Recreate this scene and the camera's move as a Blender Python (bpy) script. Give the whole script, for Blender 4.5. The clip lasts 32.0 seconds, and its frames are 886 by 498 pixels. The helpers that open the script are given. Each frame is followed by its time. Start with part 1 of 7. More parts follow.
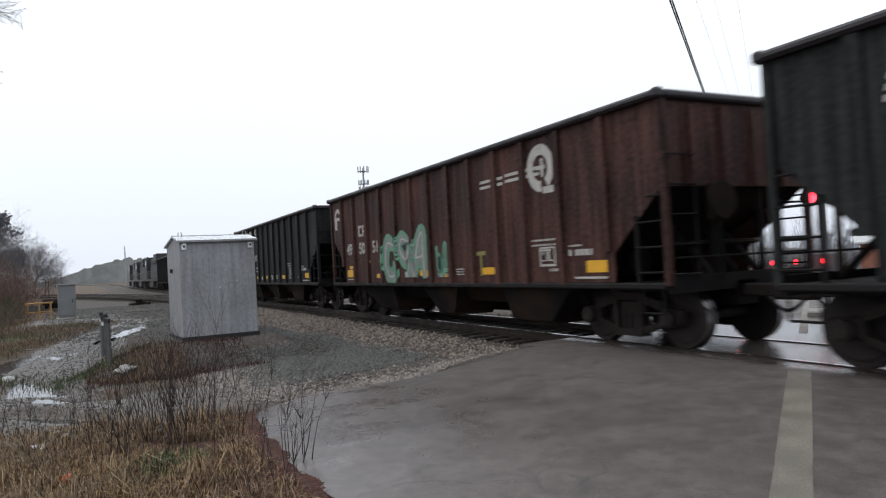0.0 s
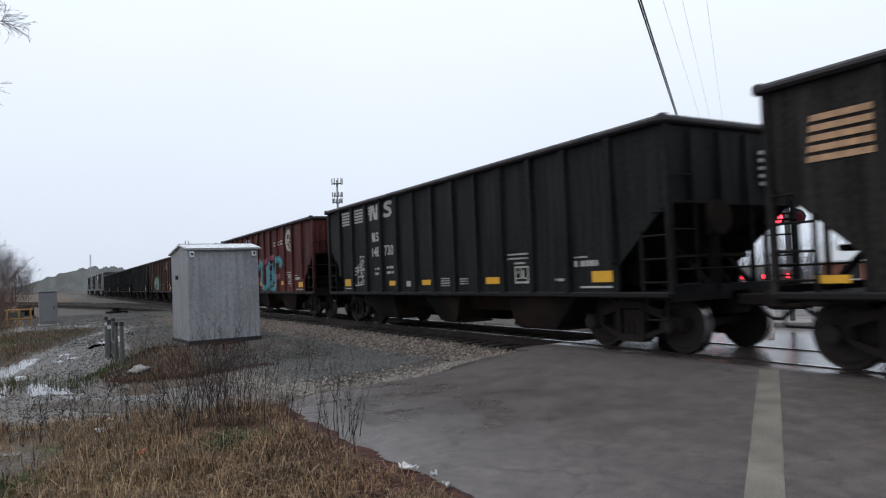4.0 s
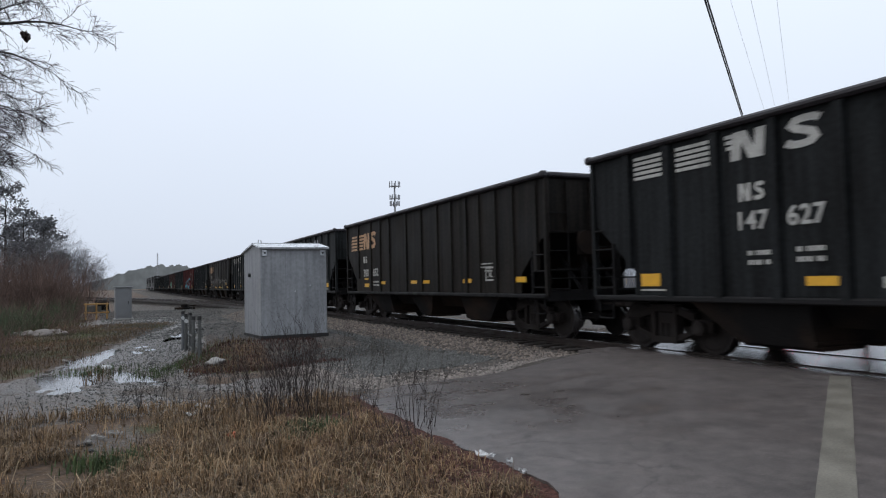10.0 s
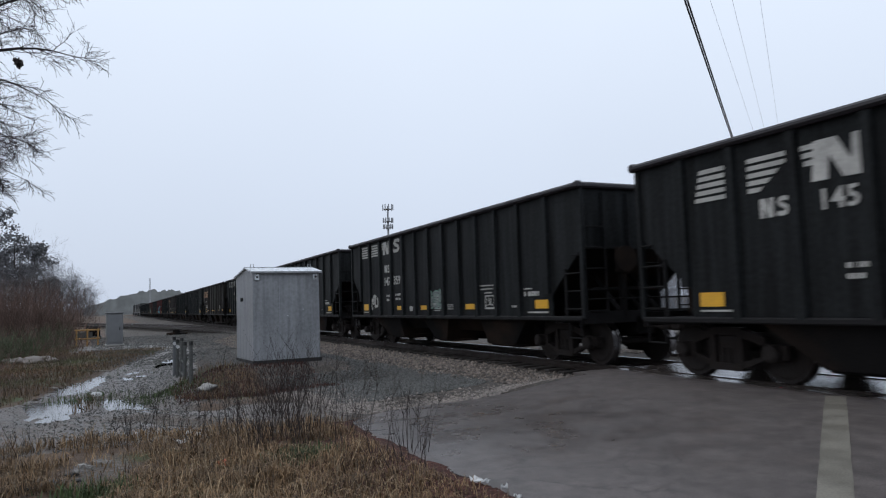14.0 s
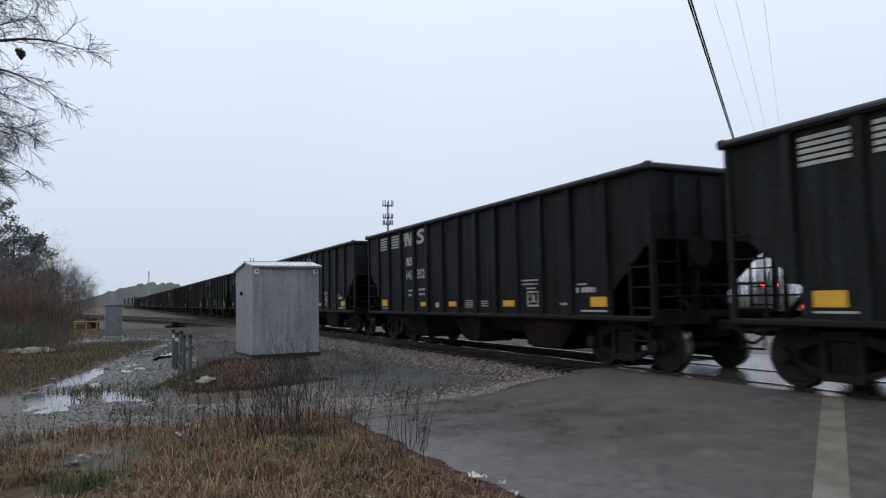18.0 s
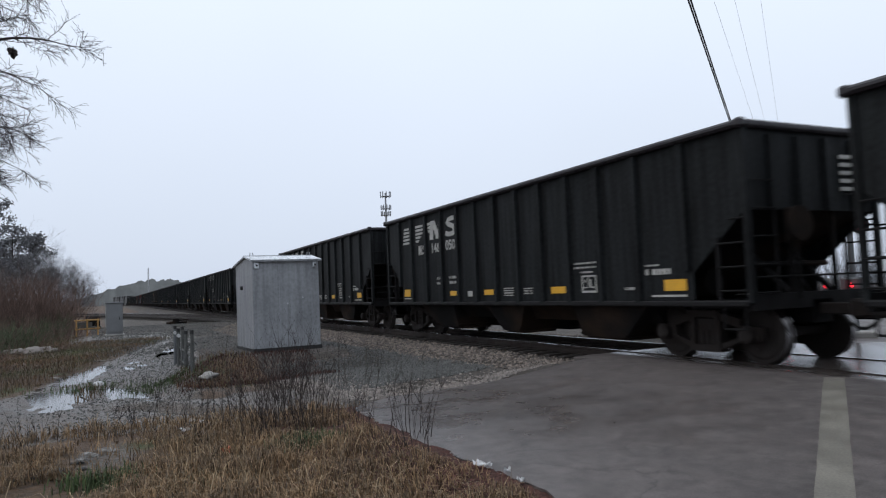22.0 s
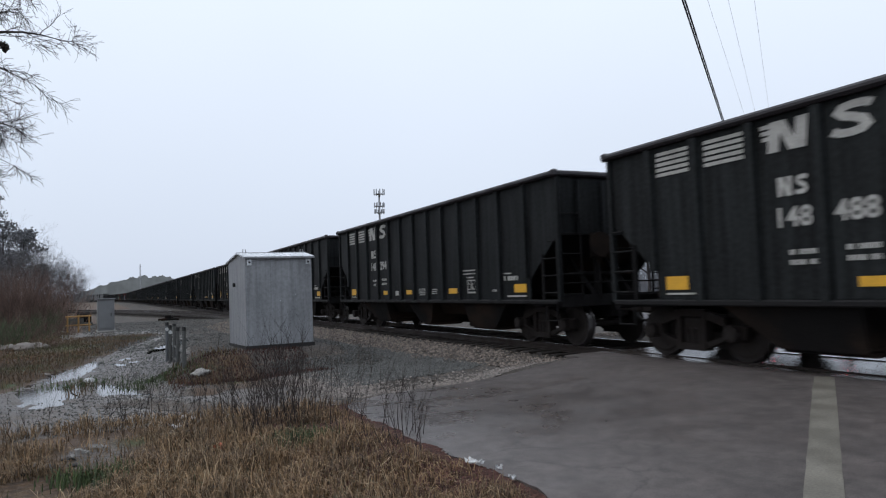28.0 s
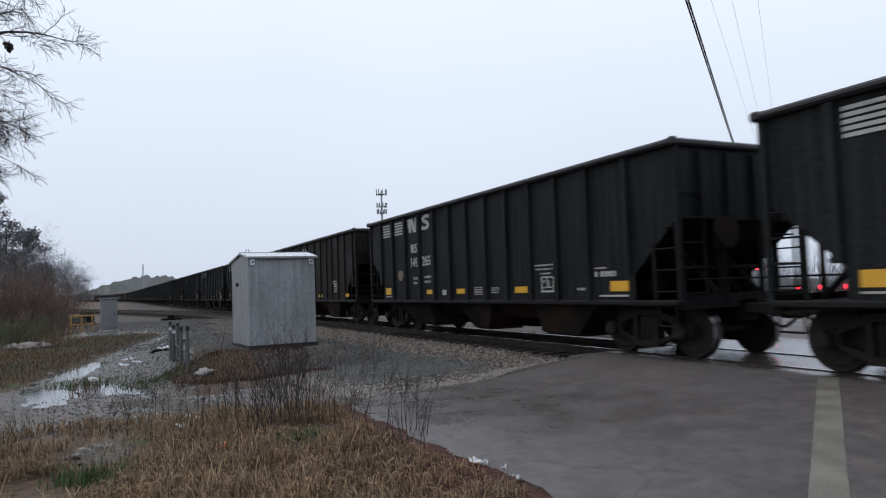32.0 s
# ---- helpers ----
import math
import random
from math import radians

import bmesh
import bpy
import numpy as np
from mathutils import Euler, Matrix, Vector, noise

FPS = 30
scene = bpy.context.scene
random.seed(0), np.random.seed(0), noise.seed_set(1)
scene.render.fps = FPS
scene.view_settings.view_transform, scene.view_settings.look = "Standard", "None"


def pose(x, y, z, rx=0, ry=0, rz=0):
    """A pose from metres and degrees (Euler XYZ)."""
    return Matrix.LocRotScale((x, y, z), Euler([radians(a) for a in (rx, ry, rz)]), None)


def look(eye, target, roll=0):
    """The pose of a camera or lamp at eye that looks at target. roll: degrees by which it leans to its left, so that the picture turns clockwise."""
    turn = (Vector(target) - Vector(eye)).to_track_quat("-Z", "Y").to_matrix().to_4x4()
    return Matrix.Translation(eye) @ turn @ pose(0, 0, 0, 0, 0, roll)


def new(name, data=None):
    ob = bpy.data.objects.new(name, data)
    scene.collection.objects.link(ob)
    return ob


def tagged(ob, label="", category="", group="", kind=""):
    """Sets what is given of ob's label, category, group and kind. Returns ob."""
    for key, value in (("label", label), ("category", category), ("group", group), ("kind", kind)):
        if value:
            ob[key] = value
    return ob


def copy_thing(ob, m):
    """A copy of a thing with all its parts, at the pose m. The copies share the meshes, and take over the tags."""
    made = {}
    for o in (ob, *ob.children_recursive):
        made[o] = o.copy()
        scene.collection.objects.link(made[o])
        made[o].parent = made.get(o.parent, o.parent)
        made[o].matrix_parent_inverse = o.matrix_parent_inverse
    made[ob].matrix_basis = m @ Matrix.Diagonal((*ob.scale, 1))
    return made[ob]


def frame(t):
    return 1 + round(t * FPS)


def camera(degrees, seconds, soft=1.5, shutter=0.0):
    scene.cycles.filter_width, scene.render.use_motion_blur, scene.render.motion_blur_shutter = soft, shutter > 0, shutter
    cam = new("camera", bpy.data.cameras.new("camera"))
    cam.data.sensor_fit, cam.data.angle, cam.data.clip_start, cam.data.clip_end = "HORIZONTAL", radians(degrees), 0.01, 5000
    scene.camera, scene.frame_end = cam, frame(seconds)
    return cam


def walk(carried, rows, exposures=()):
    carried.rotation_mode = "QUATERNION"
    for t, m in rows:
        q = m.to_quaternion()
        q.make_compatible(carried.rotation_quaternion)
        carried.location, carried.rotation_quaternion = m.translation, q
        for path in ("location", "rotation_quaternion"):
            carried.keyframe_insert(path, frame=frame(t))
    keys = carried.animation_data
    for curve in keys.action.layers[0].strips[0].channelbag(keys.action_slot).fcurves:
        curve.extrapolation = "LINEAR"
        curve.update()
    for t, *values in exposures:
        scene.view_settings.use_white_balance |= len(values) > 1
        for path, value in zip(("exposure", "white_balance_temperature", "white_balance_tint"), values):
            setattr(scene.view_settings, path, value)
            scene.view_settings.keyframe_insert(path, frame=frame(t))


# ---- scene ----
cam = camera(65.13, 32.0, soft=1.15, shutter=0.24)
PATH = [
    (0, pose(-0.826, 1.341, 1.452, 91.18, 3.09, 62.96)),
    (0.5, pose(-0.666, 1.158, 1.452, 91.00, 2.06, 62.06)),
    (1, pose(-0.625, 0.945, 1.428, 92.15, 2.38, 61.79)),
    (1.5, pose(-0.555, 0.820, 1.434, 92.66, 2.82, 62.01)),
    (2, pose(-0.483, 0.741, 1.427, 92.88, 2.18, 63.80)),
    (2.5, pose(-0.469, 0.589, 1.398, 92.66, 2.46, 62.80)),
    (3, pose(-0.420, 0.470, 1.400, 92.26, 2.75, 61.55)),
    (3.5, pose(-0.289, 0.424, 1.403, 92.03, 2.44, 60.68)),
    (5.5, pose(-0.084, 0.050, 1.381, 92.70, 1.42, 61.14)),
    (6, pose(-0.044, 0.057, 1.379, 93.13, 1.07, 61.89)),
    (6.5, pose(0.015, 0.095, 1.375, 93.45, 0.38, 61.62)),
    (7, pose(0.004, 0.065, 1.373, 93.60, -0.27, 61.13)),
    (7.5, pose(-0.011, 0.017, 1.379, 93.62, -0.15, 60.83)),
    (8, pose(-0.002, 0.009, 1.365, 93.66, 0.17, 60.82)),
    (8.5, pose(-0.001, 0.003, 1.371, 93.43, 0.10, 61.75)),
    (9, pose(0.002, -0.013, 1.362, 92.95, 0.04, 63.99)),
    (9.5, pose(0.003, -0.003, 1.365, 92.62, 0.93, 64.72)),
    (10, pose(0.009, 0.007, 1.361, 92.60, 1.27, 65.09)),
    (10.5, pose(0.011, 0.007, 1.364, 92.63, 1.37, 65.15)),
    (11, pose(0.007, 0.003, 1.364, 92.83, 1.36, 65.02)),
    (11.5, pose(0.013, -0.004, 1.367, 93.20, 1.29, 64.84)),
    (12, pose(0.019, -0.021, 1.367, 93.65, 1.37, 64.75)),
    (12.5, pose(0.015, -0.022, 1.363, 93.90, 1.95, 64.67)),
    (13, pose(-0.006, 0.014, 1.371, 94.04, 2.13, 64.55)),
    (13.5, pose(-0.012, 0.014, 1.364, 94.32, 1.93, 64.41)),
    (14, pose(-0.010, 0.029, 1.365, 94.45, 1.77, 64.59)),
    (14.5, pose(-0.001, 0.029, 1.374, 94.60, 1.42, 64.78)),
    (16.5, pose(-0.004, 0.015, 1.370, 94.60, 0.77, 65.02)),
    (17, pose(-0.004, 0.006, 1.369, 94.48, 0.58, 64.90)),
    (17.5, pose(-0.012, 0.008, 1.365, 94.31, 0.82, 64.68)),
    (18, pose(-0.001, 0.005, 1.361, 94.19, 0.95, 64.48)),
    (18.5, pose(-0.005, -0.001, 1.361, 93.94, 1.35, 64.33)),
    (19, pose(0.000, -0.001, 1.360, 93.75, 1.85, 64.31)),
    (19.5, pose(-0.001, -0.007, 1.364, 93.56, 2.01, 64.28)),
    (20, pose(-0.008, 0.003, 1.362, 93.42, 2.19, 64.34)),
    (20.5, pose(-0.006, -0.001, 1.362, 93.32, 2.23, 64.32)),
    (21, pose(-0.002, -0.007, 1.358, 93.29, 2.29, 64.43)),
    (21.5, pose(0.003, -0.006, 1.358, 93.27, 2.41, 64.46)),
    (22, pose(-0.004, -0.000, 1.361, 93.34, 2.37, 64.48)),
    (22.5, pose(-0.002, 0.005, 1.366, 93.42, 2.45, 64.46)),
    (23, pose(0.011, 0.003, 1.361, 93.62, 2.36, 64.34)),
    (23.5, pose(0.005, 0.003, 1.359, 93.79, 2.23, 64.04)),
    (24, pose(0.006, 0.001, 1.359, 93.85, 2.09, 63.72)),
    (24.5, pose(0.001, -0.002, 1.359, 93.79, 2.19, 63.44)),
    (25, pose(0.003, 0.000, 1.355, 93.67, 2.41, 63.28)),
    (25.5, pose(0.009, -0.003, 1.357, 93.55, 2.57, 63.17)),
    (27.5, pose(0.005, -0.003, 1.357, 93.06, 2.35, 63.80)),
    (28, pose(-0.001, -0.001, 1.358, 93.16, 2.06, 63.91)),
    (28.5, pose(0.002, -0.008, 1.355, 93.34, 2.09, 63.99)),
    (29, pose(-0.000, -0.009, 1.354, 93.48, 2.05, 64.06)),
    (29.5, pose(-0.007, -0.011, 1.360, 93.46, 1.96, 64.15)),
    (30, pose(-0.007, -0.020, 1.354, 93.46, 1.67, 64.17)),
    (30.5, pose(-0.005, -0.016, 1.358, 93.42, 1.67, 64.21)),
    (31, pose(0.000, -0.023, 1.355, 93.41, 1.69, 64.16)),
    (31.5, pose(-0.002, -0.021, 1.359, 93.28, 1.81, 64.16)),
    (32, pose(-0.004, -0.022, 1.355, 93.19, 1.95, 64.09)),
]
EXPOSURES = [(0, 0.34, 6800, 10), (1, 0.46, 6720, 10), (2, 0.13, 6560, 10), (3, 0.13, 6570, 10), (6, 0.09, 6520, 10), (10, 0.03, 6450, 10), (12.5, 0.0, 6390, 10), (14, -0.10, 6280, 10), (17, -0.08, 6340, 10), (19, -0.08, 6370, 10), (20.5, -0.02, 6370, 10), (24, 0.0, 6370, 10), (32, 0.0, 6370, 10)]
SKY = 1.17
SHED_TURN = 2.0
SIGNAL = (-10.15, 15.1, -0.1)
POLE = (-59.0, 73.6)
# overhead lines: start, end, sag, radius, twin
WIRES = [
    ((6.37, -11.01, 9.2), (-60.60, 73.40, 9.2), 0.0, 0.026, True),
    ((4.59, -9.06, 9.2), (-58.8, 75.2, 9.2), 0.0, 0.0035, False),
    ((4.90, -8.50, 9.2), (-58.5, 75.4, 9.2), 0.0, 0.0035, False),
    ((4.50, -6.72, 9.2), (-57.3, 74.5, 9.2), 0.0, 0.0035, False),
]
# shallow water: place, half-lengths, turn, level
PUDDLES = [(-16.1, 0.28, 1.75, 0.40, 12, -0.60), (-18.2, -1.15, 2.8, 0.52, 3, -0.615), (-22.3, -0.62, 2.3, 0.40, -10, -0.63), (-11.5, 0.95, 1.1, 0.20, 40, -0.42), (-14.0, 0.85, 0.9, 0.22, 30, -0.53), (-25.5, 1.1, 2.6, 0.4, -12, -0.60), (-31, 2.6, 4.0, 0.4, -14, -0.60)]
BUSHES = [(-8.95, 2.15, 88, 1.0, 1.25), (-9.7, 1.3, 48, 1.3, 0.8), (-6.75, 2.70, 16, 0.5, 1.0), (-7.6, 2.45, 4, 0.5, 0.95), (-6.25, 2.62, 3, 0.25, 0.9), (-10.2, 0.3, 20, 1.0, 0.8), (-8.3, 1.7, 24, 0.9, 0.9), (-6.0, 2.5, 6, 0.3, 0.5), (-11.0, 2.4, 30, 1.0, 0.8), (-12.5, 3.2, 20, 1.2, 0.6), (-9.2, -0.9, 10, 1.0, 0.7)]
WOOD_TREES = [(-155, -26, 25, 12), (-152, -19.5, 22.5, 10), (-158, -22, 24, 11), (-151, -16.5, 19, 9), (-157, -31, 25, 12), (-150, -13.2, 15.5, 8), (-148, -24, 20, 11), (-163, -36, 26, 13), (-145, -30, 19, 12), (-149, -10.8, 9.5, 6), (-153, -17, 14, 9)]
WOOD_BARE = [(-148, -10.5, 10.5), (-147.5, -8.2, 9.0), (-149, -13.0, 12.5), (-147, -6.0, 6.4), (-150, -18.0, 15), (-146, -9.5, 9.5), (-147, -11.8, 13.5), (-148, -14.6, 14.5), (-146.5, -7.2, 9.0), (-146, -5.2, 6.5), (-145, -12.6, 12.0)]
THICKETS = [(-54.5, -8.6, 330, 4.5, 4.6), (-53, -6.2, 330, 3.4, 4.0), (-52, -4.5, 260, 2.4, 3.6), (-51.5, -3.2, 160, 1.6, 2.3), (-58, -5.5, 260, 4, 4.0), (-47, -6.5, 200, 3.5, 1.7), (-44, -5.0, 140, 3, 1.0), (-62, -4.2, 200, 3, 3.0)]
# backdrop sheets: the colours hold the haze and are emitted as glow
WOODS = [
    ("hazy_ridge", [(-770, -75, 0), (-770, 185, 0)], lambda f: float(np.interp(-75 + 260 * f, [-75, -35, -20, 6, 36, 62, 72, 110, 185], [1, 4.5, 8.5, 17.5, 24.0, 22.5, 19, 14, 6])), (0.118, 0.130, 0.140), 2, "glowing backdrop of a wooded ridge, drizzle haze in its colour"),
    ("misty_line", [(-1500, 900, 0), (-1500, -100, 0), (-1300, -900, 0)], lambda f: 13.0, (0.36, 0.40, 0.45), 5, "glowing backdrop of a far tree line, mist in its colour"),
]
walk(cam, PATH, exposures=EXPOSURES)

# ---- light: a bright, flat overcast sky ----
world = bpy.data.worlds.new("overcast_sky")
scene.world = world
world.use_nodes = True
wn = world.node_tree
wn.nodes.clear()
w_out = wn.nodes.new("ShaderNodeOutputWorld")
w_bg = wn.nodes.new("ShaderNodeBackground")
w_sky = wn.nodes.new("ShaderNodeTexSky")
w_sky.sky_type = "NISHITA"
w_sky.sun_disc = False
w_sky.sun_elevation = radians(32)
w_sky.sun_rotation = radians(200)
w_sky.dust_density = 4.0
w_tc = wn.nodes.new("ShaderNodeTexCoord")
w_sep = wn.nodes.new("ShaderNodeSeparateXYZ")
w_ramp = wn.nodes.new("ShaderNodeValToRGB")
w_ramp.color_ramp.elements[0].position = 0.48
w_ramp.color_ramp.elements[0].color = (0.56, 0.62, 0.73, 1)
w_ramp.color_ramp.elements[1].position = 0.75
w_ramp.color_ramp.elements[1].color = (0.83, 0.90, 1.0, 1)
w_map = wn.nodes.new("ShaderNodeMapRange")
w_map.inputs["From Min"].default_value = -1.0
w_noise = wn.nodes.new("ShaderNodeTexNoise")
w_noise.inputs["Scale"].default_value = 1.6
w_noise.inputs["Detail"].default_value = 3.0
w_cl = wn.nodes.new("ShaderNodeMapRange")
w_cl.inputs["To Min"].default_value = 0.94
w_cl.inputs["To Max"].default_value = 1.06
w_mul = wn.nodes.new("ShaderNodeVectorMath")
w_mul.operation = "SCALE"
w_scale = wn.nodes.new("ShaderNodeVectorMath")
w_scale.operation = "SCALE"
w_scale.inputs["Scale"].default_value = 0.10
w_mix = wn.nodes.new("ShaderNodeMix")
w_mix.data_type = "RGBA"
w_mix.inputs["Factor"].default_value = 0.93
lk = wn.links.new
lk(w_tc.outputs["Generated"], w_sep.inputs[0])
lk(w_sep.outputs["Z"], w_map.inputs["Value"])
lk(w_map.outputs[0], w_ramp.inputs[0])
lk(w_tc.outputs["Generated"], w_noise.inputs["Vector"])
lk(w_noise.outputs[0], w_cl.inputs["Value"])
lk(w_ramp.outputs[0], w_mul.inputs[0])
lk(w_cl.outputs[0], w_mul.inputs["Scale"])
lk(w_sky.outputs[0], w_scale.inputs[0])
lk(w_scale.outputs[0], w_mix.inputs["A"])
lk(w_mul.outputs[0], w_mix.inputs["B"])
lk(w_mix.outputs["Result"], w_bg.inputs["Color"])
w_bg.inputs["Strength"].default_value = SKY
lk(w_bg.outputs[0], w_out.inputs[0])

sun_data = bpy.data.lights.new("sun", "SUN")
sun_data.energy = 0.6
sun_data.angle = radians(40)
sun_data.color = (1.0, 0.97, 0.93)
sun = new("sun", sun_data)
sun.matrix_world = look((0, 0, 50), (12, 20, 0))


# ---- materials ----
def mat(name, colour=(0.5, 0.5, 0.5), rough=0.7, metal=0.0, vary=0.25, scale=3.0, fine=40.0, bump=0.15, tint=None,
        object_colour=False, streak=0.0, spec=0.5, rough_vary=0.15, emit=None, island=0.0):
    """A surface with variation at two scales, fine relief, and, for paint, streaks that run down it."""
    m = bpy.data.materials.new(name)
    m.use_nodes = True
    nt = m.node_tree
    n = nt.nodes
    b = n["Principled BSDF"]
    ln = nt.links.new
    tc = n.new("ShaderNodeTexCoord")
    vec = tc.outputs["Object"]
    big = n.new("ShaderNodeTexNoise")
    big.inputs["Scale"].default_value = scale
    big.inputs["Detail"].default_value = 5
    small = n.new("ShaderNodeTexNoise")
    small.inputs["Scale"].default_value = fine
    small.inputs["Detail"].default_value = 4
    ln(vec, big.inputs["Vector"])
    ln(vec, small.inputs["Vector"])
    add = n.new("ShaderNodeMath")
    add.operation = "ADD"
    ln(big.outputs[0], add.inputs[0])
    ln(small.outputs[0], add.inputs[1])
    last = add.outputs[0]
    if streak:
        mp = n.new("ShaderNodeMapping")
        mp.inputs["Scale"].default_value = (6.0, 6.0, 0.35)
        st = n.new("ShaderNodeTexNoise")
        st.inputs["Scale"].default_value = 1.3
        st.inputs["Detail"].default_value = 6
        info = n.new("ShaderNodeObjectInfo")
        off = n.new("ShaderNodeVectorMath")
        off.operation = "SCALE"
        off.inputs["Scale"].default_value = 30.0
        cmb = n.new("ShaderNodeCombineXYZ")
        ln(info.outputs["Random"], cmb.inputs[0])
        ln(info.outputs["Random"], cmb.inputs[1])
        ln(cmb.outputs[0], off.inputs[0])
        ad3 = n.new("ShaderNodeVectorMath")
        ln(vec, ad3.inputs[0])
        ln(off.outputs[0], ad3.inputs[1])
        ln(ad3.outputs[0], mp.inputs["Vector"])
        ln(mp.outputs[0], st.inputs["Vector"])
        mr = n.new("ShaderNodeMath")
        mr.operation = "MULTIPLY_ADD"
        mr.inputs[1].default_value = streak * 2
        ln(st.outputs[0], mr.inputs[0])
        ln(last, mr.inputs[2])
        sb = n.new("ShaderNodeMath")
        sb.operation = "SUBTRACT"
        sb.inputs[1].default_value = streak
        ln(mr.outputs[0], sb.inputs[0])
        last = sb.outputs[0]
    rng = n.new("ShaderNodeMapRange")
    rng.inputs["From Min"].default_value = 0.65
    rng.inputs["From Max"].default_value = 1.35
    rng.inputs["To Min"].default_value = 1 - vary
    rng.inputs["To Max"].default_value = 1 + vary
    ln(last, rng.inputs["Value"])
    value = rng.outputs[0]
    if island:
        geo = n.new("ShaderNodeNewGeometry")
        ir = n.new("ShaderNodeMapRange")
        ir.inputs["To Min"].default_value = 1 - island
        ir.inputs["To Max"].default_value = 1 + island
        ln(geo.outputs["Random Per Island"], ir.inputs["Value"])
        mm = n.new("ShaderNodeMath")
        mm.operation = "MULTIPLY"
        ln(value, mm.inputs[0])
        ln(ir.outputs[0], mm.inputs[1])
        value = mm.outputs[0]
    base = n.new("ShaderNodeRGB")
    base.outputs[0].default_value = (*colour, 1)
    src = base.outputs[0]
    if object_colour:
        oi = n.new("ShaderNodeObjectInfo")
        src = oi.outputs["Color"]
    if tint:
        mx = n.new("ShaderNodeMix")
        mx.data_type = "RGBA"
        mx.inputs["B"].default_value = (*tint, 1)
        fr = n.new("ShaderNodeMapRange")
        fr.inputs["From Min"].default_value = 0.45
        fr.inputs["From Max"].default_value = 0.70
        patch = n.new("ShaderNodeTexNoise")
        patch.inputs["Scale"].default_value = scale * 0.6
        patch.inputs["Detail"].default_value = 8
        ln(vec, patch.inputs["Vector"])
        ln(patch.outputs[0], fr.inputs["Value"])
        ln(fr.outputs[0], mx.inputs["Factor"])
        ln(src, mx.inputs["A"])
        src = mx.outputs["Result"]
    sc = n.new("ShaderNodeVectorMath")
    sc.operation = "SCALE"
    ln(src, sc.inputs[0])
    ln(value, sc.inputs["Scale"])
    ln(sc.outputs[0], b.inputs["Base Color"])
    rr = n.new("ShaderNodeMapRange")
    rr.inputs["From Min"].default_value = 0.3
    rr.inputs["From Max"].default_value = 0.7
    rr.inputs["To Min"].default_value = max(0.02, rough - rough_vary)
    rr.inputs["To Max"].default_value = min(1.0, rough + rough_vary)
    ln(big.outputs[0], rr.inputs["Value"])
    ln(rr.outputs[0], b.inputs["Roughness"])
    b.inputs["Metallic"].default_value = metal
    b.inputs["Specular IOR Level"].default_value = spec
    if bump:
        bp = n.new("ShaderNodeBump")
        bp.inputs["Strength"].default_value = bump
        bp.inputs["Distance"].default_value = 0.01
        ln(small.outputs[0], bp.inputs["Height"])
        ln(bp.outputs[0], b.inputs["Normal"])
    if emit:
        b.inputs["Emission Color"].default_value = (*colour, 1)
        b.inputs["Emission Strength"].default_value = emit
    return m


M_PAINT = mat("freight_paint", rough=0.66, vary=0.75, scale=0.55, fine=14, object_colour=True, streak=0.8, bump=0.04, spec=0.15)
M_CHORD = mat("worn_top_chord", (0.013, 0.010, 0.013), 0.6, vary=0.3, scale=2, streak=0.2)
M_LADDER = mat("worn_grab_irons", (0.0085, 0.0078, 0.0080), 0.8, vary=0.3, scale=4, spec=0.15)
M_UNDER = mat("grimy_underframe", (0.0088, 0.0080, 0.0080), 0.9, vary=0.5, scale=1.3, spec=0.10, tint=(0.0300, 0.0190, 0.0130))
M_SILL = mat("worn_sill_edge", (0.0090, 0.0085, 0.0090), 0.7, vary=0.4, scale=3, spec=0.2)
M_TRUCK = mat("rusty_cast_steel", (0.0150, 0.0112, 0.0098), 0.85, vary=0.45, scale=4, bump=0.3, spec=0.25)
M_WHEEL = mat("wheel_steel", (0.0165, 0.0126, 0.0112), 0.8, vary=0.4, scale=4, spec=0.3)
M_TREAD = mat("polished_tread", (0.22, 0.21, 0.21), 0.34, metal=1.0, vary=0.25, scale=6)
M_WHITE = mat("stencil_white", (0.38, 0.37, 0.345), 0.7, vary=0.3, scale=4, streak=0.3)
M_TAN = mat("faded_tan_lettering", (0.42, 0.25, 0.14), 0.7, vary=0.35, scale=4, streak=0.4)
M_ORANGE = mat("faded_orange_lettering", (0.36, 0.10, 0.035), 0.7, vary=0.35, scale=4, streak=0.4)
M_YELLOW = mat("reflective_yellow", (0.62, 0.33, 0.02), 0.45, vary=0.15, scale=5)
M_CYAN = mat("spray_turquoise", (0.040, 0.19, 0.225), 0.6, vary=0.35, scale=5)
M_PINK = mat("spray_pink", (0.20, 0.045, 0.085), 0.6, vary=0.35, scale=5)
M_PALECYAN = mat("spray_pale_blue", (0.085, 0.27, 0.33), 0.6, vary=0.35, scale=5)
M_PALEPINK = mat("spray_pale_lilac", (0.20, 0.13, 0.19), 0.6, vary=0.3, scale=5)
M_DARKSPRAY = mat("spray_black", (0.01, 0.014, 0.02), 0.6, vary=0.2)
M_GREENSPRAY = mat("spray_pale_green", (0.10, 0.25, 0.17), 0.65, vary=0.5, scale=4)
M_GREYSPRAY = mat("spray_silver", (0.17, 0.20, 0.19), 0.6, vary=0.45, scale=5)
M_GALV = mat("galvanised_sheet", (0.262, 0.268, 0.280), 0.5, metal=0.25, vary=0.24, scale=1.1, fine=14, streak=0.75, bump=0.05)
M_GALV_TOP = mat("galvanised_roof", (0.62, 0.64, 0.66), 0.28, metal=0.6, vary=0.1, scale=2)
M_CONC = mat("old_concrete", (0.26, 0.25, 0.235), 0.85, vary=0.3, scale=3, bump=0.5)
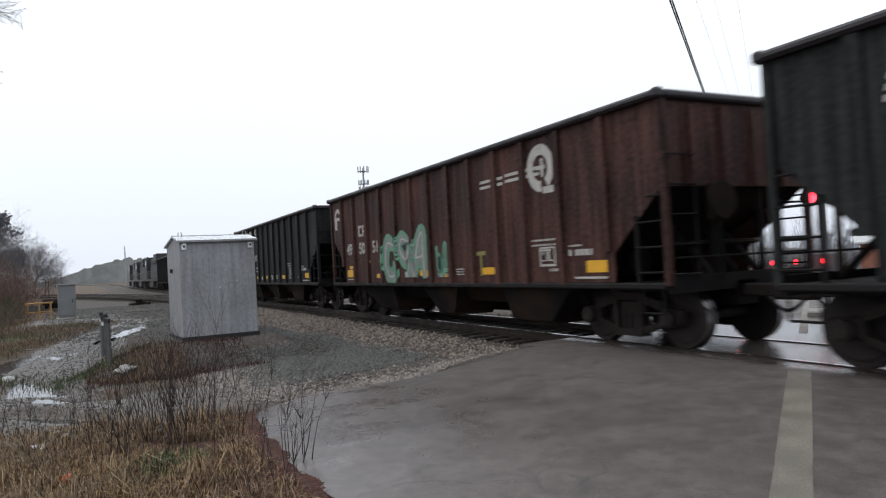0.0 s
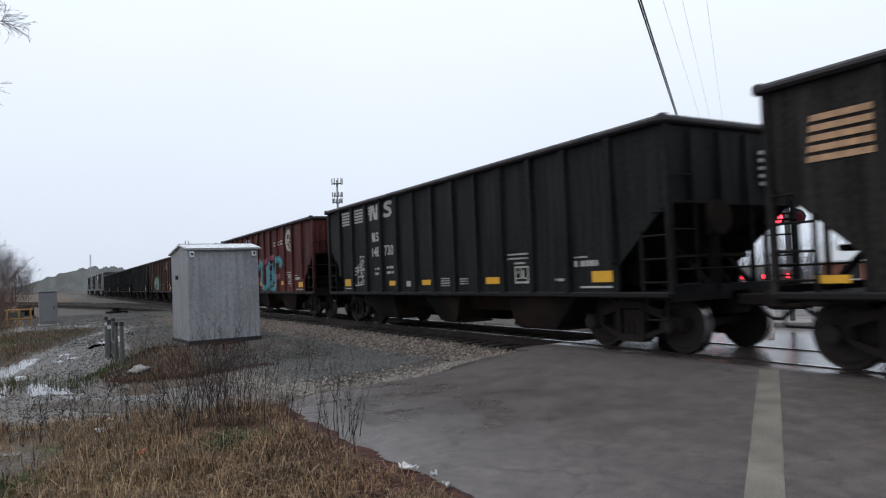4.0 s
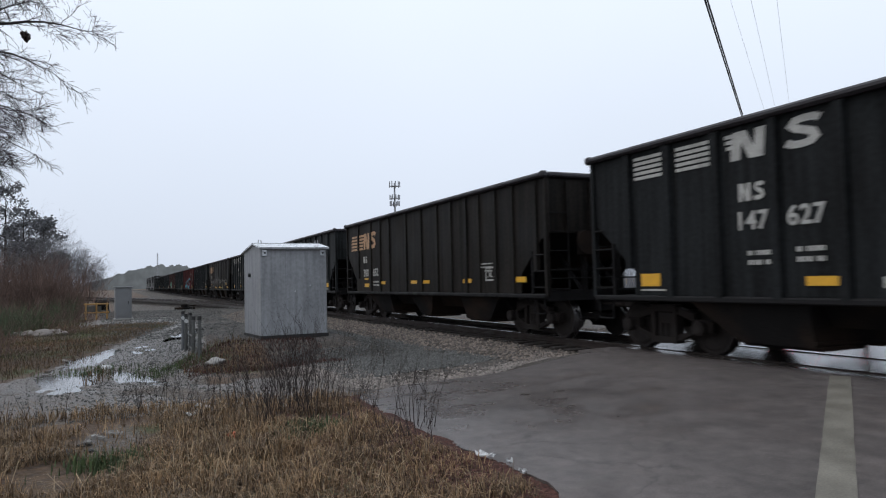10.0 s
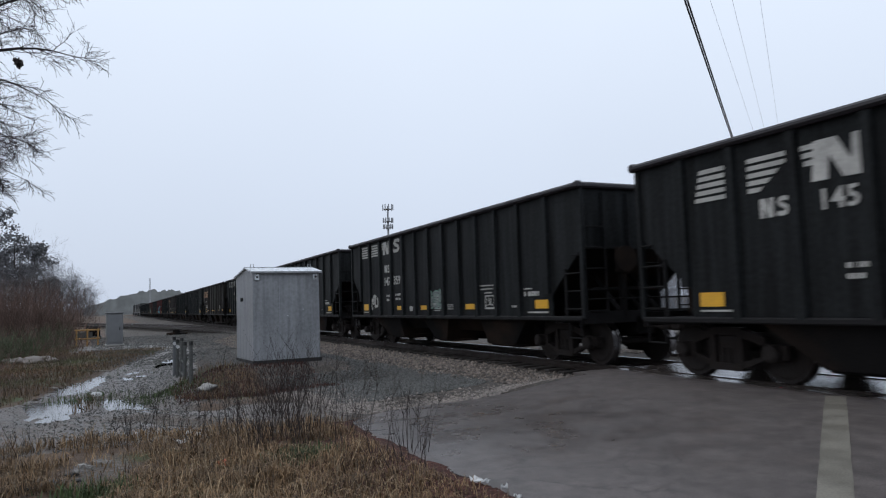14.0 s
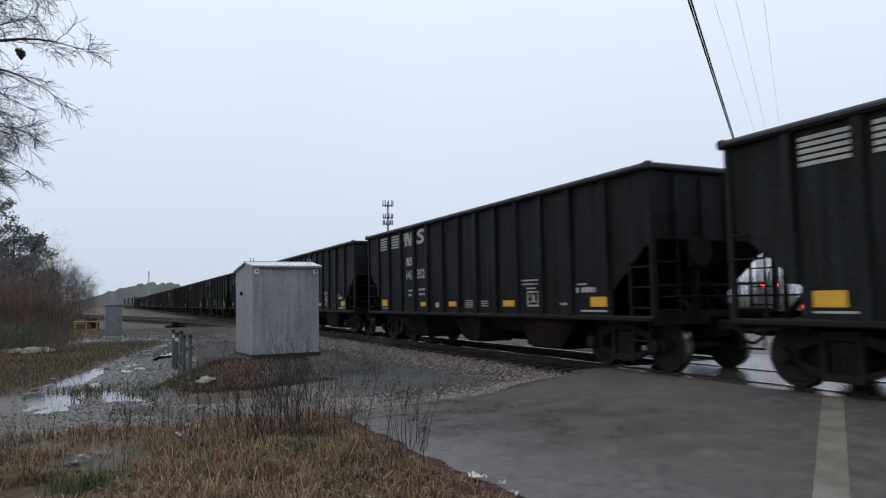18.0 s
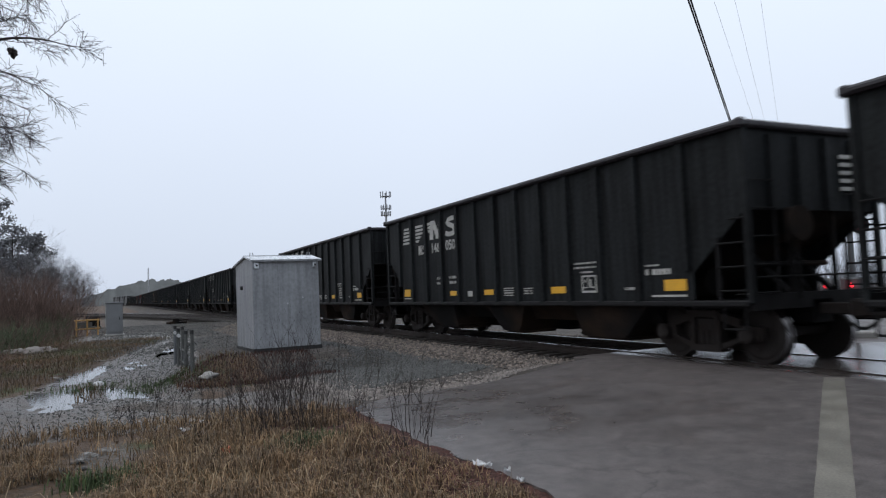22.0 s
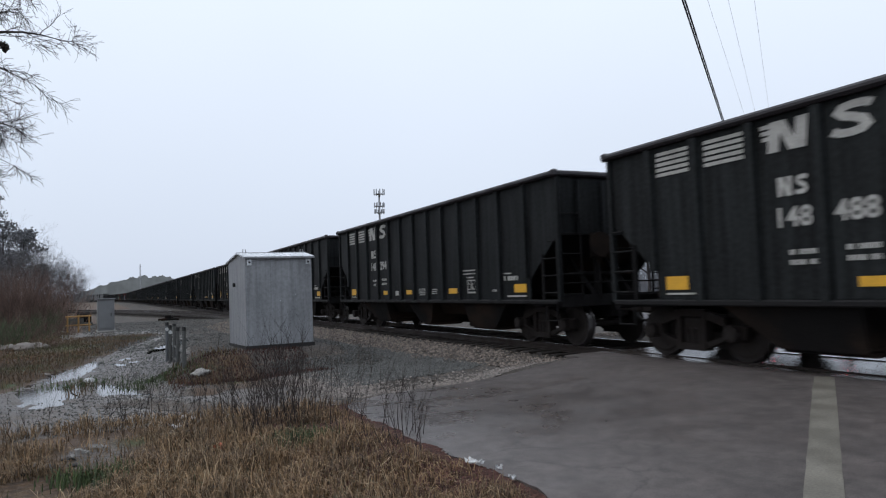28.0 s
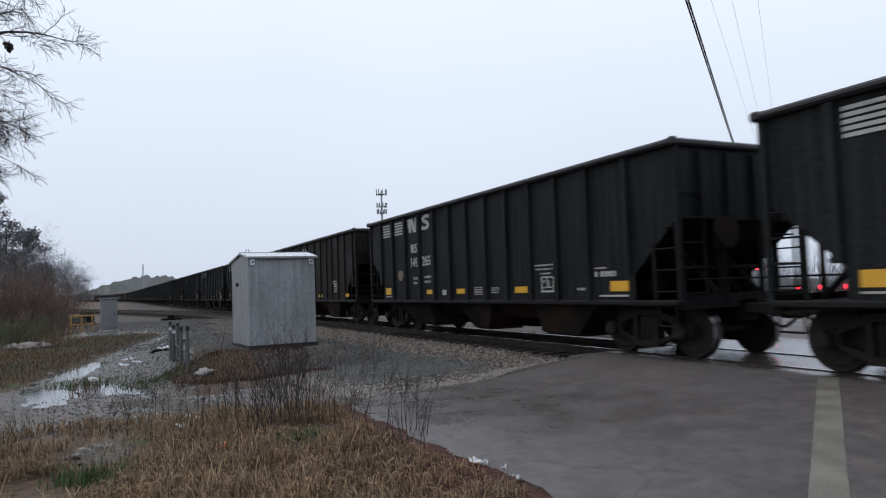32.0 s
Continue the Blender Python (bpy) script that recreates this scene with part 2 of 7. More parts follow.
M_STONE = mat("ballast_stone", (0.132, 0.107, 0.090), 0.75, vary=0.3, scale=2, bump=0.4, island=0.6)
M_PEBBLE = mat("pale_pebble", (0.165, 0.142, 0.126), 0.7, vary=0.3, scale=2, bump=0.3, island=0.6)
M_OLIVESPRAY = mat("spray_olive_yellow", (0.19, 0.18, 0.055), 0.65, vary=0.4, scale=5)
M_DARKSTONE = mat("wet_dark_stone", (0.056, 0.056, 0.052), 0.6, vary=0.3, scale=2, bump=0.4, island=0.6)
M_TIE = mat("creosoted_tie", (0.022, 0.017, 0.014), 0.85, vary=0.4, scale=5, bump=0.5)
M_RAIL = mat("rusty_rail", (0.026, 0.018, 0.015), 0.7, metal=0.3, vary=0.3)
M_RAILTOP = mat("polished_rail_head", (0.45, 0.45, 0.47), 0.2, metal=1.0, vary=0.08)
M_LINE = mat("road_line_paint", (0.158, 0.145, 0.120), 0.6, vary=0.35, scale=2.2, fine=60, bump=0.05, tint=(0.108, 0.097, 0.077))
M_WATER = mat("standing_water", (0.035, 0.034, 0.032), 0.04, vary=0.1, rough_vary=0.03, bump=0.02, spec=0.6)
M_BARK = mat("grey_bark", (0.036, 0.030, 0.030), 0.9, vary=0.35, scale=6, bump=0.6)
# twigs paled so that the colour itself carries the mist
M_MISTTWIG = mat("mist_tinted_twigs", (0.19, 0.195, 0.215), 0.9, vary=0.2, island=0.3)
M_GREENBRUSH = mat("winter_green_brush", (0.072, 0.090, 0.048), 0.9, vary=0.35, scale=0.5, island=0.5)
# lighter than the near twigs: distance haze is mixed into the colour
M_FARTWIG = mat("hazed_far_twigs", (0.13, 0.125, 0.13), 0.9, vary=0.3, island=0.4)
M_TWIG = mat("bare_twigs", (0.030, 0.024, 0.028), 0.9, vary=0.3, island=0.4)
M_STEM = mat("dead_weed_stems", (0.027, 0.0185, 0.0165), 0.9, vary=0.3, island=0.4)
M_FARGRASS = mat("rough_winter_grass", (0.112, 0.070, 0.040), 0.85, vary=0.45, scale=0.6, island=0.6, tint=(0.066, 0.072, 0.030))
M_STRAW = mat("pale_straw", (0.25, 0.185, 0.112), 0.8, vary=0.45, scale=1.6, island=0.65)
M_GRASS = mat("dead_grass", (0.165, 0.106, 0.057), 0.85, vary=0.5, scale=1.3, island=0.8)
M_GREEN = mat("winter_green_grass", (0.050, 0.074, 0.026), 0.8, vary=0.3, scale=1.5, island=0.5)
M_LEAF = mat("wet_fallen_leaves", (0.060, 0.027, 0.021), 0.85, spec=0.2, vary=0.4, scale=2, island=0.5)
# foliage lightened and greyed to paint haze over the far wood
M_PINE = mat("hazed_pine_foliage", (0.205, 0.210, 0.222), 0.9, vary=0.4, scale=0.3, island=0.5)
M_BRUSH = mat("reddish_winter_brush", (0.125, 0.082, 0.066), 0.9, vary=0.3, scale=0.5, island=0.5)
M_YPAINT = mat("weathered_yellow_paint", (0.34, 0.19, 0.06), 0.6, vary=0.3)
M_BRICK = mat("red_brick", (0.23, 0.095, 0.065), 0.85, vary=0.35, scale=2, bump=0.3)
M_ROOF = mat("pale_roof_sheet", (0.42, 0.43, 0.44), 0.6, vary=0.15, scale=2)
M_CABINET = mat("grey_cabinet_paint", (0.16, 0.165, 0.17), 0.6, vary=0.2, scale=2)
M_BLACK = mat("black_rubber_plastic", (0.012, 0.012, 0.012), 0.6, vary=0.2)
M_LOCO = mat("locomotive_black", (0.016, 0.016, 0.017), 0.5, vary=0.3, scale=1.5, streak=0.3)
M_LOCOGREY = mat("locomotive_worn_white", (0.14, 0.14, 0.135), 0.6, vary=0.4, scale=1.5, streak=0.3)
M_GLASS = mat("cab_glass", (0.02, 0.022, 0.025), 0.06, vary=0.05, bump=0)
M_LAMP = mat("headlight_glow", (1.0, 0.95, 0.85), 0.4, vary=0.02, bump=0, emit=9.0)
M_RED = mat("red_lamp_glow", (1.0, 0.03, 0.05), 0.4, vary=0.02, bump=0, emit=7.0)
M_REDLOW = mat("small_red_lamp_glow", (1.0, 0.03, 0.05), 0.4, vary=0.02, bump=0, emit=2.5)
M_REDOFF = mat("unlit_red_lens", (0.15, 0.01, 0.015), 0.3, vary=0.05, bump=0)
M_RUBBLE = mat("pale_rubble", (0.17, 0.15, 0.135), 0.9, vary=0.4, scale=4, bump=0.6)
M_LITTER = mat("white_litter", (0.50, 0.50, 0.50), 0.6, vary=0.15)
M_ORANGELITTER = mat("orange_litter", (0.45, 0.09, 0.03), 0.6, vary=0.15)
M_CABLE = mat("cable_black", (0.03, 0.03, 0.033), 0.6, vary=0.1)
# far mast steel, made paler to paint in the distance haze
M_PALESTEEL = mat("hazed_pale_steel", (0.30, 0.31, 0.33), 0.6, vary=0.12)
M_PRIMER = mat("tan_primer", (0.17, 0.13, 0.09), 0.7, vary=0.25, scale=4)
M_STEELMAST = mat("steel_mast", (0.10, 0.105, 0.11), 0.6, vary=0.15)
M_WOOD = mat("weathered_grey_wood", (0.075, 0.076, 0.072), 0.85, vary=0.35, scale=5, streak=0.3, bump=0.4)


def ground_material():
    """Earth, gravel, grass thatch and mud, by the zones stored on the ground's corners."""
    m = bpy.data.materials.new("ground_cover")
    m.use_nodes = True
    nt = m.node_tree
    n, ln = nt.nodes, nt.links.new
    b = n["Principled BSDF"]
    zone = n.new("ShaderNodeVertexColor")
    zone.layer_name = "zone"
    sep = n.new("ShaderNodeSeparateColor")
    ln(zone.outputs["Color"], sep.inputs[0])
    tc = n.new("ShaderNodeTexCoord")

    def noise_at(scale, detail=6):
        t = n.new("ShaderNodeTexNoise")
        t.inputs["Scale"].default_value = scale
        t.inputs["Detail"].default_value = detail
        ln(tc.outputs["Object"], t.inputs["Vector"])
        return t

    def mix(fac, a, c):
        x = n.new("ShaderNodeMix")
        x.data_type = "RGBA"
        ln(fac, x.inputs["Factor"])
        for sock, v in (("A", a), ("B", c)):
            if isinstance(v, tuple):
                x.inputs[sock].default_value = (*v, 1)
            else:
                ln(v, x.inputs[sock])
        return x.outputs["Result"]

    def ramp(src, lo, hi, a=0.0, c=1.0):
        r = n.new("ShaderNodeMapRange")
        r.inputs["From Min"].default_value, r.inputs["From Max"].default_value = lo, hi
        r.inputs["To Min"].default_value, r.inputs["To Max"].default_value = a, c
        ln(src, r.inputs["Value"])
        return r.outputs[0]

    def soft(mask, amount=0.5):
        """The mask's edge, broken up by noise."""
        ns = noise_at(2.2, 7)
        a = n.new("ShaderNodeMath")
        a.operation = "MULTIPLY_ADD"
        a.inputs[1].default_value = amount
        ln(ns.outputs[0], a.inputs[0])
        ln(mask, a.inputs[2])
        return ramp(a.outputs[0], 0.5 + amount * 0.5 - 0.12, 0.5 + amount * 0.5 + 0.12)

    n1, n2, n3 = noise_at(0.9), noise_at(9.0), noise_at(38.0, 3)
    n4 = noise_at(2.6, 8)
    earth = mix(ramp(n1.outputs[0], 0.35, 0.65), (0.060, 0.038, 0.026), (0.105, 0.070, 0.046))
    vor = n.new("ShaderNodeTexVoronoi")
    vor.inputs["Scale"].default_value = 16.0
    ln(tc.outputs["Object"], vor.inputs["Vector"])
    sp = n.new("ShaderNodeSeparateColor")
    ln(vor.outputs["Color"], sp.inputs[0])
    gravel = mix(ramp(sp.outputs[0], 0.0, 1.0), (0.052, 0.043, 0.037), (0.165, 0.130, 0.106))
    gravel = mix(ramp(vor.outputs["Distance"], 0.35, 0.6), gravel, (0.04, 0.038, 0.036))
    gravel = mix(ramp(n4.outputs[0], 0.42, 0.62), gravel, (0.046, 0.038, 0.031))
    thatch = mix(ramp(n2.outputs[0], 0.35, 0.65), (0.038, 0.023, 0.014), (0.095, 0.057, 0.030))
    thatch = mix(ramp(n1.outputs[0], 0.55, 0.72), thatch, (0.055, 0.075, 0.028))
    mud = mix(ramp(n2.outputs[0], 0.35, 0.65), (0.040, 0.029, 0.021), (0.080, 0.060, 0.045))
    mud = mix(ramp(n4.outputs[0], 0.52, 0.66), mud, gravel)
    c = mix(soft(sep.outputs["Green"]), earth, thatch)
    c = mix(soft(sep.outputs["Red"]), c, gravel)
    wet = soft(sep.outputs["Blue"])
    c = mix(wet, c, mud)
    ln(c, b.inputs["Base Color"])
    rg = n.new("ShaderNodeMapRange")
    rg.inputs["To Min"].default_value, rg.inputs["To Max"].default_value = 0.90, 0.42
    ln(wet, rg.inputs["Value"])
    ln(rg.outputs[0], b.inputs["Roughness"])
    h = n.new("ShaderNodeMath")
    h.operation = "ADD"
    ln(n3.outputs[0], h.inputs[0])
    ln(vor.outputs["Distance"], h.inputs[1])
    bp = n.new("ShaderNodeBump")
    bp.inputs["Strength"].default_value = 0.7
    bp.inputs["Distance"].default_value = 0.03
    ln(h.outputs[0], bp.inputs["Height"])
    ln(bp.outputs[0], b.inputs["Normal"])
    return m


def asphalt_material():
    """Old wet asphalt: dull aggregate with patches that hold a film of water."""
    m = bpy.data.materials.new("wet_asphalt")
    m.use_nodes = True
    nt = m.node_tree
    n, ln = nt.nodes, nt.links.new
    b = n["Principled BSDF"]
    tc = n.new("ShaderNodeTexCoord")
    nz = []
    for s, d in ((0.5, 6), (3.0, 8), (75.0, 4)):
        t = n.new("ShaderNodeTexNoise")
        t.inputs["Scale"].default_value, t.inputs["Detail"].default_value = s, d
        ln(tc.outputs["Object"], t.inputs["Vector"])
        nz.append(t)
    cr = n.new("ShaderNodeValToRGB")
    cr.color_ramp.elements[0].position, cr.color_ramp.elements[0].color = 0.35, (0.056, 0.0465, 0.0435, 1)
    cr.color_ramp.elements[1].position, cr.color_ramp.elements[1].color = 0.66, (0.106, 0.089, 0.083, 1)
    av = n.new("ShaderNodeMath")
    av.operation = "MULTIPLY_ADD"
    av.inputs[1].default_value = 0.5
    hv = n.new("ShaderNodeMath")
    hv.operation = "MULTIPLY"
    hv.inputs[1].default_value = 0.5
    ln(nz[0].outputs[0], hv.inputs[0])
    ln(nz[1].outputs[0], av.inputs[0])
    ln(hv.outputs[0], av.inputs[2])
    ln(av.outputs[0], cr.inputs[0])
    agg = n.new("ShaderNodeMapRange")
    agg.inputs["From Min"].default_value, agg.inputs["From Max"].default_value = 0.32, 0.68
    agg.inputs["To Min"].default_value, agg.inputs["To Max"].default_value = 0.74, 1.28
    ln(nz[2].outputs[0], agg.inputs["Value"])
    sc = n.new("ShaderNodeVectorMath")
    sc.operation = "SCALE"
    # hairline cracks that come and go, and small dark spots
    warp = n.new("ShaderNodeVectorMath")
    warp.operation = "MULTIPLY_ADD"
    warp.inputs[1].default_value = (0.5, 0.5, 0.5)
    ln(nz[1].outputs["Color"], warp.inputs[0])
    ln(tc.outputs["Object"], warp.inputs[2])
    crack = n.new("ShaderNodeTexVoronoi")
    crack.feature = "DISTANCE_TO_EDGE"
    crack.inputs["Scale"].default_value = 0.75
    ln(warp.outputs[0], crack.inputs["Vector"])
    ck = n.new("ShaderNodeMapRange")
    ck.inputs["From Max"].default_value = 0.016
    ck.inputs["To Min"].default_value = 0.55
    ln(crack.outputs["Distance"], ck.inputs["Value"])
    part_of = n.new("ShaderNodeMapRange")
    part_of.inputs["From Min"].default_value, part_of.inputs["From Max"].default_value = 0.50, 0.58
    ln(nz[0].outputs[0], part_of.inputs["Value"])
    cm = n.new("ShaderNodeMix")
    cm.inputs["A"].default_value = 1.0
    ln(part_of.outputs[0], cm.inputs["Factor"])
    ln(ck.outputs[0], cm.inputs["B"])
    spot = n.new("ShaderNodeTexNoise")
    spot.inputs["Scale"].default_value, spot.inputs["Detail"].default_value = 7.0, 8
    ln(tc.outputs["Object"], spot.inputs["Vector"])
    sr = n.new("ShaderNodeMapRange")
    sr.inputs["From Min"].default_value, sr.inputs["From Max"].default_value = 0.34, 0.60
    sr.inputs["To Min"].default_value, sr.inputs["To Max"].default_value = 0.76, 1.10
    ln(spot.outputs[0], sr.inputs["Value"])
    m1 = n.new("ShaderNodeMath")
    m1.operation = "MULTIPLY"
    ln(cm.outputs["Result"], m1.inputs[0])
    ln(sr.outputs[0], m1.inputs[1])
    m2 = n.new("ShaderNodeMath")
    m2.operation = "MULTIPLY"
    ln(m1.outputs[0], m2.inputs[0])
    ln(agg.outputs[0], m2.inputs[1])
    ln(cr.outputs[0], sc.inputs[0])
    ln(m2.outputs[0], sc.inputs["Scale"])
    ln(sc.outputs[0], b.inputs["Base Color"])
    zone = n.new("ShaderNodeVertexColor")
    zone.layer_name = "zone"
    sep = n.new("ShaderNodeSeparateColor")
    ln(zone.outputs["Color"], sep.inputs[0])
    wv = n.new("ShaderNodeMath")
    wv.operation = "MULTIPLY_ADD"
    wv.inputs[1].default_value = 0.55
    ln(av.outputs[0], wv.inputs[0])
    ln(sep.outputs["Blue"], wv.inputs[2])
    wp = n.new("ShaderNodeMath")
    wp.operation = "MULTIPLY_ADD"
    wp.inputs[1].default_value = 0.6
    ws = n.new("ShaderNodeMath")
    ws.operation = "SUBTRACT"
    ws.inputs[1].default_value = 0.30
    wn2 = n.new("ShaderNodeTexNoise")
    wn2.inputs["Scale"].default_value, wn2.inputs["Detail"].default_value = 1.9, 7
    ln(tc.outputs["Object"], wn2.inputs["Vector"])
    ln(wn2.outputs[0], wp.inputs[0])
    ln(wv.outputs[0], wp.inputs[2])
    ln(wp.outputs[0], ws.inputs[0])
    rr = n.new("ShaderNodeMapRange")
    rr.inputs["From Min"].default_value, rr.inputs["From Max"].default_value = 0.25, 0.95
    rr.inputs["To Min"].default_value, rr.inputs["To Max"].default_value = 0.78, 0.13
    ln(ws.outputs[0], rr.inputs["Value"])
    ln(rr.outputs[0], b.inputs["Roughness"])
    bp = n.new("ShaderNodeBump")
    bp.inputs["Strength"].default_value, bp.inputs["Distance"].default_value = 0.22, 0.01
    ln(nz[2].outputs[0], bp.inputs["Height"])
    ln(bp.outputs[0], b.inputs["Normal"])
    return m


M_GROUND = ground_material()
M_ASPHALT = asphalt_material()


# ---- mesh tools ----
def box(bm, x0, x1, y0, y1, z0, z1, bevel=0.0):
    v = [bm.verts.new(p) for p in ((x0, y0, z0), (x1, y0, z0), (x1, y1, z0), (x0, y1, z0), (x0, y0, z1), (x1, y0, z1), (x1, y1, z1), (x0, y1, z1))]
    fs = [bm.faces.new([v[i] for i in f]) for f in ((0, 3, 2, 1), (4, 5, 6, 7), (0, 1, 5, 4), (1, 2, 6, 5), (2, 3, 7, 6), (3, 0, 4, 7))]
    if bevel:
        bmesh.ops.bevel(bm, geom=list({e for f in fs for e in f.edges}), offset=bevel, segments=1, affect="EDGES")
    return bm


def prism(bm, poly, a0, a1, axis="y"):
    """A polygon of (u, w) pushed from a0 to a1 along an axis; u, w are the other two axes in order."""
    def at(u, w, a):
        return {"x": (a, u, w), "y": (u, a, w), "z": (u, w, a)}[axis]
    lo = [bm.verts.new(at(u, w, a0)) for u, w in poly]
    hi = [bm.verts.new(at(u, w, a1)) for u, w in poly]
    k = len(poly)
    bm.faces.new(lo)
    bm.faces.new(hi[::-1])
    for i in range(k):
        j = (i + 1) % k
        bm.faces.new((lo[i], hi[i], hi[j], lo[j]))
    return bm


def tube(bm, p0, p1, r0, r1=None, n=8, cap=True):
    p0, p1 = Vector(p0), Vector(p1)
    r1 = r0 if r1 is None else r1
    d = (p1 - p0).normalized()
    a = d.orthogonal().normalized()
    c = d.cross(a)
    ring = [[bm.verts.new(p + (a * math.cos(2 * math.pi * i / n) + c * math.sin(2 * math.pi * i / n)) * r) for i in range(n)] for p, r in ((p0, r0), (p1, r1))]
    for i in range(n):
        j = (i + 1) % n
        bm.faces.new((ring[0][i], ring[0][j], ring[1][j], ring[1][i]))
    if cap:
        bm.faces.new(ring[0][::-1])
        bm.faces.new(ring[1])
    return bm


def B():
    return bmesh.new()


def mesh_of(bm, name, material, smooth=False):
    bmesh.ops.recalc_face_normals(bm, faces=bm.faces)
    me = bpy.data.meshes.new(name)
    bm.to_mesh(me)
    bm.free()
    me.materials.append(material)
    if smooth:
        for p in me.polygons:
            p.use_smooth = True
    return me


def part(name, bm, material, parent, label="", smooth=False):
    ob = new(name, bm if isinstance(bm, bpy.types.Mesh) else mesh_of(bm, name, material, smooth))
    ob.parent = parent
    if label:
        ob["label"] = label
    return ob


def thing(name, label, category, group="", m=None, kind=""):
    ob = tagged(new(name), label, category, group, kind)
    if m is not None:
        ob.matrix_basis = m
    return ob


def raw(name, verts, faces, material, kind="", label="", category=""):
    me = bpy.data.meshes.new(name)
    me.from_pydata(verts, [], faces)
    me.materials.append(material)
    return tagged(new(name, me), label, category, "", kind)


# ---- the plan ----
YC = 9.96          # centre line of the train's track
X0, RAD = -280.0, 1150.0   # where the far curve begins, and its radius
RAILS = (YC - 0.7525, YC + 0.7525)


def track_pose(x):
    if x > X0:
        return pose(x, YC, 0)
    a = (X0 - x) / RAD
    return pose(X0 - RAD * math.sin(a), YC - RAD * (1 - math.cos(a)), 0, 0, 0, math.degrees(a))


def sm(a, b, v):
    t = min(1.0, max(0.0, (v - a) / (b - a)))
    return t * t * (3 - 2 * t)


def track_y(x):
    if x > X0:
        return YC
    return YC - RAD * (1 - math.cos(math.asin(min(1.0, (X0 - x) / RAD))))


def pave_edge(x):
    """The near edge of the pavement."""
    ragged = 0.05 * noise.noise(Vector((x * 2.3, 0, 3))) + 0.03 * noise.noise(Vector((x * 7, 0, 8)))
    if x < -8.0:
        return 2.86 + 0.16 * (-8.0 - x) + max(0, -9.5 - x) ** 2 * 0.7 + ragged
    if x < -4.4:
        return 2.80 + 0.02 * (x + 6.6) ** 2 + ragged
    return 2.90 - 0.35 * (x + 4.4) - 0.35 * (x + 4.4) ** 2 * (1 if x < 0 else 0) - (6.776 + 3.4 * x if x >= 0 else 0) + ragged


def pave_z(x, y):
    z = -0.03 * max(0.0, 7.6 - y) - 0.055 * max(0.0, -7.0 - x) * sm(8.4, 5.5, y)
    if y > 12.6:
        z -= 0.03 * (y - 12.6)
    return z - 0.015


def on_pave(x, y):
    if 7.9 < y < 12.2:
        return -11.0 < x
    if y <= 7.9:
        return x > -10.55 - 0.12 * (y - 7.9) * 0 and y > pave_edge(x)
    return x > -10.9 - 0.7 * (y - 10.9) - 1.6 and y < 600


def height(x, y):
    """The lie of the land."""
    c = track_y(x)
    n = noise.noise(Vector((x * 0.35, y * 0.35, 0))) * 0.05 + noise.noise(Vector((x * 1.7, y * 1.7, 5))) * 0.025
    near = sm(16, 9, math.hypot(x + 3, y))
    base = -0.58 + 0.30 * near
    d = abs(y - c)
    bank = sm(4.3, 2.3, d) if y < c else sm(5.5, 2.3, d)
    z = base + (-0.22 - base) * bank
    pad = sm(2.4, 0.6, max(abs(x + 19.0) - 1.2, 0)) * sm(2.2, 0.6, max(abs(y - 4.0) - 0.9, 0))
    z = z + (-0.02 - z) * pad
    heap = sm(4.5, 1.0, abs(x + 13.5)) * sm(2.2, 0.3, abs(y - 5.2))
    z += 0.10 * heap
    if -45 < x < -10 and y < 5:
        mid = -0.3 + 0.17 * (-16 - x)
        lane = sm(2.2, 1.2, abs(y - mid)) * sm(-10, -13, x)
        for o in (-0.85, 0.85):
            z -= 0.05 * lane * sm(0.5, 0.1, abs(y - mid - o))
        z += lane * 0.035 * noise.noise(Vector((x * 3.1, y * 3.1, 2)))
    if x > -13 and y > 1:
        k = sm(-11.6, -10.6, x) * sm(-0.9, -0.1, y - pave_edge(x))
        sink = 0.010 + 0.06 * sm(-0.02, 0.25, y - pave_edge(x)) * sm(-10.75, -10.45, x)
        if y > 12.2:
            k = 1.0 if on_pave(x, y) else sm(4.0, 0.0, (-10.9 - 0.7 * (y - 10.9) - 1.6) - x)
            sink = 0.07
        z = z + (pave_z(x, y) - sink - z) * k
    if y > 12.2 and x <= -13:
        k = sm(5.0, 0.0, (-10.9 - 0.7 * (y - 10.9) - 1.6) - x)
        z = z + (pave_z(x, y) - 0.07 - z) * k
    far = sm(60, 200, math.hypot(x, y))
    if -38 < x < -9 and -4 < y < 6:
        for px, py, rx, ry, turn, level in PUDDLES:
            a = radians(turn)
            u, v = (x - px) * math.cos(a) + (y - py) * math.sin(a), -(x - px) * math.sin(a) + (y - py) * math.cos(a)
            e = math.hypot(u / rx, v / ry)
            if e < 2.2:
                k = sm(2.2, 1.3, e)
                lumps = 0.035 * noise.noise(Vector((u * 1.6, v * 4.5, px))) + 0.022 * noise.noise(Vector((u * 5.0, v * 9.0, px)))
                z += (level - 0.036 + 0.060 * max(0.0, e - 0.5) + lumps - z) * k
                n *= 1 - k
    if -2.5 < x and y < 1.0 and y > pave_edge(x) - 0.05:
        return min(z, pave_z(x, y) - 0.10)
    return z + n * (1 - 0.6 * far) * (0.25 if bank > 0.9 else 1)


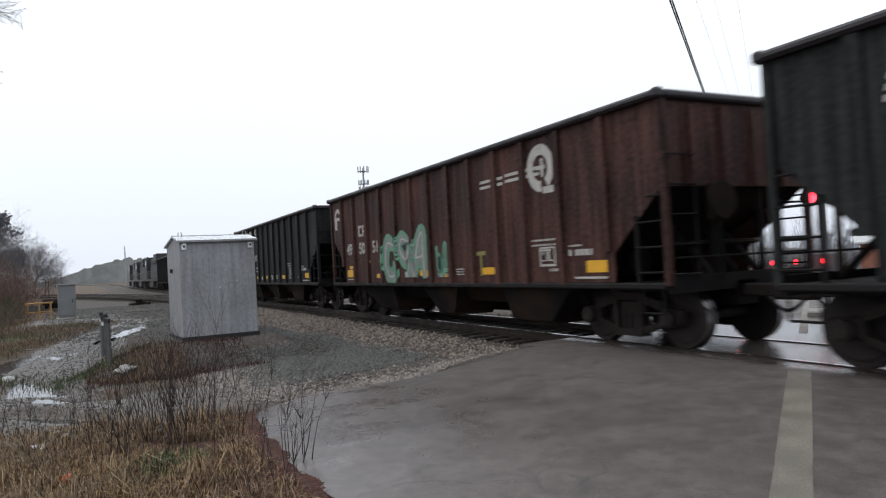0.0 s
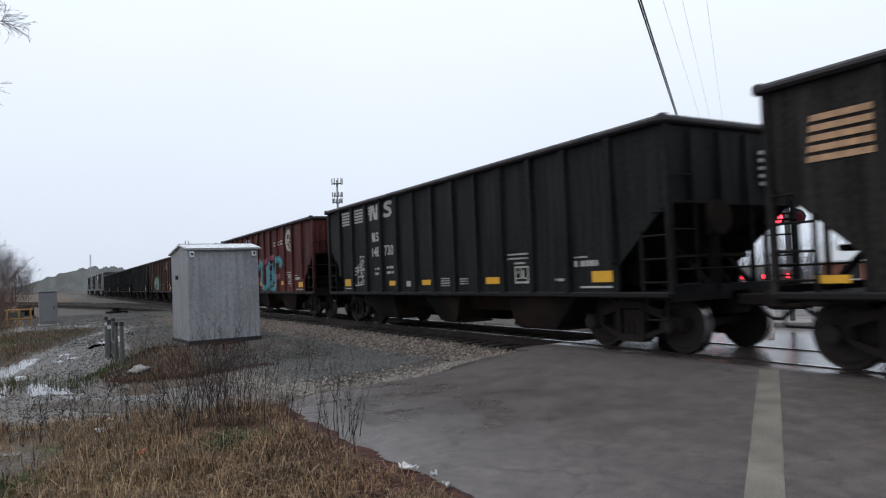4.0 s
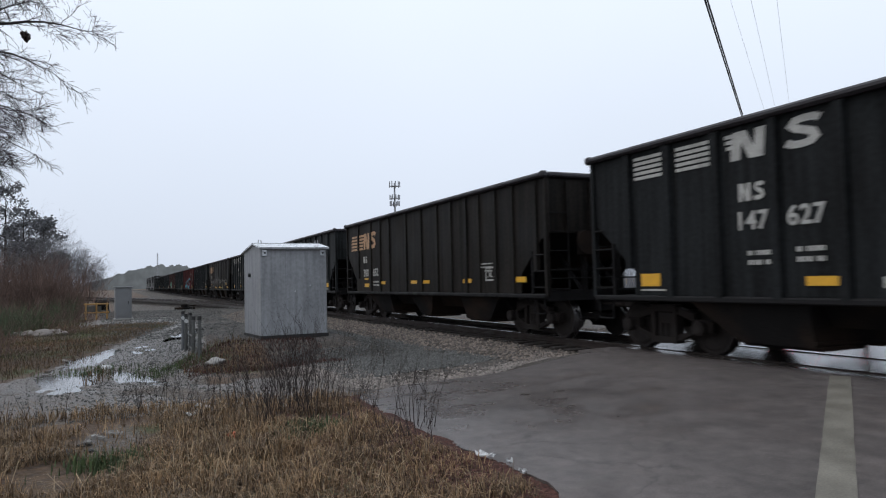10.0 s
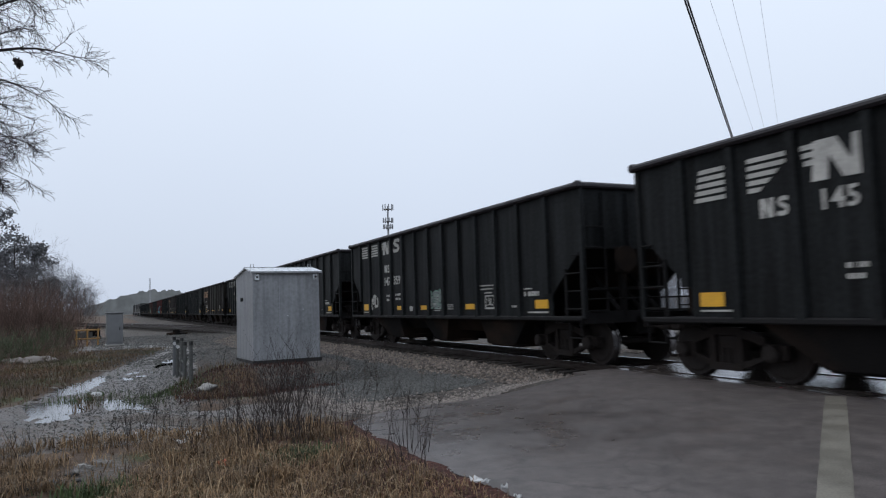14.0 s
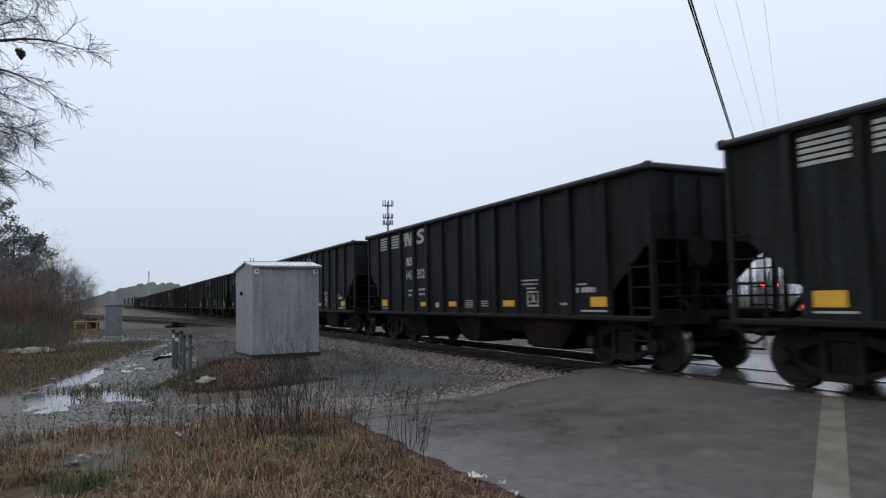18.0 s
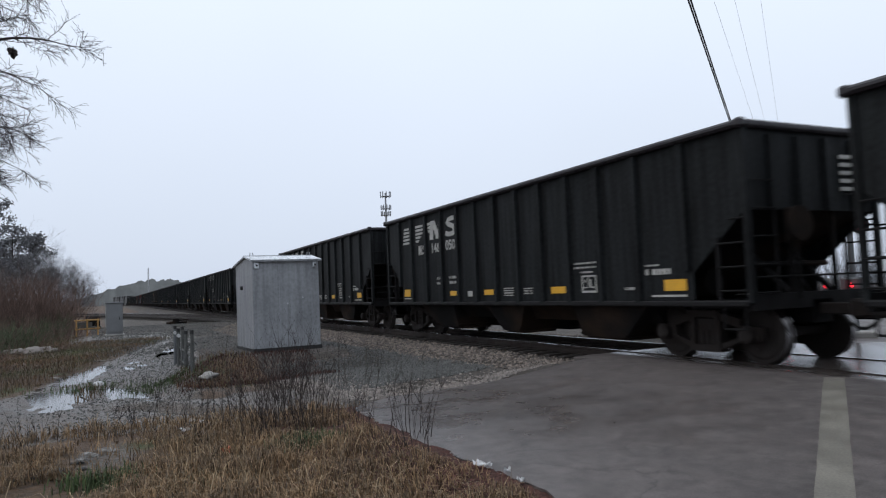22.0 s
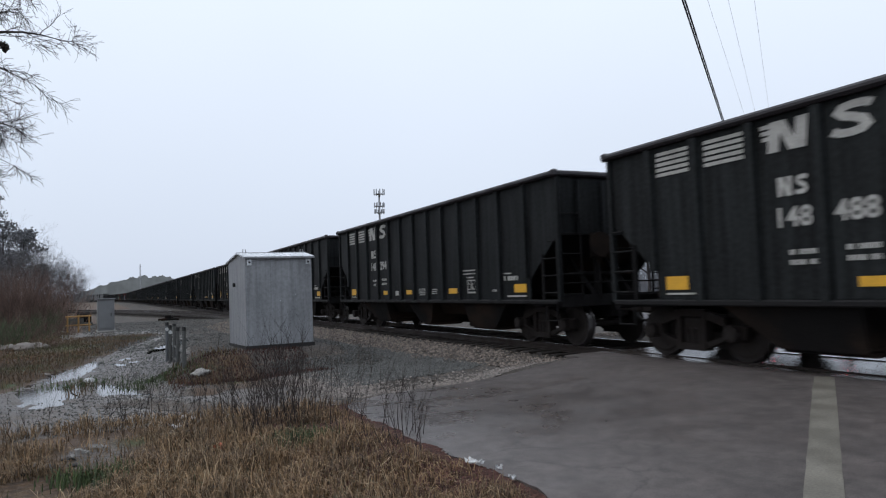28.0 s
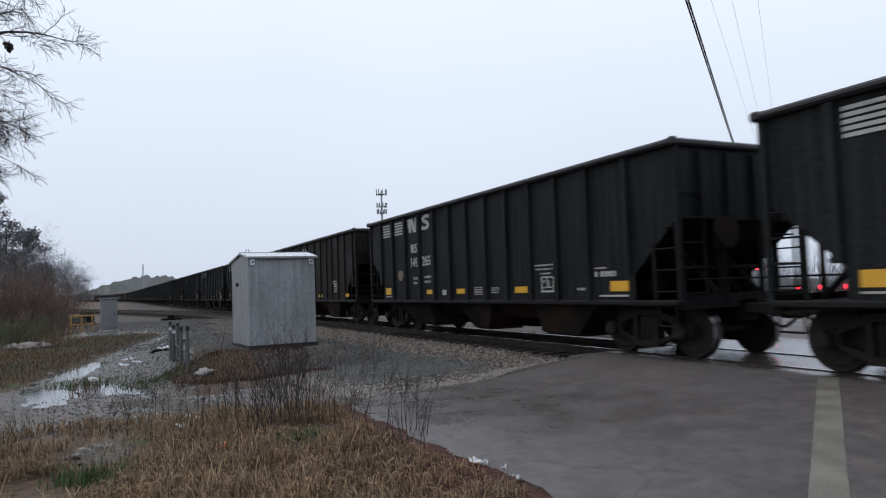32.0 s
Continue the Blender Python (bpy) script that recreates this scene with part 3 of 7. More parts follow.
def zones(x, y):
    """Gravel, grass and wetness of a place."""
    c = track_y(x)
    d = abs(y - c)
    gravel = sm(6.0, 4.0, d)
    if -17 < x < -9 and 2.2 < y < 8:
        gravel = max(gravel, sm(2.6, 3.6, y))
    if -140 < x < -17 and y > 1.0:
        gravel = max(gravel, 0.75 * sm(0.8, 3.0, y - 0.02 * (-17 - x)))
    if -140 < x < -30:
        gravel = max(gravel, 0.9 * sm(-1.0, 1.5, y + 0.02 * (-30 - x)))
    left = -2.2 + 0.22 * (-18 - x) if x < -14 else -3.1 - 0.3 * (x + 14)
    grass = sm(-9.6, -8.4, x) * sm(3.4, 2.6, y)
    if -40 < x <= -9.6:
        grass = max(grass, sm(left + 0.5, left - 0.3, y))
        grass = max(grass, 0.75 * sm(1.0, 0.5, math.hypot((x + 17.2) / 2.0, (y + 0.45) / 0.4)))
        grass = max(grass, 0.7 * sm(1.2, 0.7, math.hypot((x + 16.2) / 2.4, (y - 2.2) / 1.1)))
    if x <= -40:
        grass = max(grass, sm(-1.0, -2.5, y + 0.02 * (-40 - x)))
    if y > 16:
        grass = max(grass, 0.8)
    wet = 0.0
    if -40 < x < -9.6:
        wet = sm(left, left + 0.6, y) * sm(2.2 + 0.10 * (-16 - x), 1.2 + 0.10 * (-16 - x), y)
    wet = max(wet, 0.9 * sm(-14, -11.5, x) * sm(-9.0, -10.2, x) * sm(0.0, 0.8, y) * sm(3.6, 2.8, y))
    wet = max(wet, 0.55 * sm(1.3, 0.5, math.hypot((x + 8.45) / 0.95, (y + 0.08) / 0.5)))
    wet = max(wet, 0.8 * sm(-37, -40, x) * sm(-50, -46, x) * sm(-3, -1.5, y) * sm(4, 2.5, y))
    return gravel, grass, wet


def axis_steps(lo, hi, fine_lo, fine_hi, fine, grow=1.16):
    """Coordinates that are close in the middle and widen towards both ends."""
    out = list(np.arange(fine_lo, fine_hi, fine))
    s, v = fine, fine_hi
    while v < hi:
        out.append(v)
        s *= grow
        v += s
    out.append(hi)
    s, v = fine, fine_lo
    while v > lo:
        s *= grow
        v -= s
        out.insert(0, max(v, lo))
    return out


def build_ground():
    xs = axis_steps(-3500, 3500, -27, 2, 0.11)
    ys = axis_steps(-3500, 3500, -4, 9, 0.09)
    nx = len(xs)
    verts = [(x, y, height(x, y)) for y in ys for x in xs]
    faces = [(j * nx + i, j * nx + i + 1, (j + 1) * nx + i + 1, (j + 1) * nx + i) for j in range(len(ys) - 1) for i in range(nx - 1)]
    ob = raw("ground", verts, faces, M_GROUND, "structure", "wet winter ground of gravel, mud and dead grass", "ground")
    col = ob.data.color_attributes.new("zone", "FLOAT_COLOR", "POINT")
    flat = []
    for x, y, z in verts:
        flat += [*zones(x, y), 1.0]
    col.data.foreach_set("color", flat)
    ob.data.polygons.foreach_set("use_smooth", [True] * len(ob.data.polygons))


def build_pavement():
    xs = axis_steps(-60, 60, -11, 1, 0.25, 1.2)
    ys = axis_steps(-45, 70, 2.6, 13, 0.12, 1.2)
    verts, idx, faces = [], {}, []

    def vid(x, y):
        key = (round(x, 4), round(y, 4))
        if key not in idx:
            idx[key] = len(verts)
            verts.append((x, y, pave_z(x, y)))
        return idx[key]

    gap = [(r - 0.10, r + 0.10) for r in RAILS]
    cuts = sorted(set(ys) | {v for g in gap for v in g} | {7.95, 12.0})
    # the near apron, column by column from its ragged edge up to the rails
    xa_list = [x for x in axis_steps(-60, 60, -10.55, 1, 0.12, 1.2) if x >= -10.56]
    for i in range(len(xa_list) - 1):
        cols = []
        for x in xa_list[i:i + 2]:
            e = min(pave_edge(x), 7.5)
            cols.append([vid(x, e + (7.95 - e) * (j / 26)) for j in range(27)])
        for j in range(26):
            faces.append((cols[0][j], cols[1][j], cols[1][j + 1], cols[0][j + 1]))
    for j in range(len(cuts) - 1):
        ya, yb = cuts[j], cuts[j + 1]
        ym = (ya + yb) / 2
        if ym < 7.95:
            continue
        if any(a - 1e-6 < ym < b + 1e-6 for a, b in gap):
            continue
        for i in range(len(xs) - 1):
            xa, xb = xs[i], xs[i + 1]
            if on_pave((xa + xb) / 2, ym):
                faces.append((vid(xa, ya), vid(xb, ya), vid(xb, yb), vid(xa, yb)))
    n0 = len(verts)
    edge = {}
    for f in faces:
        for a, b in zip(f, f[1:] + f[:1]):
            edge[(a, b)] = 1
    rim = [(a, b) for a, b in edge if (b, a) not in edge]
    low = {}
    for a, b in rim:
        for k in (a, b):
            if k not in low:
                low[k] = len(verts)
                x, y, z = verts[k]
                verts.append((x, y, z - 0.14))
        faces.append((b, a, low[a], low[b]))
    ob = raw("road", verts, faces, M_ASPHALT, "structure", "old wet asphalt road over the level crossing", "road")
    col = ob.data.color_attributes.new("zone", "FLOAT_COLOR", "POINT")
    flat = []
    for x, y, z in verts:
        w = sm(8.55, 9.05, y) * sm(14.5, 12.6, y)
        flat += [0, 0, 0.14 + 0.75 * w + 0.36 * sm(-2.5, -7.5, x) * sm(7.6, 4.5, y), 1]
    col.data.foreach_set("color", flat)
    return ob
# ---- track ----
def build_track():
    rail_profile = [(-0.070, -0.16), (0.070, -0.16), (0.070, -0.145), (0.012, -0.125), (0.012, -0.045), (0.036, -0.035), (0.036, -0.004), (0.030, 0.0), (-0.030, 0.0), (-0.036, -0.004), (-0.036, -0.035), (-0.012, -0.045), (-0.012, -0.125), (-0.070, -0.145)]

    def rail_mesh(points, parent, label):
        bm = B()
        rings = []
        for k, (x, y) in enumerate(points):
            a, b = points[max(k - 1, 0)], points[min(k + 1, len(points) - 1)]
            d = Vector((b[0] - a[0], b[1] - a[1], 0)).normalized()
            s = Vector((-d.y, d.x, 0))
            rings.append([bm.verts.new(Vector((x, y, 0)) + s * u + Vector((0, 0, w))) for u, w in rail_profile])
        k = len(rail_profile)
        for r0, r1 in zip(rings, rings[1:]):
            for i in range(k):
                f = bm.faces.new((r0[i], r0[(i + 1) % k], r1[(i + 1) % k], r1[i]))
                if i == 7:
                    f.material_index = 1
        bm.faces.new(rings[0])
        bm.faces.new(rings[-1][::-1])
        ob = part("rail", bm, M_RAIL, parent, label)
        ob.data.materials.append(M_RAILTOP)

    main = thing("railway_track", "steel rails on creosoted ties in crushed stone", "railway track", kind="structure")
    xs = [120, 60, 30, 10, -11, -40, -90, -150, -220, -280] + [-280 - 20 * i for i in range(1, 22)]
    for off in (-0.7525, 0.7525):
        pts = []
        for x in xs:
            m = track_pose(x)
            p = m @ Vector((0, off, 0))
            pts.append((p.x, p.y))
        rail_mesh(pts, main, "rusty steel rail with a polished head")
    tie = mesh_of(box(B(), -0.115, 0.115, -1.3, 1.3, -0.35, -0.165, 0.012), "tie", M_TIE)
    x, k = -11.4, 0
    while k < 300:
        o = new("tie", tie)
        o.parent = main
        o.matrix_basis = track_pose(x) @ pose(0, random.uniform(-0.03, 0.03), random.uniform(-0.01, 0.005), 0, 0, random.uniform(-1, 1))
        x -= 0.53
        k += 1
    # rubber flangeway strips beside the rails in the crossing
    for r in RAILS:
        for s in (-1, 1):
            bm = box(B(), -10.9, 40, r + s * 0.055 - 0.012, r + s * 0.055 + 0.012, -0.12, -0.022)
            part("flangeway_strip", bm, M_BLACK, main, "black rubber flangeway strip")
    # a siding that leaves the main track towards the camera's side
    side = thing("siding_track", "rusty siding rails that diverge over low gravel", "railway track", kind="structure")
    line = [(-40.5, 8.9), (-47.5, 8.3), (-55, 7.75), (-61, 7.1), (-68, 6.1), (-75, 5.1), (-86, 3.0), (-96, 0.8), (-103, -0.9), (-120, -5.4), (-150, -14)]
    rail_mesh([(a, b - 0.45) for a, b in line], side, "rusty siding rail")
    rail_mesh([(a + 0.3, b + 0.98) for a, b in line[3:]], side, "rusty siding rail")
    for i in range(130):
        x = -48 - i * 0.6
        y = np.interp(-x, [-a for a, b in line], [b for a, b in line])
        slope = (np.interp(-x + 1, [-a for a, b in line], [b for a, b in line]) - y)
        o = new("tie", tie)
        o.parent = side
        o.matrix_basis = pose(x, y + 0.3, -0.06, 0, 0, -math.degrees(math.atan(slope)))


# ---- hopper cars ----
LC = 14.65
HALF = LC / 2
PITCH = 16.3
TOP = 3.70
SILL = 0.97


def side_outline():
    h = HALF - 0.03
    return [(-h + 1.12, SILL + 0.05), (h - 1.12, SILL + 0.05), (h - 1.12, 1.45), (h - 0.10, 2.32), (h, 2.40), (h, TOP - 0.1), (-h, TOP - 0.1), (-h, 2.40), (-h + 0.10, 2.32), (-h + 1.12, 1.45)]


def letter_block(bm, x0, z0, w, h, y, kind, slant=0.18):
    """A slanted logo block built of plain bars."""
    def q(a, b, c, d):
        pts = []
        for u, v in ((a, b), (c, b), (c, d), (a, d)):
            pts.append((x0 + u * w + slant * v * h, z0 + v * h))
        prism(bm, pts, y - 0.004, y, "y")
    if kind == "bars":
        for i in range(4):
            q(0, 0.06 + i * 0.25, 1, 0.06 + i * 0.25 + 0.15)
    elif kind == "block":
        q(0.0, 0, 0.30, 1)
        q(0.70, 0, 1.0, 1)
        pts = [(x0 + 0.12 * w + slant * h, z0 + h), (x0 + 0.42 * w + slant * h, z0 + h), (x0 + 0.88 * w, z0), (x0 + 0.58 * w, z0)]
        prism(bm, pts, y - 0.005, y - 0.0005, "y")
        if slant:
            q(-0.20, 0.62, 0.0, 0.75)
            q(-0.24, 0.82, 0.0, 0.95)
            q(-0.16, 0.42, 0.0, 0.55)
    else:
        path = [(0.93, 0.80), (0.80, 0.875), (0.52, 0.89), (0.28, 0.85), (0.20, 0.72), (0.30, 0.61), (0.55, 0.52), (0.76, 0.42), (0.82, 0.28), (0.70, 0.15), (0.45, 0.11), (0.20, 0.13), (0.05, 0.22)]
        last = None
        for i, (u, v) in enumerate(path):
            a, b = path[max(i - 1, 0)], path[min(i + 1, len(path) - 1)]
            dx, dz = (b[0] - a[0]) * w, (b[1] - a[1]) * h
            l = math.hypot(dx, dz)
            nx, nz = -dz / l, dx / l
            cx, cz = x0 + u * w + slant * v * h, z0 + v * h
            rx, rz = 0.155 * w, 0.115 * h
            cur = [bm.verts.new((cx + k * nx * rx, y - 0.004, cz + k * nz * rz)) for k in (1, -1)]
            if last:
                bm.faces.new((last[0], last[1], cur[1], cur[0]))
            last = cur


def digits(text, size, material):
    cu = bpy.data.curves.new("car_number", "FONT")
    cu.body = text
    cu.size = size
    cu.extrude = 0.002
    cu.offset = size * 0.022
    cu.space_character = 1.05
    tmp = bpy.data.objects.new("car_number", cu)
    scene.collection.objects.link(tmp)
    me = bpy.data.meshes.new_from_object(tmp.evaluated_get(bpy.context.evaluated_depsgraph_get()))
    bpy.data.objects.remove(tmp)
    bpy.data.curves.remove(cu)
    me.materials.clear()
    me.materials.append(material)
    return me


def build_truck_mesh():
    """One cast side frame, seen from outside, its wheels 1.78 m apart."""
    bm = B()
    for s in (-1, 1):
        prism(bm, [(s * 1.10, 0.38), (s * 1.12, 0.58), (s * 0.68, 0.60), (s * 0.66, 0.38)][::s], -0.06, 0.06)
        prism(bm, [(s * 0.70, 0.56), (s * 0.72, 0.70), (s * 0.25, 0.82), (s * 0.25, 0.70)][::s], -0.07, 0.07)
        prism(bm, [(s * 0.78, 0.44), (s * 0.68, 0.34), (s * 0.24, 0.17), (s * 0.24, 0.28)][::s], -0.07, 0.07)
        prism(bm, [(s * 0.32, 0.22), (s * 0.32, 0.80), (s * 0.22, 0.80), (s * 0.22, 0.22)][::s], -0.09, 0.09)
    box(bm, -0.30, 0.30, -0.09, 0.09, 0.72, 0.84)
    box(bm, -0.32, 0.32, -0.10, 0.10, 0.16, 0.27)
    return bm


def wheelset():
    bm = B()
    tube(bm, (0, -1.05, 0), (0, 1.05, 0), 0.075, n=10)
    for s in (-1, 1):
        y = s * 0.7525
        tube(bm, (0, y - 0.065, 0), (0, y + 0.065, 0), 0.457, n=28)
        tube(bm, (0, y + s * 0.066, 0), (0, y + s * 0.085, 0), 0.40, 0.36, n=24)
        tube(bm, (0, y - s * 0.065, 0), (0, y - s * 0.09, 0), 0.482, n=28)
        tube(bm, (0, y + s * 0.085, 0), (0, y + s * 0.13, 0), 0.15, 0.12, n=14)
        for k in range(6):
            a = k * math.pi / 3
            tube(bm, (0.27 * math.cos(a), y + s * 0.07, 0.27 * math.sin(a)), (0.27 * math.cos(a), y + s * 0.09, 0.27 * math.sin(a)), 0.035, n=6)
    for f in bm.faces:
        c = f.calc_center_median()
        if math.hypot(c.x, c.z) > 0.44 and abs(f.normal.y) < 0.3:
            f.material_index = 1
    bmesh.ops.recalc_face_normals(bm, faces=bm.faces)
    me = mesh_of(bm, "wheelset", M_WHEEL)
    me.materials.append(M_TREAD)
    for p in me.polygons:
        c = p.center
        if math.hypot(c.x, c.z) > 0.44 and abs(p.normal.y) < 0.3:
            p.material_index = 1
    return me


def build_hopper():
    """The bare car, near side at -y, its middle over the rails at the origin."""
    car = thing("hopper_car", "black steel open-top coal hopper car on the track", "hopper car", "coal train")
    for s in (-1, 1):
        part("side_sheet", prism(B(), side_outline(), s * 1.46, s * 1.50), M_PAINT, car)
        for k, rx in enumerate((1.07, 2.08, 3.14, 4.20, 5.21, 6.21, 7.21, 8.21, 9.20, 10.20, 11.20, 12.25, 13.40), 1):
            x = rx - HALF
            z0 = SILL + 0.02
            if k == 1 or k == 13:
                z0 = 1.50
            bm = B()
            prism(bm, [(x - 0.085, s * 1.50), (x + 0.085, s * 1.50), (x + 0.07, s * 1.58), (x - 0.07, s * 1.58)], z0, TOP - 0.12, "z")
            part("side_rib", bm, M_PAINT, car)
        bm = box(B(), -HALF, HALF, s * 1.56 - 0.07, s * 1.56 + 0.07, TOP - 0.115, TOP, 0.038)
        part("top_chord", bm, M_CHORD, car, "brownish worn top chord")
        bm = box(B(), -HALF + 0.05, HALF - 0.05, s * 1.525 - 0.05, s * 1.525 + 0.05, SILL - 0.05, SILL + 0.045, 0.02)
        part("side_sill", bm, M_SILL, car, "worn side sill")
        for e in (-1, 1):
            bm = box(B(), e * (HALF - 0.03) - 0.05, e * (HALF - 0.03) + 0.05, s * 1.50 - 0.05, s * 1.50 + 0.05, SILL, TOP - 0.1, 0.01)
            part("corner_post", bm, M_PAINT, car)
            part("corner_cap", box(B(), e * HALF - 0.09, e * HALF + 0.07, s * 1.56 - 0.08, s * 1.56 + 0.08, TOP - 0.13, TOP + 0.018, 0.035), M_CHORD, car)
            bm = tube(B(), (e * (HALF - 0.60), s * 1.52, 0.98), (e * (HALF - 0.60), s * 1.52, 1.98), 0.035, n=6)
            for i in range(4):
                tube(bm, (e * (HALF - 0.06), s * 1.545, 1.16 + i * 0.36), (e * (HALF - (0.60 if i < 3 else 0.34)), s * 1.545, 1.16 + i * 0.36), 0.016, n=6)
            part("side_ladder", bm, M_LADDER, car, "dark steel grab irons and ladder")
            bm = B()
            for x in (HALF - 0.14, HALF - 0.54):
                tube(bm, (e * x, s * 1.52, 0.58), (e * x, s * 1.52, 0.95), 0.018, n=6)
            tube(bm, (e * (HALF - 0.14), s * 1.52, 0.58), (e * (HALF - 0.54), s * 1.52, 0.58), 0.018, n=6)
            part("stirrup_step", bm, M_LADDER, car)
    for e in (-1, 1):
        h = e * (HALF - 0.04)
        part("end_sheet", box(B(), min(h, h - e * 0.04), max(h, h - e * 0.04), -1.46, 1.46, 2.36, TOP - 0.1), M_PAINT, car)
        bm = box(B(), min(e * HALF, e * (HALF + 0.05)) - 0.04, max(e * HALF, e * (HALF + 0.05)) + 0.02, -1.48, 1.48, TOP - 0.12, TOP - 0.004, 0.035)
        part("end_chord", bm, M_CHORD, car)
        for y in (-0.95, -0.32, 0.32, 0.95):
            part("end_rib", prism(B(), [(h, y - 0.05), (h, y + 0.05), (h + e * 0.07, y + 0.04), (h + e * 0.07, y - 0.04)], 2.36, TOP - 0.19, "z"), M_PAINT, car)
        bm = B()
        prism(bm, [(h, 2.40), (h - e * 0.05, 2.42), (h - e * 3.2, 0.98), (h - e * 3.15, 0.92)], -1.45, 1.45)
        part("slope_sheet", bm, M_UNDER, car, "sloping hopper end sheet")
        bm = box(B(), min(h, h - e * 1.2), max(h, h - e * 1.2), -1.46, 1.46, SILL - 0.08, SILL + 0.03)
        box(bm, h - 0.04, h + 0.04, -1.5, 1.5, 0.86, 1.10)
        part("end_platform", bm, M_LADDER, car)
        for y in (-0.5, 0.5):
            part("end_brace", tube(B(), (h - e * 0.05, y, 1.0), (h - e * 1.05, y, 1.95), 0.05, n=6), M_LADDER, car)
            part("end_post", tube(B(), (h - e * 0.08, y, 1.0), (h - e * 0.08, y, 2.40), 0.045, n=6), M_UNDER, car)
        bm = B()
        tube(bm, (h + e * 0.03, -0.95, 1.0), (h + e * 0.03, -0.95, 2.45), 0.022, n=6)
        for i in range(5):
            tube(bm, (h + e * 0.06, -1.44, 1.12 + i * 0.42), (h + e * 0.06, -0.95, 1.12 + i * 0.42), 0.015, n=6)
        tube(bm, (h + e * 0.07, 0.7, 2.62), (h + e * 0.07, 1.4, 2.62), 0.015, n=6)
        tube(bm, (h + e * 0.05, -1.4, 1.35), (h + e * 0.05, 1.4, 1.35), 0.016, n=6)
        part("end_ladder", bm, M_LADDER, car, "dark steel end ladder and handrail")
        bm = box(B(), min(h, h + e * 0.72), max(h, h + e * 0.72), -0.09, 0.09, 0.74, 0.92, 0.02)
        box(bm, min(h + e * 0.55, h + e * 0.86), max(h + e * 0.55, h + e * 0.86), -0.16, 0.14, 0.70, 0.98, 0.04)
        part("coupler", bm, M_TRUCK, car, "rusty knuckle coupler")
        bm = B()
        pts = [Vector((h + e * (0.1 + 0.14 * i), 0.35 - 0.02 * i, 0.72 - 0.22 * math.sin(i / 5 * math.pi))) for i in range(6)]
        for a, b in zip(pts, pts[1:]):
            tube(bm, a, b, 0.028, n=6)
        part("air_hose", bm, M_BLACK, car)
        # bundled levers and a cross bar in the shadow under the slope
        part("brake_lever", tube(tube(B(), (h - e * 0.25, 0.2, 1.0), (h - e * 0.75, 0.05, 1.75), 0.04, n=6), (h - e * 0.5, -0.9, 1.55), (h - e * 0.5, 0.9, 1.55), 0.045, n=6), M_UNDER, car)
    # brake gear at the rear end
    bm = B()
    tube(bm, (HALF + 0.04, -0.50, 2.15), (HALF + 0.10, -0.50, 2.15), 0.27, n=16)
    box(bm, HALF - 0.06, HALF + 0.04, -0.70, -0.30, 1.85, 2.40, 0.03)
    tube(bm, (HALF + 0.0, -0.50, 1.0), (HALF + 0.0, -0.50, 1.9), 0.03, n=6)
    part("hand_brake", bm, M_UNDER, car)
    bm = tube(B(), (HALF - 2.6, -0.55, 1.3), (HALF - 1.6, -0.55, 1.3), 0.24, n=12)
    part("brake_reservoir", bm, M_UNDER, car)
    for e in (-1, 1):
        bm = B()
        for i, w in enumerate((0.42, 0.50, 0.34, 0.55, 0.48)):
            h = e * HALF
            box(bm, min(h, h + e * 0.012), max(h, h + e * 0.012), 0.62, 0.62 + w, 3.20 - i * 0.13, 3.26 - i * 0.13)
        part("end_stencil", bm, M_WHITE, car, "white stencilled lines")
    # hopper bays with their discharge doors
    for t0, t1, b0, b1 in ((2.3, 4.55, 3.2, 4.5), (6.4, 8.25, 6.95, 7.7), (10.1, 12.35, 10.15, 11.45)):
        t0, t1, b0, b1 = (v - HALF for v in (t0, t1, b0, b1))
        c = (b0 + b1) / 2
        bm = B()
        lo, hi = [], []
        for u, v in ((0, -1), (1, -1), (1, 1), (0, 1)):
            hi.append(bm.verts.new(((t0, t1)[u], v * 1.42, SILL)))
            lo.append(bm.verts.new(((b0, b1)[u], v * 1.22, 0.30)))
        bm.faces.new(lo[::-1])
        bm.faces.new(hi)
        for i in range(4):
            bm.faces.new((lo[i], lo[(i + 1) % 4], hi[(i + 1) % 4], hi[i]))
        bay = part("hopper_bay", bm, M_UNDER, car, "grimy hopper bay")
        for s in (-1, 1):
            bm = box(B(), b0 - 0.03, b1 + 0.03, s * 0.66 - 0.46, s * 0.66 + 0.46, 0.25, 0.32, 0.015)
            part("discharge_door", bm, M_UNDER, bay)
        for u in (b0, b1):
            part("door_shaft", tube(B(), (u, -1.25, 0.36), (u, 1.25, 0.36), 0.035, n=6), M_UNDER, bay)
    part("cross_ridge", prism(B(), [(-1.25, 0.97), (-0.9, 0.58), (0.9, 0.58), (1.25, 0.97)], -HALF + 2.5, HALF - 2.5, "x"), M_UNDER, car, "dark floor ridge between the bays")
    part("centre_sill", box(B(), -HALF, HALF, -0.22, 0.22, 0.62, 0.98), M_UNDER, car)
    side_frame = mesh_of(build_truck_mesh(), "side_frame", M_TRUCK)
    wset = wheelset()
    spring = mesh_of(tube(B(), (0, 0, 0.27), (0, 0, 0.60), 0.06, n=8), "coil_spring", M_TRUCK)
    cap = mesh_of(tube(tube(B(), (0, -0.16, 0), (0, 0.0, 0), 0.13, n=12), (0, -0.19, 0), (0, -0.16, 0), 0.08, 0.13, n=12), "bearing_cap", M_WHEEL)
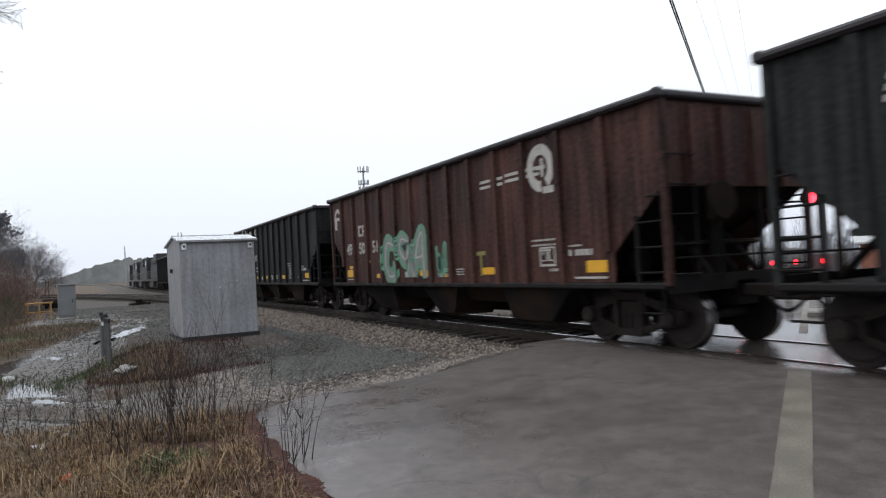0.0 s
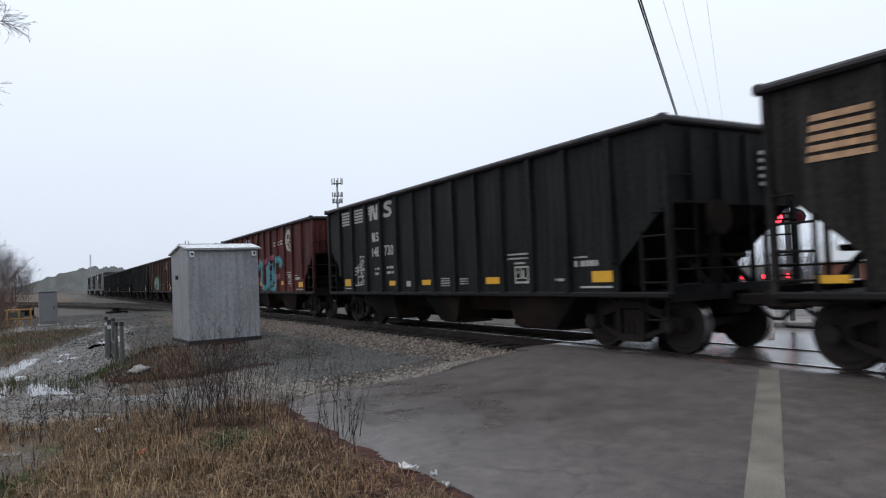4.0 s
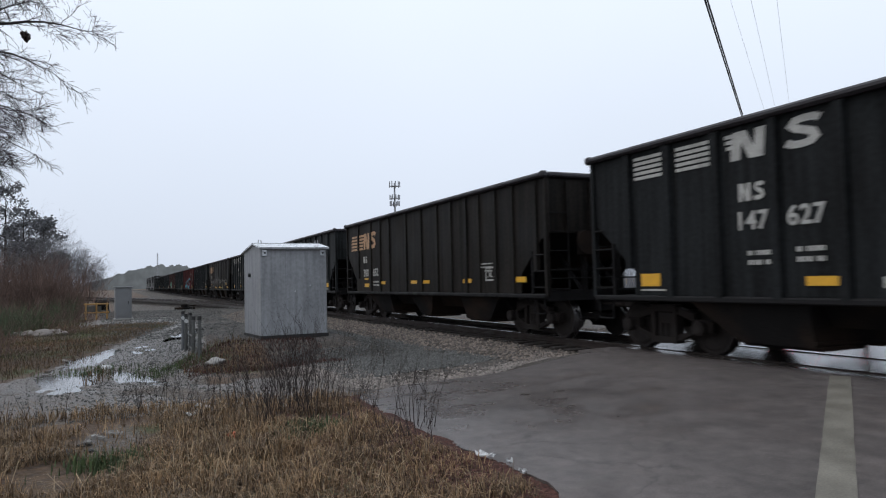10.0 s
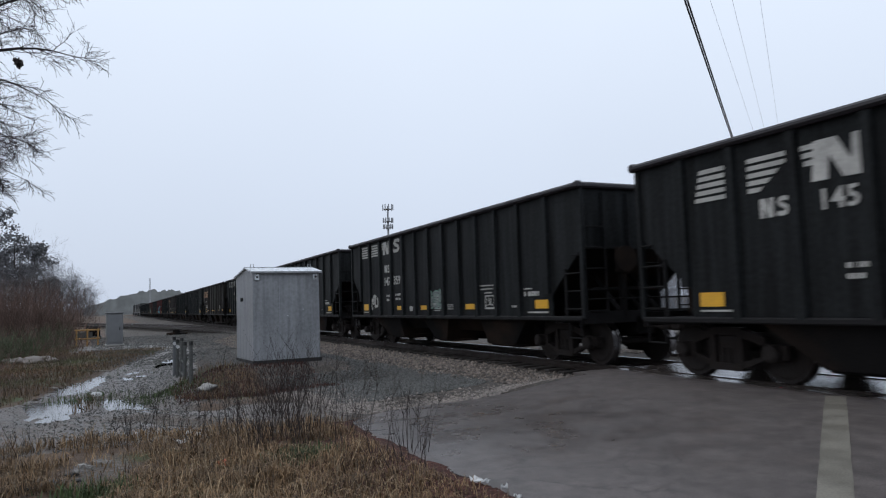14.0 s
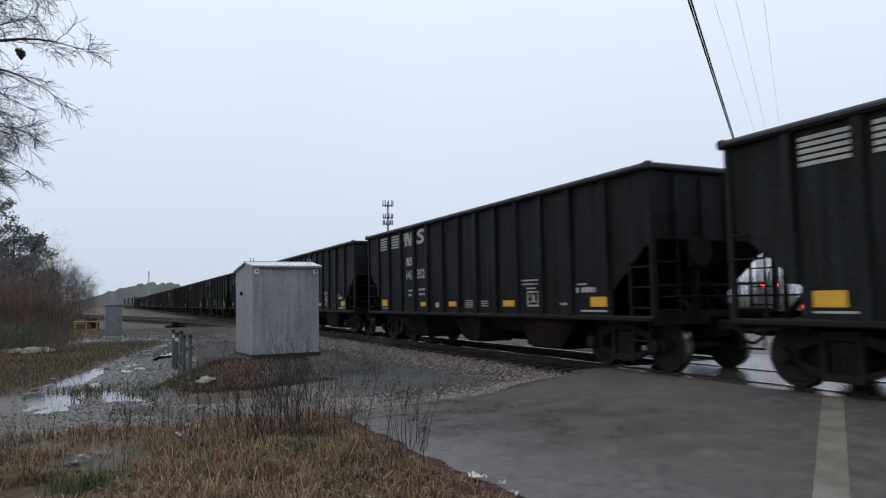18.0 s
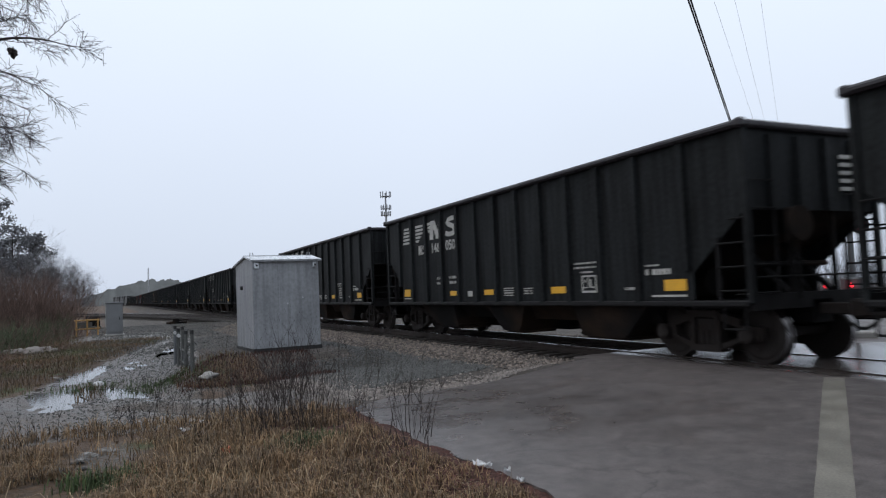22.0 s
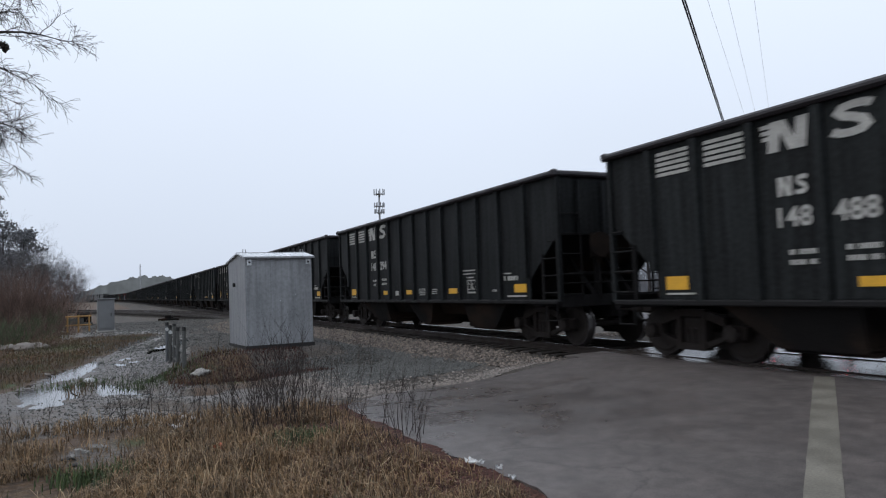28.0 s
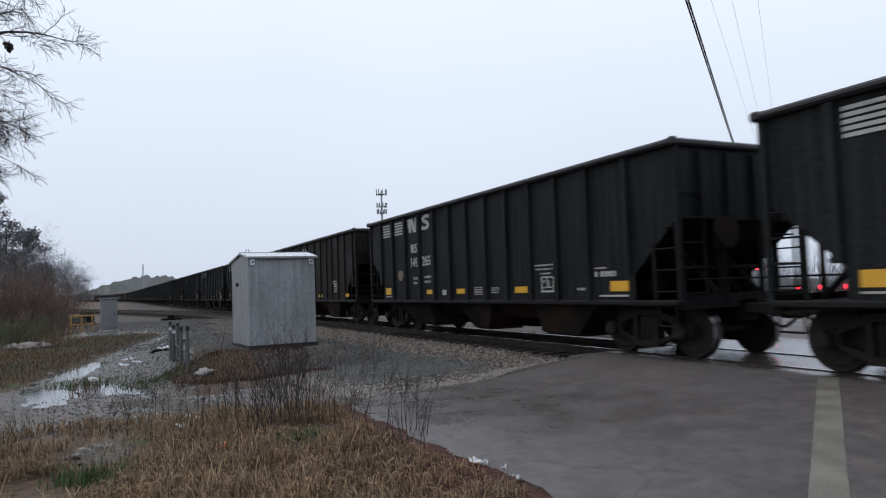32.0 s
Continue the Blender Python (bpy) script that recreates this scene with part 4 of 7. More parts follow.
    for e in (-1, 1):
        truck = new("truck")
        truck.parent = car
        truck.location = (e * 5.94, 0, 0)
        for s in (-1, 1):
            o = part("side_frame", side_frame, None, truck)
            o.location = (0, s * 1.0, 0)
            for dx in (-0.13, 0.0, 0.13):
                o = part("coil_spring", spring, None, truck)
                o.location = (dx, s * 1.0, 0)
            for dx in (-0.89, 0.89):
                o = part("bearing_cap", cap, None, truck)
                o.location = (dx, s * 1.02, 0.457)
                o.rotation_euler = (0, 0, 0 if s < 0 else math.pi)
        part("bolster", box(B(), -0.2, 0.2, -1.05, 1.05, 0.50, 0.72, 0.03), M_TRUCK, truck)
        bm = box(B(), -0.48, -0.40, -0.8, 0.8, 0.38, 0.50)
        box(bm, 0.40, 0.48, -0.8, 0.8, 0.38, 0.50)
        part("brake_beam", bm, M_TRUCK, truck)
        for dx in (-0.89, 0.89):
            o = part("wheelset", wset, None, truck)
            o.location = (dx, 0, 0.457)
            o["axle"] = dx
    return car


BLACK, BLACK2, BLACK3 = (0.0088, 0.0098, 0.0104, 1), (0.0112, 0.0126, 0.0130, 1), (0.0078, 0.0076, 0.0080, 1)
BROWN, BROWN2, BROWN3 = (0.0105, 0.0085, 0.0068, 1), (0.0090, 0.0072, 0.0064, 1), (0.0180, 0.0155, 0.0140, 1)
BLACK4 = (0.0170, 0.0190, 0.0192, 1)
RED, RED2 = (0.072, 0.019, 0.017, 1), (0.050, 0.024, 0.020, 1)

BLOCKS = {}


def slats(bm, x0, x1, z0, z1, n, cut0=0.0, cut1=0.0):
    """Horizontal bars whose ends step along a slant."""
    p = (z1 - z0) / n
    for i in range(n):
        z = z0 + i * p
        f = i / max(1, n - 1)
        a, b = x0 + cut0 * f, x1 - cut1 * (1 - f)
        prism(bm, [(a, z), (b, z), (b + cut1 / n * 0.6, z + p * 0.62), (a + cut0 / n * 0.6, z + p * 0.62)], -1.516, -1.512)


def logo_meshes(key, material):
    """The blocks of a company logo, each a mesh."""
    k = (key, material.name)
    if k not in BLOCKS:
        made = []
        if key == "wide":
            todo = [("slats", 1.23, 1.98, 3.08, 3.52, 5, 0, 0), ("slats", 2.27, 3.04, 3.08, 3.52, 5, 0, 0), ("block", 3.42, 3.07, 0.60, 0.43, 0.12), ("bends", 4.37, 3.07, 0.58, 0.45, 0.05)]
        elif key == "sloped":
            todo = [("slats", 1.34, 2.06, 2.82, 3.37, 5, 0.1, 0), ("slats", 2.37, 3.12, 2.82, 3.37, 5, 0, 0.55), ("block", 3.40, 2.82, 0.78, 0.54, 0.10), ("bends", 4.44, 2.82, 0.74, 0.55, 0.06)]
        else:
            todo = [("slats", 0.55, 1.36, 2.60, 3.22, 5, 0.06, 0), ("slats", 1.56, 2.06, 2.60, 3.22, 5, 0, 0.08), ("block", 2.08, 2.60, 0.62, 0.60, 0.10), ("bends", 2.80, 2.60, 0.66, 0.62, 0.08)]
        for kind, *a in todo:
            bm = B()
            if kind == "slats":
                slats(bm, *a)
            else:
                letter_block(bm, a[0], a[1], a[2], a[3], -1.512, kind, a[4])
            made.append(mesh_of(bm, "logo_block", material))
        BLOCKS[k] = made
    return BLOCKS[k]


def add_logo(car, key, material, label):
    for me in logo_meshes(key, material):
        add_part(car, "logo_block", me, -HALF, 0, 0, label)


def add_part(car, name, me, x=0.0, y=0.0, z=0.0, label=""):
    o = part(name, me, None, car, label)
    o.location = (x, y, z)
    return o


RECTS = {}


def rect(car, name, x, z, w, h, material, label=""):
    """A flat stencil or reflector; x from the car's leading end."""
    k = (round(w, 3), round(h, 3), material.name)
    if k not in RECTS:
        RECTS[k] = mesh_of(box(B(), 0, w, -0.004, 0, 0, h), name, material)
    return add_part(car, name, RECTS[k], x - HALF, -1.512, z, label)


def text_bars(car, x, z, w, rows, pitch=0.10, h=0.045):
    k = ("bars", round(w, 2), rows, pitch, h)
    if k not in RECTS:
        bm = B()
        rnd = random.Random(rows)
        for i in range(rows):
            u = 0.0
            while u < w:
                s = rnd.uniform(0.6, 1.1) * h
                box(bm, u, min(w, u + s), -0.004, 0, -i * pitch - h, -i * pitch)
                u += s + h * (0.3 if rnd.random() < 0.8 else 1.0)
        RECTS[k] = mesh_of(bm, "stencil_text", M_WHITE)
    return tagged(add_part(car, "stencil_text", RECTS[k], x - HALF, -1.512, z), kind="stuff")


def split_digits(me, material):
    """The characters of a flat text mesh, each as a mesh of its own: pieces that overlap in x belong together."""
    bm = bmesh.new()
    bm.from_mesh(me)
    spans, seen = [], set()
    for v in bm.verts:
        if v in seen:
            continue
        stack, piece = [v], []
        seen.add(v)
        while stack:
            w = stack.pop()
            piece.append(w)
            for e in w.link_edges:
                o = e.other_vert(w)
                if o not in seen:
                    seen.add(o)
                    stack.append(o)
        spans.append([min(w.co.x for w in piece), max(w.co.x for w in piece), piece])
    spans.sort(key=lambda a: a[0])
    groups = []
    for a, b, piece in spans:
        if groups and a < groups[-1][0] - 0.004:
            groups[-1][0] = max(groups[-1][0], b)
            groups[-1][1] += piece
        else:
            groups.append([b, list(piece)])
    out = []
    for _, piece in groups:
        index = {w: i for i, w in enumerate(piece)}
        one = bpy.data.meshes.new("car_number")
        one.from_pydata([w.co[:] for w in piece], [], [[index[w] for w in f.verts] for f in bm.faces if f.verts[0] in index])
        one.materials.append(material)
        out.append(one)
    bm.free()
    return out


def number(car, text, x, z, size, material):
    for me in split_digits(digits(text, size, material), material):
        o = part("car_number", me, None, car)
        o.matrix_basis = pose(x - HALF, -1.514, z, 90, 0, 0)


def mark(car, x, z, h, material, red=False):
    """The owner's initials, as plain blocks."""
    k = ("mark", h, material.name, red)
    if k not in RECTS:
        bm = B()
        letter_block(bm, 0, 0, h * 0.8, h, 0, "block", 0.0)
        bm2 = B()
        letter_block(bm2, h * 1.0, 0, h * 0.7, h, 0, "bends", 0.0)
        if red:
            bm, bm2 = B(), B()
            for b, parts in ((bm, ((0, 0.25, 0, 1), (0.25, 0.8, 0, 0.22), (0.25, 0.8, 0.78, 1))), (bm2, ((1.0, 1.22, 0, 1), (1.22, 1.7, 0.80, 1), (1.5, 1.7, 0.5, 0.8), (1.22, 1.7, 0.36, 0.54), (1.45, 1.68, 0, 0.36)))):
                for u0, u1, v0, v1 in parts:
                    box(b, u0 * h, u1 * h, -0.004, 0, v0 * h, v1 * h)
        RECTS[k] = [mesh_of(b, "owner_mark", material) for b in (bm, bm2)]
    for me in RECTS[k]:
        tagged(add_part(car, "owner_mark", me, x - HALF, -1.512, z), kind="stuff")


def standard_marks(car, shift=0.0, brown=False, num=""):
    spots = ((1.33, 0.48, 0.22), (4.62, 0.50, 0.13), (6.56, 0.52, 0.13), (9.50, 0.52, 0.14), (12.86, 0.50, 0.19))
    if brown:
        spots = ((2.15, 0.50, 0.13), (3.95, 0.45, 0.10), (6.78, 0.50, 0.10), (7.75, 0.50, 0.10), (10.50, 0.52, 0.11), (13.3, 0.45, 0.13))
    if num == "301867":
        spots = ((0.55, 0.45, 0.10), (4.96, 0.46, 0.11), (5.80, 0.46, 0.11), (7.78, 0.50, 0.12), (8.97, 0.50, 0.12), (12.46, 0.50, 0.16), (13.30, 0.40, 0.16))
    if num == "301263":
        spots = ((2.15, 0.45, 0.18), (5.35, 0.42, 0.11), (6.45, 0.45, 0.11), (8.15, 0.46, 0.12), (9.45, 0.58, 0.12), (13.2, 0.5, 0.13))
    if num == "149306":
        spots = ((1.33, 0.42, 0.2), (4.62, 0.50, 0.13), (6.56, 0.52, 0.13), (8.35, 0.5, 0.11), (9.30, 0.55, 0.16), (12.86, 0.50, 0.19))
    for x, w, h in spots:
        rect(car, "reflector", x, 1.42 if x == 12.46 else 1.12 if num in ("301867", "301263") else 1.28 if brown and x > 3 else 1.18, w, h, M_YELLOW, "yellow reflective panel")
    if brown:
        rect(car, "reflector", 2.15, 1.45, 0.42, 0.06, M_YELLOW, "yellow reflective panel")
    else:
        rect(car, "stencil", 1.33, 1.10, 0.62, 0.03, M_WHITE)
        rect(car, "stencil", 5.68, 1.15, 0.24, 0.14, M_WHITE)
        rect(car, "stencil", 12.55, 1.08, 0.80, 0.035, M_WHITE)
        text_bars(car, 7.54, 1.34, 0.42, 4, 0.055, 0.028)
        text_bars(car, 8.42, 1.32, 0.36, 3, 0.055, 0.028)
        text_bars(car, 11.86, 1.26, 0.26, 1, 0.06, 0.05)
        text_bars(car, 12.42, 1.64, 0.34, 1, 0.10, 0.03)
        text_bars(car, 12.42, 1.56, 0.62, 1, 0.10, 0.10)
    text_bars(car, 10.36 + shift, 1.78, 0.70, 2, 0.085, 0.034)
    text_bars(car, 10.56 + shift, 1.60, 0.36, 1, 0.085, 0.034)
    if ("cots",) not in RECTS:
        bm = B()
        for a in ((0, 0.46, 0, 0.04), (0, 0.46, 0.31, 0.34), (0, 0.035, 0.04, 0.31), (0.425, 0.46, 0.04, 0.31), (0.19, 0.215, 0.10, 0.31), (0.035, 0.19, 0.09, 0.11), (0.245, 0.30, 0.10, 0.26), (0.30, 0.38, 0.09, 0.12), (0.09, 0.12, 0.20, 0.26)):
            box(bm, a[0], a[1], -0.004, 0, a[2], a[3])
        RECTS[("cots",)] = mesh_of(bm, "inspection_stencil", M_WHITE)
    tagged(add_part(car, "inspection_stencil", RECTS[("cots",)], 10.58 + shift - HALF, -1.512, 1.18 + 0.12 * shift), kind="stuff")


def scribble(car, x, z, w, h, material, seed, r=0.035, turns=5):
    """A loop of sprayed line."""
    rnd = random.Random(seed)
    bm = B()
    for k in range(turns):
        cx, cz = rnd.uniform(0.2, 0.8) * w, rnd.uniform(0.25, 0.75) * h
        rx, rz, a0 = rnd.uniform(0.15, 0.32) * w, rnd.uniform(0.2, 0.36) * h, rnd.uniform(0, 6)
        span = rnd.uniform(2.5, 5.5)
        pts = []
        for i in range(13):
            a = a0 + span * i / 12
            pts.append((cx + rx * math.cos(a), cz + rz * math.sin(a) * (1 + 0.3 * math.cos(2 * a))))
        lift = (-0.014 if material == M_DARKSPRAY else -0.002) - 0.0006 * k
        for (u0, v0), (u1, v1) in zip(pts, pts[1:]):
            d = Vector((u1 - u0, v1 - v0))
            s = Vector((-d.y, d.x)).normalized() * r
            vs = [bm.verts.new((u0 - s.x, lift, v0 - s.y)), bm.verts.new((u1 - s.x, lift, v1 - s.y)), bm.verts.new((u1 + s.x, lift, v1 + s.y)), bm.verts.new((u0 + s.x, lift, v0 + s.y))]
            bm.faces.new(vs)
    add_part(car, "graffiti", mesh_of(bm, "graffiti", material), x - HALF, -1.512, z, "spray-painted graffiti")


def script(car, x, z, w, h, material, seed):
    """A thin, spiky hand-sprayed word with overlong strokes, no real letters."""
    rnd = random.Random(seed)
    bm = B()
    lift = -0.002
    n = max(3, int(w / 0.22))
    for k in range(n):
        c = (k + 0.5) / n * w
        top, low = h * rnd.uniform(0.7, 1.0), h * rnd.uniform(-0.05, 0.35)
        lean = rnd.uniform(0.02, 0.12)
        pts = [(c - 0.05, low), (c - 0.02 + lean * 0.5, (top + low) / 2), (c + lean, top), (c + lean + 0.08, top * 0.85), (c + lean * 0.4 + 0.06, (top + low) / 2), (c + lean + 0.12, top * 0.62), (c + 0.10, low + 0.05)]
        lift -= 0.0003
        ribbon(bm, pts[:rnd.choice((3, 5, 7, 7))], 0.018, lift)
    lift -= 0.0004
    ribbon(bm, [(0, h * 0.55), (w * 0.4, h * 0.66), (w * 0.9, h * 0.60)], 0.014, lift)
    add_part(car, "graffiti", mesh_of(bm, "graffiti", material), x - HALF, -1.512, z, "thin white spray-painted scrawl")


def ribbon(bm, pts, r, lift):
    """A flat stroke of even width with rounded joints."""
    prev = None
    n = len(pts)
    for i, (u, v) in enumerate(pts):
        a, b = pts[max(i - 1, 0)], pts[min(i + 1, n - 1)]
        d = Vector((b[0] - a[0], b[1] - a[1])).normalized()
        w = r * (0.72 + 0.28 * math.sin(math.pi * i / (n - 1)))
        cur = (bm.verts.new((u - d.y * w, lift, v + d.x * w)), bm.verts.new((u + d.y * w, lift, v - d.x * w)))
        if prev:
            bm.faces.new((prev[0], prev[1], cur[1], cur[0]))
        prev = cur


def tag(car, x, z, w, h, count, fill, shade, seed):
    """Swollen interlocked strokes: a dark outline, the fill over it, and thin dark cuts."""
    rnd = random.Random(seed)
    cell = w / count
    strokes = []
    for k in range(count):
        c = (k + 0.5) * cell
        kind = rnd.choice((0, 1, 2, 3))
        top, bot = h * rnd.uniform(0.82, 1.0), h * rnd.uniform(0.08, 0.16)
        l, r = c - cell * 0.34, c + cell * 0.34
        m = (top + bot) / 2
        if kind == 0:
            strokes.append([(r, top * 0.92), (c, top), (l, m * 1.3), (c, m), (r, m * 0.7), (c, bot), (l, bot * 1.6)])
        elif kind == 1:
            strokes.append([(l - 0.08, bot), (l, m), (l + 0.05, top), (c, m), (r - 0.05, bot * 1.3), (r, m), (r + 0.1, top)])
        elif kind == 2:
            strokes.append([(l - 0.12, top * 0.85), (l + 0.1, top), (r + 0.15, top * 0.9)])
            strokes.append([(c + 0.05, top * 0.9), (c - 0.03, m), (c + 0.08, bot)])
        else:
            strokes.append([(l, top), (l + 0.06, bot * 1.5), (c, bot), (c, m * 1.2), (c + 0.05, bot * 1.1), (r, bot * 1.4), (r + 0.12, top * 0.95)])
        strokes.append([(l, bot), (c, bot * 0.7), (r, bot * 1.2)])

    def curve(p):
        out = []
        for i in range(len(p) - 1):
            p0, p1, p2, p3 = p[max(i - 1, 0)], p[i], p[i + 1], p[min(i + 2, len(p) - 1)]
            for j in range(5):
                t = j / 5
                out.append(tuple(0.5 * (2 * b + (c - a) * t + (2 * a - 5 * b + 4 * c - d) * t * t + (3 * b - a - 3 * c + d) * t ** 3) for a, b, c, d in zip(p0, p1, p2, p3)))
        return out + [p[-1]]
    for name, material, r, lift in (("graffiti_outline", shade, cell * 0.225, -0.003), ("graffiti_fill", fill, cell * 0.175, -0.006), ("graffiti_cut", M_DARKSPRAY, cell * 0.02, -0.010)):
        bm = B()
        for i, s in enumerate(strokes):
            ribbon(bm, curve(s), r, lift - 0.0003 * i)
        add_part(car, name, mesh_of(bm, name, material), x - HALF, -1.512, z, "spray-painted graffiti letters")


def smooth_path(p, n=6):
    out = []
    for i in range(len(p) - 1):
        p0, p1, p2, p3 = p[max(i - 1, 0)], p[i], p[i + 1], p[min(i + 2, len(p) - 1)]
        for j in range(n):
            t = j / n
            out.append(tuple(0.5 * (2 * b + (c - a) * t + (2 * a - 5 * b + 4 * c - d) * t * t + (3 * b - a - 3 * c + d) * t ** 3) for a, b, c, d in zip(p0, p1, p2, p3)))
    return out + [p[-1]]


RIBS = (1.07, 2.08, 3.14, 4.20, 5.21, 6.21, 7.21, 8.21, 9.20, 10.20, 11.20, 12.25, 13.40)


def rib_depth(x):
    d = min(abs(x - r) for r in RIBS)
    return 0.078 * min(1.0, max(0.0, (0.095 - d) / 0.018))


def spray(bm, pts, r, lift):
    """A sprayed stroke that lies on the panels and over the ribs; it swells in the middle and has rounded ends."""
    prev, n = None, len(pts)
    cols = 9
    for i, (u, v) in enumerate(pts):
        a, b = pts[max(i - 1, 0)], pts[min(i + 1, n - 1)]
        d = Vector((b[0] - a[0], b[1] - a[1])).normalized()
        f = i / (n - 1)
        w = r * (0.45 + 0.55 * min(1.0, 6 * min(f, 1 - f))) * (0.9 + 0.1 * math.sin(7 * f + 3 * u))
        cur = []
        for k in range(cols):
            q = w * (2 * k / (cols - 1) - 1)
            x, z = u - d.y * q, v + d.x * q
            cur.append(bm.verts.new((x, lift - rib_depth(x), z)))
        if prev:
            for k in range(cols - 1):
                bm.faces.new((prev[k], prev[k + 1], cur[k + 1], cur[k]))
        prev = cur


def burner(car):
    """Two sprayed words on the red car: pink haze behind, black edges, turquoise bodies with pale streaks."""
    first = [
        [(4.25, 1.78), (3.95, 1.95), (3.70, 1.80), (3.85, 1.60), (4.20, 1.42), (4.15, 1.18), (3.75, 1.15), (3.50, 1.32)],
        [(4.55, 1.85), (4.50, 1.50), (4.62, 1.15)],
        [(4.80, 1.15), (4.85, 1.50), (4.80, 1.88), (5.05, 1.55), (5.25, 1.20), (5.35, 1.60), (5.42, 1.90)],
        [(5.62, 1.98), (6.05, 2.02), (6.35, 1.90)], [(5.95, 1.95), (5.85, 1.55), (5.70, 1.18)],
        [(6.25, 1.85), (6.15, 1.50), (6.45, 1.35), (6.75, 1.20), (6.95, 1.42)],
    ]
    second = [
        [(7.15, 1.95), (7.55, 2.25), (7.95, 2.12)], [(7.62, 2.18), (7.72, 1.70), (7.60, 1.30)],
        [(8.05, 2.05), (7.98, 1.60), (8.15, 1.18), (8.50, 1.30), (8.55, 1.80), (8.45, 2.10)],
        [(8.70, 2.15), (8.72, 1.60), (8.62, 1.15)],
        [(9.30, 2.10), (9.02, 2.22), (8.90, 1.75), (9.05, 1.30), (9.35, 1.45), (9.30, 1.90)],
        [(9.45, 2.20), (9.55, 1.70), (9.75, 1.55), (9.95, 2.05), (9.92, 1.50), (9.70, 1.15), (9.20, 1.12)],
        [(10.0, 2.20), (10.35, 2.32), (10.75, 2.18), (10.45, 2.05)],
    ]
    haze = [[(3.35, 1.35), (3.45, 1.75)], [(4.3, 1.98), (4.7, 2.02)], [(5.2, 2.0), (5.6, 2.12)], [(6.5, 2.0), (6.9, 1.9)], [(6.3, 1.2), (7.0, 1.25)],
            [(7.25, 1.55), (7.6, 1.5)], [(7.3, 2.3), (7.6, 2.42)], [(8.1, 2.25), (8.6, 2.35)], [(9.2, 2.4), (9.7, 2.48)], [(10.1, 1.55), (10.5, 1.70)], [(9.9, 1.2), (10.2, 1.35)]]
    layers = (("graffiti_haze", M_PINK, haze, 0.12, -0.002), ("graffiti_outline", M_DARKSPRAY, first + second, 0.185, -0.006),
              ("graffiti_fill", M_CYAN, first + second, 0.135, -0.012), ("graffiti_streak", M_PALECYAN, first + second, 0.040, -0.020))
    for name, material, strokes, r, lift in layers:
        for i, st in enumerate(strokes):
            bm = B()
            pts = smooth_path(st, 14)
            if name == "graffiti_streak":
                pts = [(u + 0.03, v + 0.02) for u, v in pts[2:-2]]
            spray(bm, pts, r, lift - 0.0004 * i)
            add_part(car, name, mesh_of(bm, name, material), -HALF, -1.512, 0, "spray-painted turquoise and pink graffiti")
    scribble(car, 2.85, 1.12, 0.42, 0.72, M_PALEPINK, 12, 0.02, 6)
    rect(car, "spray_patch", 4.55, 2.02, 0.50, 0.15, M_CYAN, "turquoise sprayed block")


def blot(car, x, z, rx, rz):
    bm = B()
    bm.faces.new([bm.verts.new((rx * math.cos(a) * (1 + 0.08 * math.sin(3 * a)), -0.003, rz * math.sin(a))) for a in [i * math.pi / 14 for i in range(28)]])
    add_part(car, "primer_patch", mesh_of(bm, "primer_patch", M_PRIMER), x - HALF, -1.512, z, "oval patch of tan primer")


def wheel_logo(car):
    """Red cars carry a round emblem with two long bars, here as plain shapes."""
    if ("emblem",) not in RECTS:
        bm = B()
        n = 26
        for i in range(n):
            a0, a1 = -1.0 + 5.75 * i / n, -1.0 + 5.75 * (i + 1) / n
            vs = [bm.verts.new((r * math.cos(a) * 0.95, -0.003, r * math.sin(a))) for a, r in ((a0, 0.23), (a1, 0.23), (a1, 0.42), (a0, 0.42))]
            bm.faces.new(vs)
        for z in (-0.14, -0.03):
            box(bm, -2.1, -1.25, -0.004, 0, z, z + 0.055)
            box(bm, -1.15, -0.05, -0.0042, 0, z + 0.02, z + 0.075)
        box(bm, -0.14, 0.14, -0.004, 0, -0.03, 0.04)
        box(bm, 0.02, 0.09, -0.0045, 0, -0.16, 0.16)
        box(bm, 0.05, 0.44, -0.004, 0, -0.46, -0.34)
        RECTS[("emblem",)] = mesh_of(bm, "emblem", M_WHITE)
        bm = B()
        n = 16
        for i in range(n):
            a0, a1 = 0.6 + 3.4 * i / n, 0.6 + 3.4 * (i + 1) / n
            vs = [bm.verts.new((r * math.cos(a), -0.003, r * math.sin(a))) for a, r in ((a0, 0.18), (a1, 0.18), (a1, 0.30), (a0, 0.30))]
            bm.faces.new(vs)
        box(bm, -0.30, -0.1, -0.004, 0, -0.36, -0.02)
        box(bm, -0.2, 0.16, -0.0045, 0, -0.08, 0.02)
        RECTS[("small",)] = mesh_of(bm, "emblem", M_WHITE)
    add_part(car, "emblem", RECTS[("emblem",)], 11.73 - HALF, -1.512, 3.03)
    add_part(car, "emblem", RECTS[("small",)], 0.62 - HALF, -1.512, 3.05)


